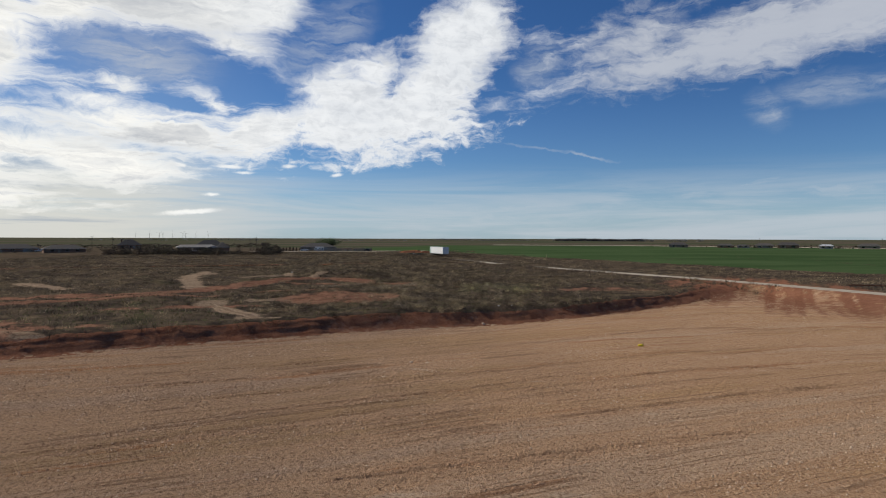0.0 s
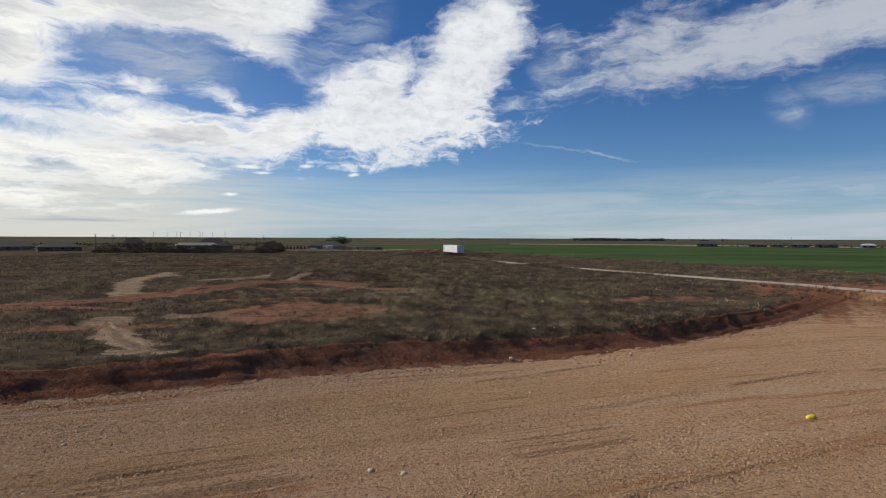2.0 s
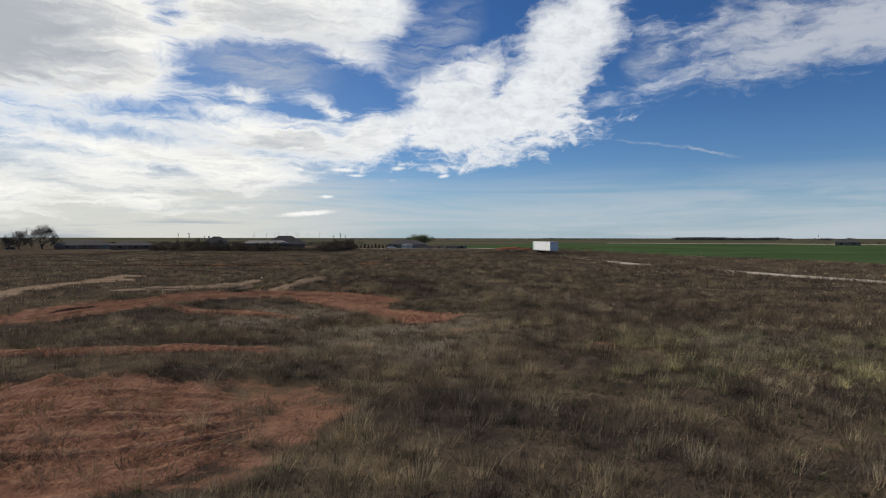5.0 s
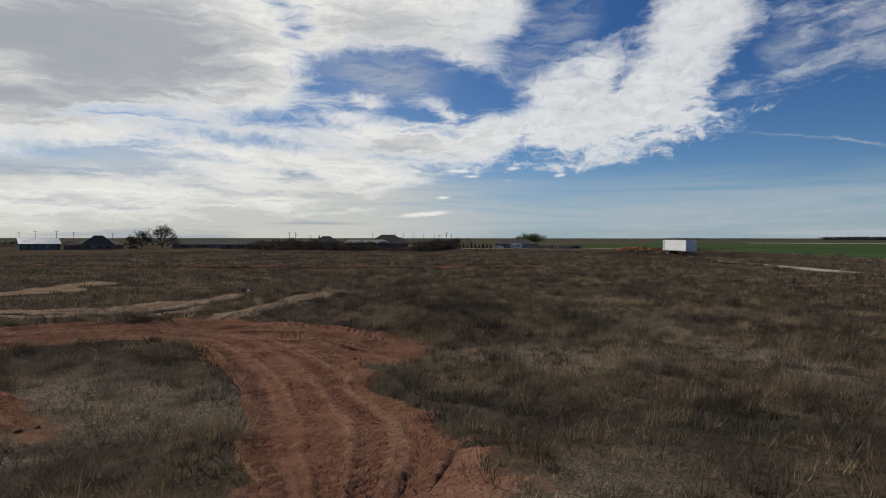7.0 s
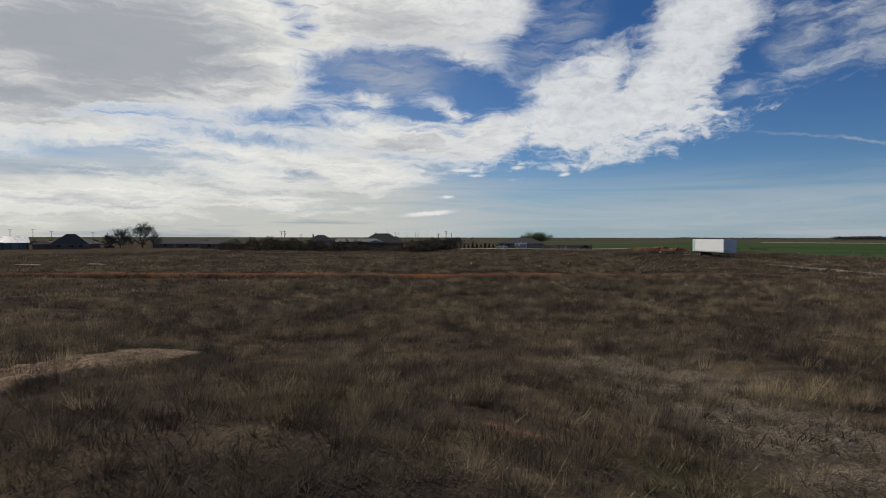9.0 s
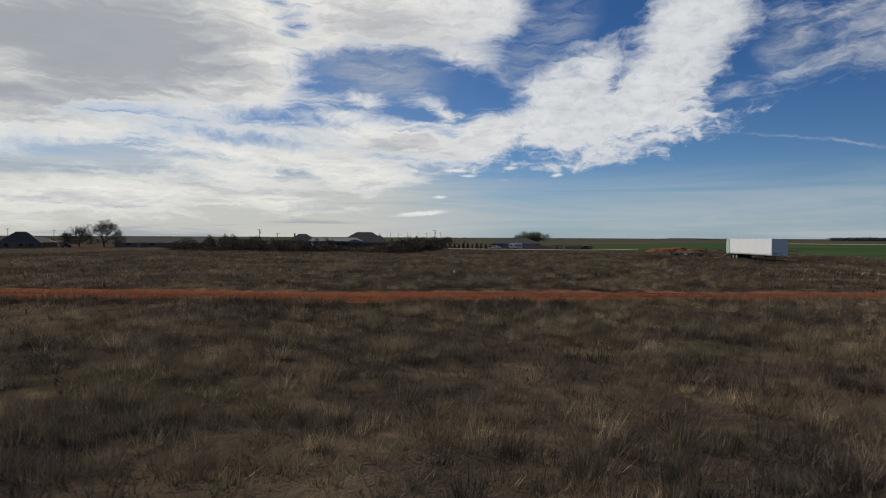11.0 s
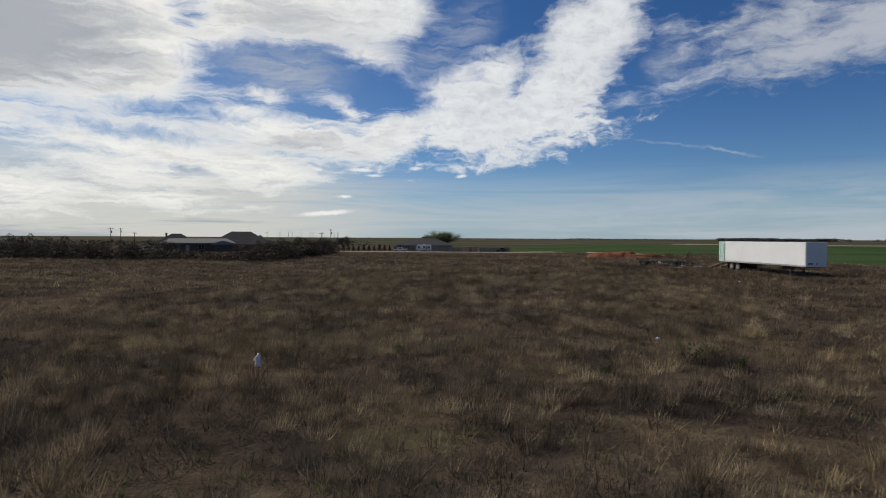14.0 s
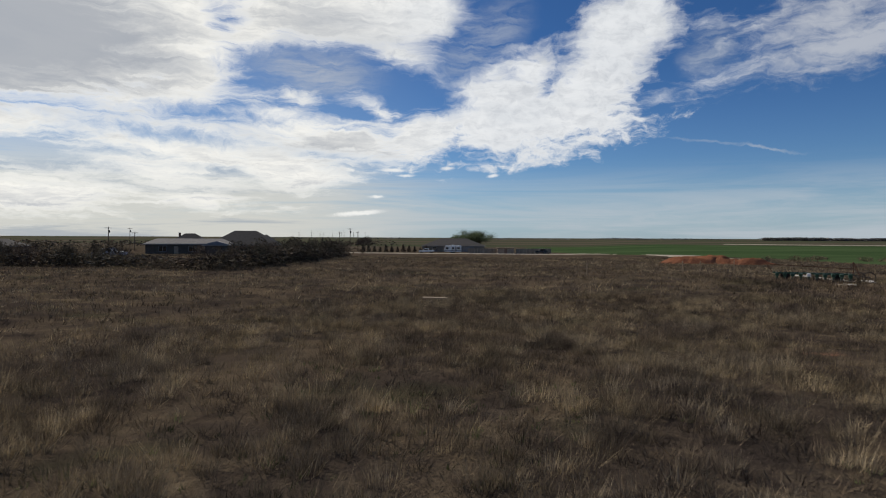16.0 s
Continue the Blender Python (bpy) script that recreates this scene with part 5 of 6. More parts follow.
def planter():
    p = base("crop_planter", stand(-11.6, 262.0, -12), "dark green row-crop planter parked in dead weeds", "implement")
    b = bmesh.new()
    for y in (-0.35, 0.35):
        beam(b, (-3.3, y, 0.72), (3.3, y, 0.72), 0.14, 0.14)
    for x in (-3.0, -1.0, 1.0, 3.0):
        beam(b, (x, -0.35, 0.72), (x, 0.35, 0.72), 0.12, 0.12)
    part("toolbar", b, M_GREENPAINT, p)
    for i in range(10):
        x = -3.0 + i * 0.667
        u = bmesh.new()
        beam(u, (x, -0.35, 0.72), (x, -1.15, 0.42), 0.09, 0.09)
        beam(u, (x, -0.35, 0.60), (x, -1.15, 0.30), 0.06, 0.06)
        box(u, x - 0.10, x + 0.10, -1.35, -0.95, 0.20, 0.48, 0.03)
        unit = part("row_unit", u, M_GREENPAINT, p)
        h = bmesh.new()
        box(h, x - 0.17, x + 0.17, -1.30, -0.85, 0.48, 0.76, 0.05)
        part("seed_hopper", h, M_PLASTIC if i == 4 else M_GREENPAINT, unit)
        w = bmesh.new()
        for s in (-0.06, 0.06):
            rod(w, (x + s - 0.02, -1.5, 0.19), (x + s + 0.02, -1.5, 0.19), 0.19, 0.19, 14)
        part("press_wheel", w, M_TYRE, unit)
    t = bmesh.new()
    beam(t, (-0.5, 0.35, 0.72), (0.0, 2.9, 0.55), 0.12, 0.12)
    beam(t, (0.5, 0.35, 0.72), (0.0, 2.9, 0.55), 0.12, 0.12)
    box(t, -0.12, 0.12, 2.8, 3.1, 0.45, 0.62)
    part("hitch", t, M_RUST, p)
    m = bmesh.new()
    beam(m, (-3.4, 0.2, 0.8), (-3.9, 0.1, 1.55), 0.07, 0.07)
    beam(m, (-3.9, 0.1, 1.55), (3.4, 0.2, 1.25), 0.06, 0.06)
    beam(m, (3.4, 0.2, 0.8), (3.4, 0.2, 1.9), 0.08, 0.08)
    beam(m, (3.4, 0.2, 1.9), (4.0, 0.5, 0.5), 0.07, 0.07)
    part("marker_arm", m, M_RUST, p, "rusty folded row marker arm")
    for x in (-2.2, 2.2):
        wheel(p, "wheel", x, 0.75, 0.42, 0.24, 0.40, 1)
    for x in (3.7, 4.5):
        g = bmesh.new()
        for i in range(20):
            a, d = i * math.pi / 10, (i + 1) * math.pi / 10
            rod(g, (x + math.cos(a) * 0.52, -0.9, 0.50 + math.sin(a) * 0.52), (x + math.cos(d) * 0.52, -0.9, 0.50 + math.sin(d) * 0.52), 0.035, 0.035, 6)
            if i % 2 == 0:
                rod(g, (x, -0.9, 0.50), (x + math.cos(a) * 0.52, -0.9, 0.50 + math.sin(a) * 0.52), 0.015, 0.015, 5)
        rod(g, (x, -1.0, 0.50), (x, -0.6, 0.50), 0.06, 0.06, 8)
        beam(g, (x, -0.6, 0.50), (3.2, -0.2, 0.72), 0.06, 0.06)
        part("gauge_wheel", g, M_STEEL, p, "spoked iron gauge wheel")


planter()


def harrow():
    h = base("drag_harrow", stand(64.5, 88.5, -22), "rusty steel drag harrow lying beside a gravel lane", "implement")
    f = bmesh.new()
    for y in (-0.6, 0.6):
        beam(f, (-3.4, y, 0.55), (3.4, y, 0.55), 0.12, 0.12)
    for i in range(9):
        x = -3.2 + i * 0.8
        beam(f, (x, -0.6, 0.55), (x, 0.6, 0.55), 0.08, 0.08)
    part("frame", f, M_RUST, h)
    for i in range(17):
        t = bmesh.new()
        x, y = -3.2 + i * 0.4, (-0.6 if i % 2 else 0.6)
        beam(t, (x, y, 0.5), (x + 0.05, y - 0.12, -0.02), 0.05, 0.05)
        part("tine", t, M_STEEL, h)
    a = bmesh.new()
    beam(a, (2.4, 0.6, 0.6), (4.2, 1.0, 1.7), 0.12, 0.12)
    part("hitch", a, M_YELLOW, h, "yellow lift arm")


harrow()


# earth heaps
def heap(x, y, a, b, h, seed, mat, label, rz=0):
    n = 46
    g = np.linspace(-1.25, 1.25, n)
    gx, gy = np.meshgrid(g * a, g * b)
    r = np.hypot(gx / a, gy / b)
    z = h * smooth(r, 1.05, 0.60) * (0.7 + 0.8 * vnoise(gx, gy, a * 0.45, seed)) + (vnoise(gx, gy, 0.8, seed + 1) - 0.5) * 0.35 * (r < 1.0) + (vnoise(gx, gy, 0.35, seed + 2) - 0.5) * 0.16 * (r < 1.1)
    z = z - 0.35 * smooth(r, 0.95, 1.2)
    i = (np.arange(n - 1)[:, None] * n + np.arange(n - 1)[None, :]).ravel()
    one = np.ones(n * n)
    me = big_mesh("earth_mound", np.stack([gx.ravel(), gy.ravel(), z.ravel()], 1), np.stack([i, i + 1, i + n + 1, i + n], 1), mat,
                  {"red": one, "pad": one * 0, "sand": one * 0, "across": gx.ravel(), "ridge": one * 0, "straw": one * 0, "fresh": one * 0.5})
    ob = new("earth_mound", me)
    ob.matrix_world = stand(x, y, rz)
    tagged(ob, label, "mound", "earth mounds")


heap(-15.6, 304, 6.4, 3.4, 0.85, 301, M_SOIL, "heap of loose red earth beyond the grass", 10)
heap(-9.8, 303.0, 5.6, 3.0, 0.80, 311, M_SOIL, "low heap of loose red earth", -8)


# ---- trees and shrubs ----
def leaf_cloud(rs, n, shape, size):
    """n small triangles strewn by shape(rs, n) -> centres."""
    c = shape(rs, n)
    n = len(c)
    d = rs.normal(size=(n, 3, 3))
    d /= np.linalg.norm(d, axis=2, keepdims=True) + 1e-6
    return (c[:, None, :] + d * (size * rs.uniform(0.6, 1.3, n))[:, None, None]).reshape(-1, 3), np.repeat(rs.rand(n), 3)


def leaves(name, parent, seed, n, shape, size, mat):
    v, tint = leaf_cloud(np.random.RandomState(seed), n, shape, size)
    me = big_mesh(name, v, np.arange(len(v)).reshape(-1, 3), mat, {"tint": tint})
    ob = new(name, me)
    ob.parent = parent
    return ob


def cedar(h, r, seed):
    t = base("cedar_tree", Matrix(), "dark evergreen cedar in a windbreak of cedars", "tree", "windbreak cedars")
    b = bmesh.new()
    rod(b, (0, 0, -0.2), (0.05, 0, h * 0.9), 0.12, 0.02, 7)
    part("trunk", b, M_BARK, t)

    def shape(rs, n):
        k = rs.rand(n)
        a = rs.uniform(0, 2 * np.pi, n)
        lobes = 1 + 0.25 * np.sin(a * 3 + seed + k * 4) + 0.22 * np.sin(a * 5 + k * 9)
        rad = r * np.sqrt(np.maximum(1 - k ** 1.5, 0)) * lobes * np.sqrt(rs.uniform(0.15, 0.9, n)) + 0.05
        return np.stack([np.cos(a) * rad, np.sin(a) * rad, 0.02 + k * h * (0.86 + 0.14 * np.sin(a * 4 + seed))], 1)
    leaves("crown", t, seed, 1550, shape, 0.13, M_CEDAR)
    return t


def branches(bm, rs, p, d, length, r, depth, tips):
    q = p + d * length
    rod(bm, p, q, r, r * 0.65, 5 if depth > 2 else 4)
    tips.append(q)
    if depth == 0:
        return
    for i in range(3 if depth > 1 else 4):
        n = (d + Vector(rs.normal(size=3)) * 0.52 + Vector((0, 0, 0.12))).normalized()
        branches(bm, rs, p.lerp(q, rs.uniform(0.55, 1.0)), n, length * rs.uniform(0.62, 0.85), r * 0.58, depth - 1, tips)


def bare_tree(x, y, h, seed, label):
    t = base("bare_tree", stand(x, y, seed * 40), label, "tree", "bare trees")
    rs = np.random.RandomState(seed)
    b = bmesh.new()
    rod(b, (0, 0, -0.2), (0, 0, h * 0.12), h * 0.03, h * 0.026, 8)
    part("trunk", b, M_BARK, t)
    tips = []
    c = bmesh.new()
    for i in range(8):
        a = i * 0.785 + rs.uniform(-0.3, 0.3)
        out = (0.3, 0.75, 1.15)[i % 3]
        branches(c, rs, Vector((0, 0, h * 0.1)), Vector((math.cos(a) * out, math.sin(a) * out, 0.85)).normalized(), h * 0.30, h * 0.012, 4, tips)
    part("branch_crown", c, M_BARK, t)
    pts = np.array([tuple(v) for v in tips])

    def shape(rs2, n):
        return pts[rs2.randint(0, len(pts), n)] + rs2.normal(size=(n, 3)) * h * 0.02
    leaves("twig_crown", t, seed, 9000, shape, h * 0.012, M_BARK)


def leafy_tree(x, y, h, r, seed, label):
    t = base("leafy_tree", stand(x, y), label, "tree")
    rs = np.random.RandomState(seed)
    b = bmesh.new()
    rod(b, (0, 0, -0.2), (0.1, 0, h * 0.45), 0.3, 0.2, 8)
    part("trunk", b, M_BARK, t)
    b = bmesh.new()
    for i in range(7):
        a = i * 0.9
        rod(b, (0.1, 0, h * 0.35), (math.cos(a) * r * 0.7, math.sin(a) * r * 0.7, h * rs.uniform(0.6, 0.85)), 0.14, 0.04, 6)
    part("branch_crown", b, M_BARK, t)
    hubs = np.stack([rs.normal(size=26) * r * 0.45, rs.normal(size=26) * r * 0.45, h * rs.uniform(0.42, 0.84, 26)], 1)

    def shape(rs2, n):
        c = hubs[rs2.randint(0, len(hubs), n)]
        return c + rs2.normal(size=(n, 3)) * np.array([r * 0.17, r * 0.17, h * 0.075])
    leaves("crown", t, seed, 20000, shape, 0.19, M_LEAF)


def bush(kind, label, r, h, seed, mat, n=420):
    t = base(kind, Matrix(), label, "shrub", "roadside shrubs")
    b = bmesh.new()
    rs = np.random.RandomState(seed)
    for i in range(9):
        a = rs.uniform(0, 6.28)
        rod(b, (0, 0, -0.1), (math.cos(a) * r * 0.7, math.sin(a) * r * 0.7, h * rs.uniform(0.5, 0.9)), 0.03, 0.01, 4)
    part("stem_cluster", b, M_BARK, t)

    def shape(rs2, m):
        v = rs2.normal(size=(m, 3))
        v /= np.linalg.norm(v, axis=1, keepdims=True)
        v *= rs2.uniform(0.5, 1, m)[:, None] ** 0.5 * (0.8 + 0.3 * np.sin(v[:, :1] * 7 + seed))
        return np.stack([v[:, 0] * r, v[:, 1] * r, h * (0.45 + 0.5 * v[:, 2])], 1)
    leaves("foliage", t, seed, n, shape, 0.11, mat)
    return t


def plant_rows():
    rs = np.random.RandomState(77)
    stock = [cedar(3.4, 2.1, 401), cedar(3.7, 2.4, 402), cedar(2.9, 1.9, 403), cedar(4.3, 1.7, 404)]
    spots = []
    for line, gap in (([(-148, 263), (-119, 259), (-100, 264), (-77, 261)], 2.3), ([(-145, 273), (-120, 268), (-84, 268)], 2.6), ([(-77, 262), (-80, 290), (-92, 331)], 2.4), ([(-83, 268), (-86, 292), (-97, 325)], 3.0)):
        for (ax, ay), (bx, by) in zip(line, line[1:]):
            n = int(math.hypot(bx - ax, by - ay) / gap)
            spots += [(ax + (bx - ax) * i / n + rs.uniform(-1, 1), ay + (by - ay) * i / n + rs.uniform(-1, 1)) for i in range(n)]
    used = set()
    for i, (x, y) in enumerate(spots):
        k = int(rs.randint(0, 4))
        m = stand(x, y, rs.uniform(0, 360), 0.05)
        if k not in used:
            used.add(k)
            stock[k].matrix_world = m
        else:
            s = rs.uniform(0.78, 1.08)
            if -95 < x < -80.5 and y < 274:      # cut low in front of the grey house
                s *= 0.42
            c = copy_thing(stock[k], m)
            c.scale = (s * rs.uniform(0.95, 1.3), s, s)


plant_rows()


def young_conifers():
    first = None
    for i in range(12):
        x, y = -122 + i * 2.15, 417 + i * 0.72
        if first is None:
            first = cedar(2.7, 0.8, 411)
            tagged(first, "small dark young conifer in a planted row", "tree", "row of young conifers")
            first.matrix_world = stand(x, y)
        else:
            c = copy_thing(first, stand(x, y, i * 77))
            s = 0.75 + 0.4 * ((i * 37) % 10) / 10
            c.scale = (s, s, s)


young_conifers()
bare_tree(-280, 351, 16.0, 21, "large bare spreading winter tree by the houses")
bare_tree(-287, 343, 11.5, 22, "bare grey winter tree by a house")
bare_tree(-290, 339, 8.5, 24, "bare grey winter tree by a house")
bare_tree(-127, 431, 7.5, 23, "thin bare winter tree beside utility poles")
leafy_tree(-84.5, 462, 9.8, 7.8, 31, "broad rounded green tree behind a house")
leafy_tree(-93, 466, 8.0, 5.0, 32, "rounded green tree behind a house")


def shrubs():
    rs = np.random.RandomState(5)
    dead = bush("dead_shrub", "dead dark brush along the edge of the crop", 1.6, 1.3, 51, M_WEED)
    spots = [(2.6, 317), (5.0, 318), (7.5, 322), (9.8, 326), (14, 318), (16.5, 316), (-22, 320), (-19, 322), (30, 262), (34, 250), (-1.5, 319)]
    dead.matrix_world = stand(*spots[0])
    for x, y in spots[1:]:
        copy_thing(dead, stand(x, y, rs.uniform(0, 360))).scale = (rs.uniform(0.8, 1.5), rs.uniform(0.8, 1.3), rs.uniform(0.6, 1.0))
    dark = bush("evergreen_shrub", "dark rounded evergreen shrub near the houses", 2.2, 2.6, 52, M_CEDAR, 700)
    spots = [(-212, 360), (-206, 364), (-200, 366), (-226, 352), (-232, 349), (-120, 380), (-126, 372), (-112, 392), (-171, 349), (-165, 352), (-153, 352), (-236, 344), (-243, 341)]
    dark.matrix_world = stand(*spots[0])
    for x, y in spots[1:]:
        copy_thing(dark, stand(x, y, rs.uniform(0, 360))).scale = (rs.uniform(0.8, 1.3), rs.uniform(0.8, 1.3), rs.uniform(0.7, 1.15))


shrubs()


def far_row(name, pts, h, depth, n, size, label, mat, gaps=0.0):
    """A distant row of trees, too far to tell apart."""
    rs = np.random.RandomState(len(name) + n)
    p = np.array(pts, float)
    s = rs.rand(n) * (len(p) - 1)
    i = np.minimum(s.astype(int), len(p) - 2)
    f = (s - i)[:, None]
    c = p[i] * (1 - f) + p[i + 1] * f
    lump = 0.55 + 0.45 * vnoise(c[:, 0] * 1.0, c[:, 1], 14, 91)
    if gaps:
        ok = vnoise(c[:, 0], c[:, 1], 9, 92) > gaps
        c, lump = c[ok], lump[ok]
    m = len(c)
    xy = c + rs.normal(size=(m, 2)) * depth
    z = land(xy[:, 0], xy[:, 1]) + rs.rand(m) ** 0.7 * h * lump
    d = rs.normal(size=(m, 3, 3)) * size * np.array([1, 1, 0.5])
    v = (np.concatenate([xy, z[:, None]], 1)[:, None, :] + d).reshape(-1, 3)
    me = big_mesh(name, v, np.arange(m * 3).reshape(-1, 3), mat, {"tint": np.repeat(rs.rand(m), 3)})
    tagged(new(name, me), label, "trees", kind="stuff")


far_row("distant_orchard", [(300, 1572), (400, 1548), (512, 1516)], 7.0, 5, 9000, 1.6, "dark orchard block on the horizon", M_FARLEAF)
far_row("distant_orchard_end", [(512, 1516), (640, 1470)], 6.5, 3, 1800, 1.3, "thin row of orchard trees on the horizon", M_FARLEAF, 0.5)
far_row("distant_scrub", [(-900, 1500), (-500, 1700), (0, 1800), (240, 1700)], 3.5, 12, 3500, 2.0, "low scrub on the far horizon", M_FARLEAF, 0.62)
far_row("distant_shelter_belt", [(190, 528), (270, 500), (345, 455)], 3.6, 9, 1500, 0.7, "dark trees among far farm houses", M_CEDAR, 0.5)
far_row("windbreak_brush", [(-148, 262), (-119, 258), (-100, 263), (-79, 260)], 1.9, 1.5, 6000, 0.20, "dark tangled brush at the foot of the windbreak", M_CEDAR)
far_row("windbreak_brush_side", [(-77, 261), (-80, 290), (-92, 331)], 2.6, 1.6, 4200, 0.22, "dark tangled brush along the end of the windbreak", M_CEDAR)
far_row("far_west_trees", [(-460, 290), (-380, 400), (-280, 500), (-160, 560)], 4.2, 8, 7000, 0.8, "dark trees behind the houses", M_CEDAR, 0.38)


# ---- houses ----
def window(parent, x, y, z, w, h, side):
    f = bmesh.new()
    box(f, x - w / 2 - 0.08, x + w / 2 + 0.08, y - 0.04, y + 0.04, z - h / 2 - 0.08, z + h / 2 + 0.08, 0.01)
    fr = part("window", f, M_TRIM, parent)
    for s in (-1, 1):
        g = bmesh.new()
        box(g, x + s * w / 4 - w / 4 + 0.03, x + s * w / 4 + w / 4 - 0.03, y + side * 0.035 - 0.012, y + side * 0.035 + 0.02, z - h / 2, z + h / 2)
        part("pane", g, M_GLASS, fr)
    return fr


def house(x, y, rz, L, W, H, rise, label, wall, roof, hip=0.32, chimney=None, wing=None, garage=None, windows=(-0.3, 0.05, 0.3), group="houses"):
    """A house; local -y is its front. hip: how far the ridge ends stand in, as part of the length."""
    h = base("house", stand(x, y, rz), label, "house", group)

    def block(l0, l1, w0, w1, hh, rr, hp):
        b = bmesh.new()
        box(b, l0, l1, w0, w1, -0.4, hh)
        part("wall", b, wall, h)
        o = 0.5
        a, bb, c, d = l0 - o, l1 + o, w0 - o, w1 + o
        e = hh - 0.1
        r = bmesh.new()
        if (bb - a) >= (d - c):
            i = (bb - a) * hp
            m = (c + d) / 2
            pts = [(a, c, e), (bb, c, e), (bb, d, e), (a, d, e), (a + i, m, e + rr), (bb - i, m, e + rr)]
            faces = [(0, 1, 5, 4), (1, 2, 5), (2, 3, 4, 5), (3, 0, 4)]
        else:
            i = (d - c) * hp
            m = (a + bb) / 2
            pts = [(a, c, e), (bb, c, e), (bb, d, e), (a, d, e), (m, c + i, e + rr), (m, d - i, e + rr)]
            faces = [(0, 1, 4), (1, 2, 5, 4), (2, 3, 5), (3, 0, 4, 5)]
        shell(r, pts, faces, 0.16)
        rf = part("roof", r, roof, h)
        f = bmesh.new()
        for p, q in (((a, c), (bb, c)), ((bb, c), (bb, d)), ((bb, d), (a, d)), ((a, d), (a, c))):
            beam(f, (p[0], p[1], e - 0.16), (q[0], q[1], e - 0.16), 0.05, 0.2)
        part("fascia", f, M_TRIM, rf)
        return rf
    rf = block(-L / 2, L / 2, -W / 2, W / 2, H, rise, hip)
    if wing:
        block(*wing)
    if chimney:
        cx, cy, ch = chimney
        b = bmesh.new()
        box(b, cx - 0.5, cx + 0.5, cy - 0.4, cy + 0.4, H, H + ch, 0.02)
        box(b, cx - 0.58, cx + 0.58, cy - 0.48, cy + 0.48, H + ch - 0.2, H + ch)
        part("chimney", b, M_BRICK, rf)
    for f in windows:
        window(h, f * L, -W / 2 - 0.02, 1.5, 1.7, 1.3, -1)
    d = bmesh.new()
    box(d, -0.14 * L - 0.5, -0.14 * L + 0.5, -W / 2 - 0.06, -W / 2 + 0.02, 0, 2.1, 0.01)
    part("door", d, M_FENCE, h)
    window(h, -L / 2 + 2.0, W / 2 + 0.02, 1.5, 1.6, 1.3, 1)
    if garage:
        g = bmesh.new()
        for k in range(4):
            box(g, garage - 2.4, garage + 2.4, -W / 2 - 0.07, -W / 2 - 0.01, 0.02 + k * 0.54, 0.54 + k * 0.54, 0.015)
        part("garage_door", g, M_TRIM, h)
    return h


house(-142, 367, 24, 20, 13, 2.9, 4.4, "large brick house under a dark hipped roof", M_BRICK, M_ROOF_DARK, 0.34, None, (3.5, 10.5, -11, 2, 2.9, 3.2, 0.4), -5.5)
house(-251, 482, 28, 17, 12, 3.2, 4.3, "brick house with a steep dark roof and chimney", M_BRICK, M_ROOF_DARK, 0.36, (-5.6, 0.5, 4.6), None, 5.0)
house(-135.5, 331.5, 30, 20, 8, 2.9, 1.3, "low grey house with a pale shallow roof, half hidden by cedars", M_SIDING, M_ROOF_PALE, 0.12, None, (4.5, 10, -9, -2, 2.7, 0.9, 0.1))
house(-90, 437, 12, 25, 12, 2.6, 3.0, "grey-roofed house behind a board fence", M_STUCCO, M_ROOF_GREY, 0.3, None, None, 6.0)
house(-283, 312, 48, 15, 12, 2.6, 4.8, "brown brick house with a tall dark hipped roof", M_BRICK, M_ROOF_DARK, 0.38, None, (-15, -6, -5, 5, 2.6, 1.8, 0.3))
house(-262, 362, 44, 30, 12, 2.4, 2.6, "long low brick house with a dark roof", M_BRICK, M_ROOF_DARK, 0.2, None, None, 9.0)
house(-213, 338, 38, 20, 11, 2.4, 2.2, "low brown house with a shallow roof", M_BRICK, M_ROOF_DARK, 0.25)
house(-300, 326, 48, 24, 12, 2.5, 2.4, "low brick house with a dark roof", M_BRICK, M_ROOF_DARK, 0.25)
for x, y, L, H, r, wall, roof in ((206, 521, 15, 2.6, 2.0, M_STUCCO, M_ROOF_DARK), (240, 506, 12, 2.4, 1.4, M_BRICK, M_ROOF_GREY), (252, 500, 9, 2.2, 1.0, M_TRIM, M_ROOF_GREY),
                                  (266, 493, 13, 2.6, 1.6, M_STUCCO, M_ROOF_GREY), (281, 485, 15, 3.0, 2.0, M_BRICK, M_ROOF_DARK), (303, 471, 9, 2.4, 1.2, M_TRIM, M_ROOF_METAL), (326, 456, 14, 2.8, 1.6, M_STUCCO, M_ROOF_GREY)):
    house(x, y, -math.degrees(math.atan2(x, y)), L, 9, H, r, "small far farm building across the green crop", wall, roof, 0.2, None, None, None, (-0.25, 0.25), "far farm buildings")


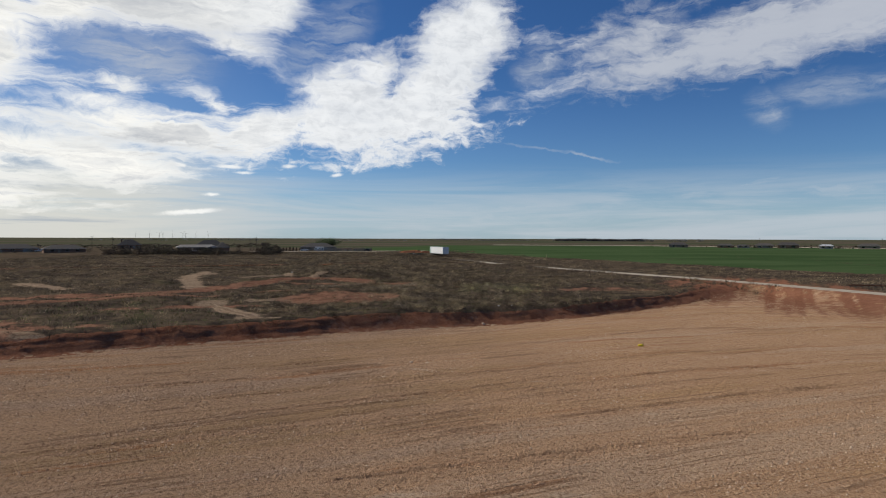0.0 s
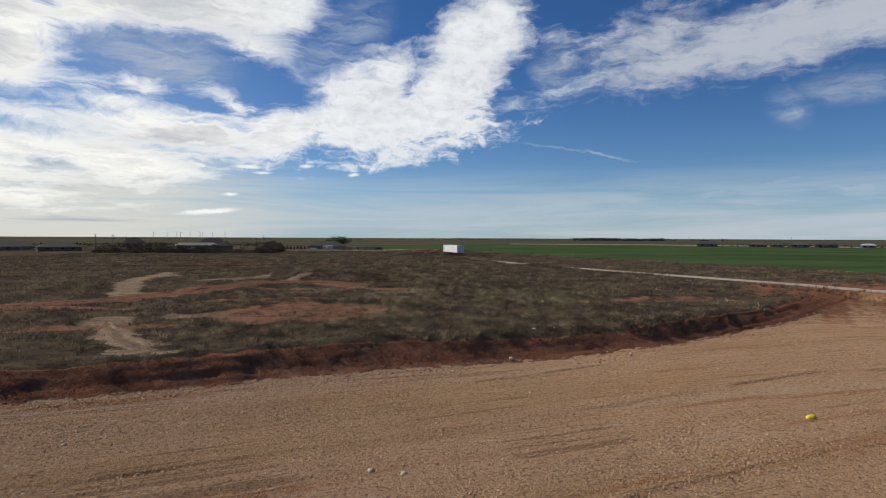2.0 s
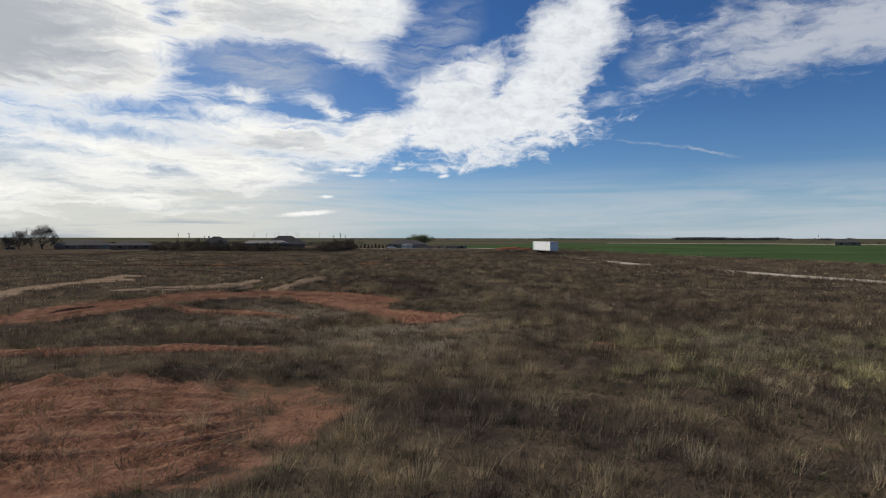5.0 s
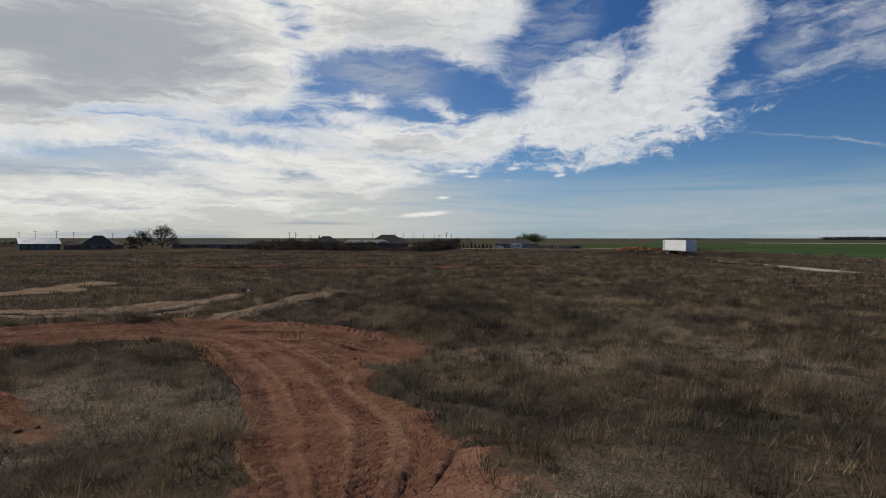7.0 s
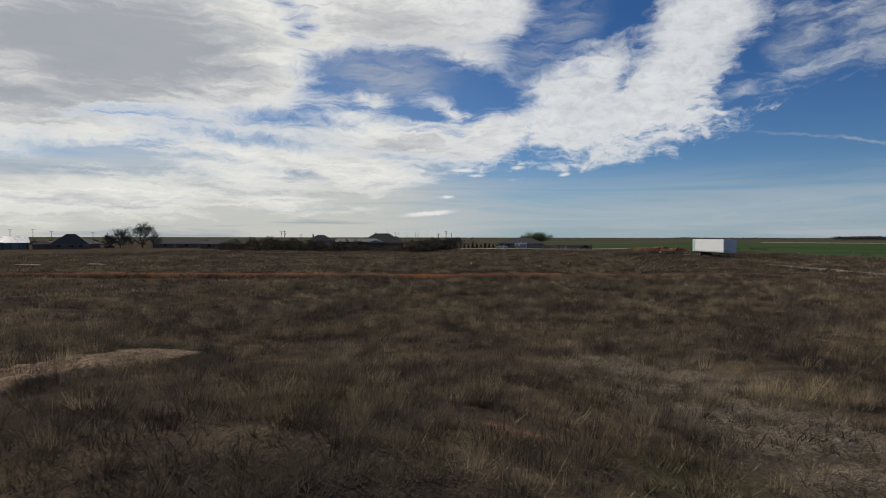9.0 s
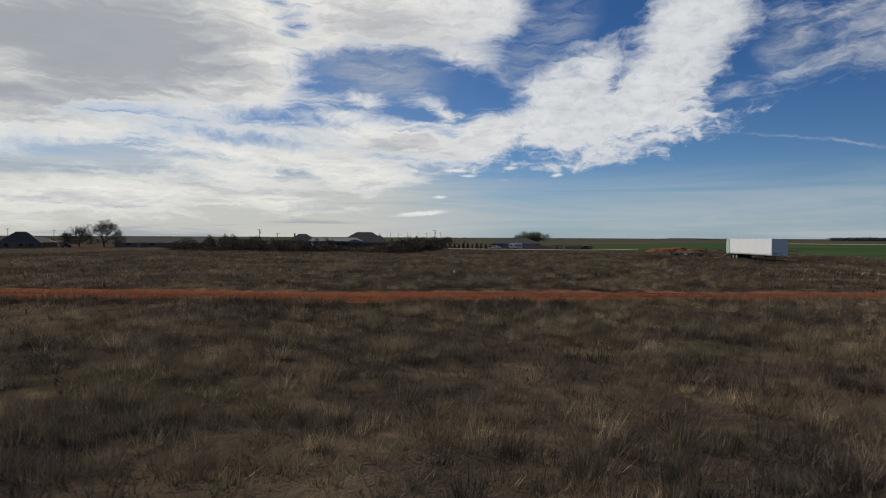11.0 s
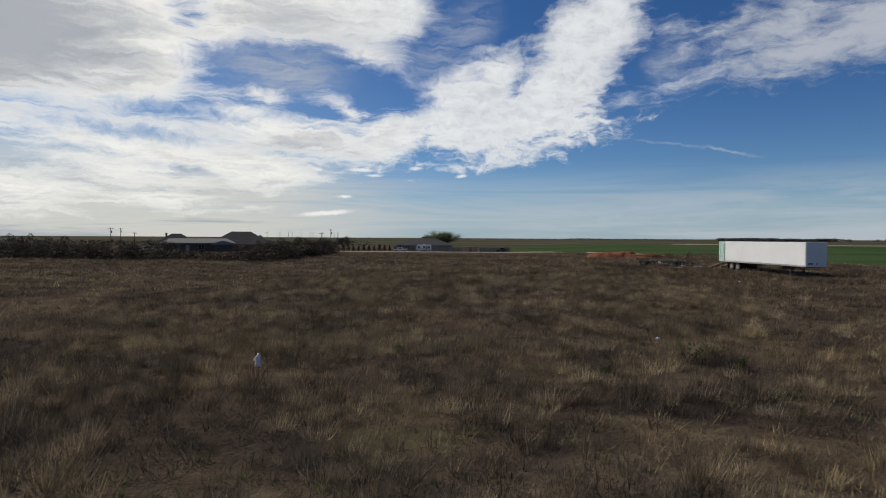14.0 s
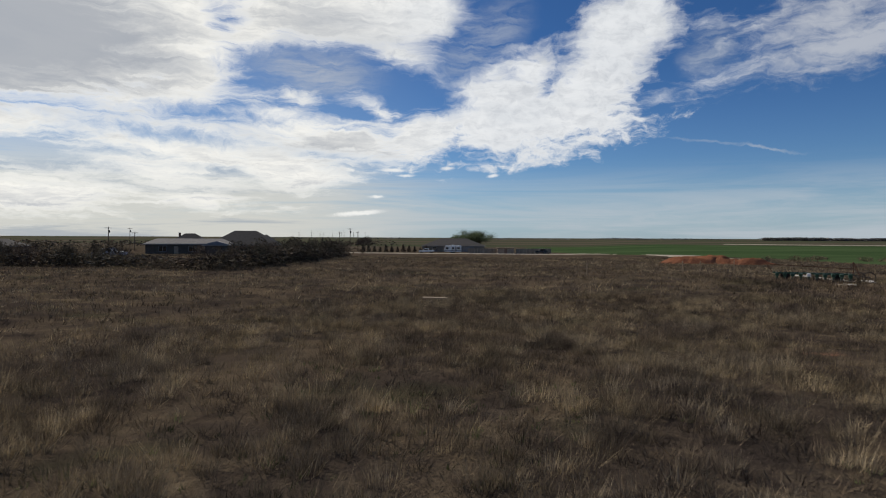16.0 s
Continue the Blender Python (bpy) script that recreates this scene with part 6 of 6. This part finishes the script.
def barn():
    b = base("barn", stand(-303, 294, 62), "tan-walled metal barn with a bright pale roof", "barn")
    L, W, H, R = 17, 14, 3.2, 2.9
    w = bmesh.new()
    box(w, -L / 2, L / 2, W / 2 - 0.15, W / 2, -0.4, H)
    part("back_wall", w, M_STUCCO, b)
    w = bmesh.new()
    box(w, -L / 2, L / 2, -W / 2 + 0.26, -W / 2 + 0.38, -0.4, H)
    part("front_wall", w, M_STUCCO, b)
    w = bmesh.new()
    box(w, 1.5, 5.5, -W / 2 + 0.2, -W / 2 + 0.255, -0.1, H - 0.5, 0.01)
    part("sliding_door", w, M_TRIM, b)
    for s in (-1, 1):
        w = bmesh.new()
        x = s * (L / 2 - 0.08)
        pts = [(x - 0.07, -W / 2, -0.4), (x - 0.07, W / 2 - 0.16, -0.4), (x - 0.07, W / 2 - 0.16, H), (x - 0.07, 0, H + R), (x - 0.07, -W / 2, H)]
        poly(w, pts + [(p[0] + 0.14, p[1], p[2]) for p in pts], [(4, 3, 2, 1, 0), (5, 6, 7, 8, 9)] + [(i, (i + 1) % 5, (i + 1) % 5 + 5, i + 5) for i in range(5)])
        bmesh.ops.recalc_face_normals(w, faces=w.faces)
        part("end_wall", w, M_STUCCO, b)
        r = bmesh.new()
        e = 0.5
        if s < 0:
            pts = [(-L / 2 - e, -W / 2 - e, H - 0.1), (L / 2 + e, -W / 2 - e, H - 0.1), (L / 2 + e, 0, H + R + 0.08), (-L / 2 - e, 0, H + R + 0.08)]
        else:
            pts = [(-L / 2 - e, 0, H + R + 0.08), (L / 2 + e, 0, H + R + 0.08), (L / 2 + e, W / 2 + e, H - 0.1), (-L / 2 - e, W / 2 + e, H - 0.1)]
        shell(r, pts, [(0, 1, 2, 3)], 0.06)
        slope = part("roof_slope", r, M_ROOF_METAL, b)
        for i in range(25):
            q = bmesh.new()
            x = -L / 2 - 0.3 + i * (L + 0.6) / 24
            beam(q, (x, pts[0][1], pts[0][2] + 0.02), (x, pts[2][1], pts[2][2] + 0.02), 0.06, 0.05)
            part("roof_rib", q, M_ROOF_METAL, slope)
    for i in range(6):
        p = bmesh.new()
        x = -L / 2 + 0.5 + i * (L - 1) / 5
        box(p, x - 0.12, x + 0.12, -W / 2, -W / 2 + 0.24, -0.4, H - 0.05)
        part("post", p, M_STEEL, b)


barn()


def fence_run(x0, y0, x1, y1, h, group):
    n = int(math.hypot(x1 - x0, y1 - y0) / 2.5)
    a = math.degrees(math.atan2(y1 - y0, x1 - x0))
    f = base("board_fence", pose(x0, y0, 0, 0, 0, a), "grey-brown board fence beside a house yard", "fence", group)
    step = math.hypot(x1 - x0, y1 - y0) / n
    for i in range(n):
        wx, wy = x0 + (x1 - x0) * (i + 0.5) / n, y0 + (y1 - y0) * (i + 0.5) / n
        z = gz(wx, wy)
        p = bmesh.new()
        box(p, i * step - 0.06, i * step + 0.06, 0.03, 0.15, z - 0.3, z + h)
        part("post", p, M_FENCE, f)
        for k in range(5):
            b = bmesh.new()
            w = step / 5
            box(b, i * step + k * w + 0.01, i * step + (k + 1) * w - 0.01, -0.03, 0.02, z - 0.1, z + h + (k * 7 % 3) * 0.03 - 0.05)
            part("board", b, M_FENCE, f)


fence_run(-79, 414.5, -68.5, 416.6, 1.9, "yard fences")
fence_run(-61.5, 417.6, -49, 420, 1.9, "yard fences")


def shed():
    s = base("garden_shed", stand(-65.2, 416.0, 11), "low brown shed with a pale flat roof", "shed")
    b = bmesh.new()
    box(b, -3.0, 3.0, -1.5, 1.5, -0.2, 2.0, 0.01)
    part("wall", b, M_FENCE, s)
    b = bmesh.new()
    box(b, -3.2, 3.2, -1.75, 1.75, 2.0, 2.2, 0.02)
    part("roof", b, M_PLANK, s)
    b = bmesh.new()
    box(b, -0.5, 0.5, -1.55, -1.49, 0.0, 1.85, 0.01)
    part("door", b, M_BRICK, s)


shed()


# ---- vehicles ----
def car(x, y, rz, label, paint, pickup, name, group=""):
    c = base(name, stand(x, y, rz), label, "pickup" if pickup else "car", group)
    L = 5.6 if pickup else 4.6
    prof = [(-L / 2, 0.45), (-L / 2, 1.0), (-L / 2 + 1.4, 1.12), (-L / 2 + 2.0, 1.75), (-L / 2 + 3.4, 1.80)]
    prof += [(-L / 2 + 3.7, 1.15), (L / 2, 1.12), (L / 2, 0.5)] if pickup else [(-L / 2 + 4.3, 1.1), (L / 2, 1.05), (L / 2, 0.45)]
    b = bmesh.new()
    n = len(prof)
    pts = [(px, -0.92, pz) for px, pz in prof] + [(px, 0.92, pz) for px, pz in prof]
    poly(b, pts, [tuple(range(n)), tuple(range(2 * n - 1, n - 1, -1))] + [(i, i + n, (i + 1) % n + n, (i + 1) % n) for i in range(n)])
    bmesh.ops.recalc_face_normals(b, faces=b.faces)
    bmesh.ops.bevel(b, geom=list(b.edges), offset=0.07, segments=2, affect="EDGES")
    part("body", b, paint, c)
    for s in (-1, 1):
        g = bmesh.new()
        y0 = s * 0.925
        poly(g, [(-L / 2 + 1.75, y0, 1.2), (-L / 2 + 2.1, y0, 1.66), (-L / 2 + 3.35, y0, 1.70), (-L / 2 + 3.55, y0, 1.2)] + [(-L / 2 + 1.75, y0 * 0.97, 1.2), (-L / 2 + 2.1, y0 * 0.97, 1.66), (-L / 2 + 3.35, y0 * 0.97, 1.70), (-L / 2 + 3.55, y0 * 0.97, 1.2)],
             [(0, 1, 2, 3), (7, 6, 5, 4), (0, 4, 5, 1), (1, 5, 6, 2), (2, 6, 7, 3), (3, 7, 4, 0)])
        part("side_window", g, M_GLASS, c)
        for wx in (-L / 2 + 0.95, L / 2 - 1.1):
            wheel(c, "wheel", wx, s * 0.82, 0.38, 0.24, 0.38, s)
        h = bmesh.new()
        box(h, -L / 2 - 0.03, -L / 2 + 0.05, s * 0.7 - 0.16, s * 0.7 + 0.16, 0.78, 0.94, 0.02)
        part("headlight", h, M_ALU, c)
    p = bmesh.new()
    box(p, -L / 2 - 0.12, -L / 2 + 0.03, -0.85, 0.85, 0.42, 0.62, 0.03)
    part("bumper", p, M_ALU, c)


car(-93.8, 410, 8, "white pickup truck parked on pale bare ground", M_PAINT_W, True, "pickup_truck")
car(-52.3, 417.2, 10, "dark car parked at the end of a board fence", M_PAINT_D, False, "car")
car(-116.5, 285, 20, "white pickup truck parked behind cedars", M_PAINT_W, True, "pickup_truck")
car(-247, 368, 30, "white car parked by a low house", M_PAINT_W, False, "car")
car(-279, 330, 40, "dark car parked by a brick house", M_PAINT_D, False, "car")


def camper():
    c = base("camper_trailer", stand(-84.3, 412.2, 8), "white travel trailer parked beside a shed", "camper")
    b = bmesh.new()
    prof = [(-3.0, 0.6), (-3.2, 1.6), (-2.7, 2.85), (2.8, 2.95), (3.1, 2.6), (3.1, 0.55)]
    n = len(prof)
    poly(b, [(x, -1.2, z) for x, z in prof] + [(x, 1.2, z) for x, z in prof], [tuple(range(n)), tuple(range(2 * n - 1, n - 1, -1))] + [(i, i + n, (i + 1) % n + n, (i + 1) % n) for i in range(n)])
    bmesh.ops.recalc_face_normals(b, faces=b.faces)
    bmesh.ops.bevel(b, geom=list(b.edges), offset=0.08, segments=2, affect="EDGES")
    part("body", b, M_PAINT_W, c)
    for x, w in ((-2.0, 0.9), (0.2, 0.7), (2.2, 0.9)):
        window(c, x, -1.2, 1.9, w, 0.6, -1)
    b = bmesh.new()
    box(b, 0.85, 1.5, -1.235, -1.19, 0.75, 2.5, 0.02)
    part("door", b, M_TRIM, c)
    b = bmesh.new()
    box(b, -3.0, 3.0, -1.225, -1.195, 1.05, 1.25)
    part("stripe", b, M_STEEL, c, "dark stripe")
    for x in (-0.5, 0.4):
        for s in (-1, 1):
            wheel(c, "wheel", x, s * 1.02, 0.34, 0.22, 0.34, s)
    b = bmesh.new()
    beam(b, (-3.0, -0.5, 0.55), (-4.2, 0, 0.5), 0.08, 0.1)
    beam(b, (-3.0, 0.5, 0.55), (-4.2, 0, 0.5), 0.08, 0.1)
    part("tow_bar", b, M_STEEL, c)
    b = bmesh.new()
    box(b, -0.3, 0.5, -0.35, 0.35, 2.93, 3.15, 0.04)
    part("roof_vent", b, M_PAINT_W, c)


camper()


# ---- poles and posts ----
def utility_pole(x, y, top, rz, arms=1, can=False):
    z = gz(x, y)
    h = top - z
    p = base("utility_pole", stand(x, y, rz), "weathered wooden utility pole with a crossarm", "utility pole", "utility poles")
    b = bmesh.new()
    rod(b, (0, 0, -0.5), (0, 0, h), 0.17, 0.11, 9)
    part("pole", b, M_POLE, p)
    for k in range(arms):
        zz = h - 0.45 - k * 0.9
        b = bmesh.new()
        box(b, -1.15, 1.15, 0.10, 0.20, zz - 0.06, zz + 0.06)
        arm = part("crossarm", b, M_POLE, p)
        for xx in (-1.05, -0.5, 0.5, 1.05):
            i = bmesh.new()
            rod(i, (xx, 0.15, zz + 0.06), (xx, 0.15, zz + 0.22), 0.04, 0.03, 7)
            part("insulator", i, M_TRIM, arm)
    if can:
        b = bmesh.new()
        rod(b, (0.32, 0, h - 2.2), (0.32, 0, h - 1.3), 0.24, 0.24, 12)
        part("transformer", b, M_ROOF_GREY, p)


for x, y, top, arms, can in ((-132.5, 428.6, 7.7, 1, True), (-136.5, 427, 6.0, 1, False), (-129.6, 430, 6.3, 1, False), (-209, 381, 7.4, 1, True), (-202.3, 386.6, 5.6, 1, False), (-377, 334, 7.6, 2, False),
                             (-372.5, 341, 8.4, 1, False), (-366, 350, 8.6, 1, False), (-360, 357, 7.6, 1, False), (-344, 372, 7.0, 1, False), (-263, 451, 8.2, 1, True), (-330, 395, 7.0, 1, False),
                             (260, 700, 8, 1, False), (340, 640, 8, 1, False), (420, 570, 8, 1, False)):
    utility_pole(x, y, top, 30 + (x * 7) % 60, arms, can)


def turbine(x, y, rz):
    z = gz(x, y)
    t = base("wind_turbine", stand(x, y, rz), "pale wind turbine far off on the horizon, at rest", "wind turbine", "wind turbines")
    b = bmesh.new()
    rod(b, (0, 0, -1), (0, 0, 26), 0.9, 0.5, 10)
    part("tower", b, M_TRIM, t)
    b = bmesh.new()
    box(b, -0.9, 0.9, -1.6, 2.4, 25.6, 27.2, 0.2)
    part("nacelle", b, M_TRIM, t)
    for k in range(3):
        b = bmesh.new()
        a = math.radians(90 + 120 * k + x)
        beam(b, (0, -1.9, 26.4), (math.cos(a) * 14, -1.9, 26.4 + math.sin(a) * 14), 0.5, 0.25)
        part("blade", b, M_TRIM, t)


for i in range(9):
    turbine(-1480 + i * 38, 2900 + (i % 3) * 60, 20)


def fence_posts():
    for x, y, h, lean in ((-22.1, 272.1, 1.35, 3), (-19.5, 276.6, 1.3, -2), (-15.6, 276.7, 1.5, 1), (-27, 268, 1.2, -4), (-33, 263, 1.3, 2), (24, 246, 1.3, 2), (40, 228, 1.3, -2)):
        b = bmesh.new()
        rod(b, (0, 0, -0.3), (0, 0, h), 0.055, 0.045, 8)
        bmesh.ops.bevel(b, geom=[e for e in b.edges if e.verts[0].co.z > h - 0.01 and e.verts[1].co.z > h - 0.01], offset=0.015, segments=1, affect="EDGES")
        single("fence_post", b, M_PLANK, pose(x, y, gz(x, y), lean, lean * 0.5, x * 9), "weathered grey wooden fence post in rough grass", "fence post", "old fence posts")


fence_posts()


# ---- litter, stones, weeds ----
def crumpled(name, x, y, sx, sy, sz, seed, mat, label, category, rz=0, lift=0.0, rough=0.35, cuts=3):
    b = bmesh.new()
    bmesh.ops.create_icosphere(b, subdivisions=cuts, radius=1)
    for v in b.verts:
        n = noise.noise(v.co * 1.7 + Vector((seed, 0, 0))) * rough + noise.noise(v.co * 4.3 + Vector((0, seed, 0))) * rough * 0.5
        v.co = v.co * (1 + n)
        v.co.x, v.co.y, v.co.z = v.co.x * sx, v.co.y * sy, max(v.co.z, -0.5) * sz
    return single(name, b, mat, pose(x, y, gz(x, y) + sz * 0.4 + lift, 0, 0, rz), label, category, flat=False)


crumpled("plastic_bag", -34.2, 183.2, 0.10, 0.05, 0.20, 3, M_PLASTIC, "crumpled white plastic bag caught in dry grass", "bag", 20, 0.12, 0.95)
crumpled("plastic_bag", -22.4, 190.4, 0.13, 0.06, 0.04, 7, M_PLASTIC, "white plastic bag snagged low in dry grass", "bag", 60, 0.25, 0.5)
crumpled("plastic_bag", -10.2, 226.5, 0.09, 0.07, 0.06, 11, M_PLASTIC, "white plastic litter in brown weeds", "bag", 10, 0.15, 0.5)
crumpled("plastic_scrap", 6.1, 63.9, 0.11, 0.05, 0.04, 15, M_PLASTIC, "torn white plastic scrap on the top of a bank", "litter", -25, 0.1, 0.6)
crumpled("plastic_scrap", 7.6, 64.6, 0.06, 0.05, 0.05, 16, M_PLASTIC, "small white plastic scrap on the top of a bank", "litter", 0, 0.1, 0.5)
crumpled("white_bucket", -29.2, 116.8, 0.11, 0.10, 0.13, 19, M_PLASTIC, "pale plastic bucket on a sandy bank", "bucket", 0, 0.02, 0.15)
crumpled("yellow_jug", 16.12, 48.22, 0.26, 0.17, 0.16, 27, M_YELLOW, "small yellow plastic jug on bare gravel", "jug", 15, 0.0, 0.12)
for x, y, s, k in ((-2.12, 41.8, 0.19, 31), (-0.99, 41.6, 0.17, 32), (-3.6, 37.2, 0.16, 33), (4.2, 60.2, 0.22, 34), (9.5, 37, 0.13, 35), (21, 44, 0.15, 36), (-9, 33, 0.16, 37), (12.5, 62.7, 0.17, 38), (0.5, 57.0, 0.18, 39), (-14, 44, 0.18, 40)):
    tagged(crumpled("stone", x, y, s * 0.8, s * 0.68, s * 0.55, k, M_STONE, "pale caliche stone lying on the graded pad", "stone", k * 31, -0.02, 0.35, 2), group="loose stones")
for x, y, a, w, l in ((-79.8, 163.7, 10, 0.7, 2.6), (-84.3, 157.7, 25, 0.6, 3.0), (-42.0, 234.0, 12, 0.5, 1.6)):
    b = bmesh.new()
    box(b, -l / 2, l / 2, -w / 2, w / 2, 0.0, 0.05, 0.01)
    single("pale_board", b, M_PLANK, pose(x, y, gz(x, y) + 0.24, 2, 1, a), "pale flat board lying on dry grass", "board", "boards on the grass")


def leafy_weed(x, y, seed, h):
    t = base("green_weed", stand(x, y, seed * 31), "leafy green weed with thin stems in dry grass", "weed", "green weeds")
    rs = np.random.RandomState(seed)
    b = bmesh.new()
    tips = []
    for i in range(7):
        a = rs.uniform(0, 6.28)
        q = Vector((math.cos(a) * h * 0.5, math.sin(a) * h * 0.5, h * rs.uniform(0.5, 1.0)))
        rod(b, (0, 0, -0.05), q, 0.012, 0.006, 5)
        tips.append(tuple(q))
    part("stem_cluster", b, M_BARK, t)
    pts = np.array(tips)

    def shape(r2, n):
        return pts[r2.randint(0, len(pts), n)] * r2.uniform(0.25, 1.05, n)[:, None] + r2.normal(size=(n, 3)) * 0.06
    tagged(leaves("leaf_cluster", t, seed, 320, shape, 0.04, M_GREEN), kind="stuff")


for x, y, s, h in ((-24.5, 185.4, 61, 0.45), (-21.9, 187.5, 62, 0.8), (-21.0, 188.2, 63, 0.6), (-20.6, 187.0, 64, 0.5), (-31, 186.5, 65, 0.4)):
    leafy_weed(x, y, s, h)


def scatter_stones(name, n, pick, lo, hi, mat, label, seed, power=3.0, plain=False, lift=0.0):
    """Loose stones as one mesh of small uneven lumps."""
    rs = np.random.RandomState(seed)
    b = bmesh.new()
    bmesh.ops.create_icosphere(b, subdivisions=1, radius=1)
    v0 = np.array([tuple(v.co) for v in b.verts])
    f0 = np.array([[v.index for v in f.verts] for f in b.faces])
    b.free()
    if plain:
        v0 = np.array([(1, 0, -0.4), (0.1, 1, -0.4), (-1, 0.1, -0.4), (0, -1, -0.4), (0.25, 0.15, 1.0), (-0.35, -0.2, 0.75)])
        f0 = np.array([(0, 1, 4), (1, 2, 5), (1, 5, 4), (2, 3, 5), (3, 0, 4), (3, 4, 5)])
    x, y = pick(rs, n)
    n = len(x)
    s = lo + (hi - lo) * rs.rand(n) ** power
    v = v0[None] * (1 + 0.35 * rs.normal(size=(n, len(v0), 1)).clip(-1.2, 1.2)) * (s[:, None, None] * np.array([1.0, 0.9, 0.62]) * rs.uniform(0.75, 1.25, (n, 1, 3)))
    v = v + np.stack([x, y, land(x, y) + s * 0.2 + lift], 1)[:, None, :]
    f = f0[None] + (np.arange(n) * len(v0))[:, None, None]
    me = big_mesh(name, v.reshape(-1, 3), f.reshape(-1, 3), mat)
    tagged(new(name, me), label, "stones", kind="stuff")


def pad_bands(x, y):
    """Where loose gravel gathers: long bands along the pad, and patches."""
    a = pad_edge(x, y, True)
    p = 0.93 * x + 0.37 * y
    return 0.10 + 0.9 * smooth(0.55 * vnoise(a, p * 0.05, 0.9, 96) + 0.45 * vnoise(x, y, 6, 95), 0.45, 0.72)


def on_pad(rs, n):
    x, y = rs.uniform(-34, 46, n), 14 + 74 * rs.rand(n) ** 1.25
    ok = (soils(x, y)[0] > 0.6) & (np.abs(x) < 8 + 0.72 * y) & (rs.rand(n) < pad_bands(x, y))
    return x[ok], y[ok]


def on_furrows(rs, n):
    """Crumbs pushed up along the tyre furrows."""
    xs, ys = [], []
    for line in FURROWS:
        p = np.array(line)
        s = np.concatenate([[0], np.cumsum(np.hypot(*np.diff(p, axis=0).T))])
        m = int(s[-1] * n)
        t = rs.uniform(0, s[-1], m)
        o = rs.choice([-1, 1], m) * 0.25 + rs.normal(size=m) * 0.16
        xs.append(np.interp(t, s, p[:, 0]) - 0.4 * o)
        ys.append(np.interp(t, s, p[:, 1]) + 0.9 * o)
    x, y = np.concatenate(xs), np.concatenate(ys)
    ok = pad_edge(x, y) < 0.3
    return x[ok], y[ok]


def on_bank(rs, n):
    x = rs.uniform(-32, 48, n)
    y = np.interp(x, FOOT_X, FOOT_Y) + rs.normal(size=n) * 1.3
    e = pad_edge(x, y)
    ok = (e > -2.0) & (e < 2.2)
    return x[ok], y[ok]


def on_track(rs, n):
    x, y = rs.uniform(-36, 2, n), rs.uniform(62, 110, n)
    _, red, _, _ = soils(x, y)
    ok = red > 0.6
    return x[ok], y[ok]


scatter_stones("loose_gravel", 12000, on_pad, 0.020, 0.052, M_STONE, "loose pale gravel strewn over the graded pad", 501, 2.5, False, 0.05)
scatter_stones("gravel_crumbs", 125000, on_pad, 0.020, 0.062, M_STONE, "fine pale gravel and crumbs on the graded pad", 504, 1.8, True, 0.05)
scatter_stones("furrow_crumbs", 26, on_furrows, 0.018, 0.065, M_DIRT, "crumbs of brown soil along the tyre furrows", 505, 2.0, True, 0.07)
scatter_stones("bank_clods", 2400, on_bank, 0.012, 0.085, M_CLOD, "clods of red earth along the cut bank", 502, 3.5)
scatter_stones("track_clods", 30000, on_track, 0.010, 0.036, M_CLOD, "red earth clods in the wheel tracks", 503, 2.0, True, 0.11)
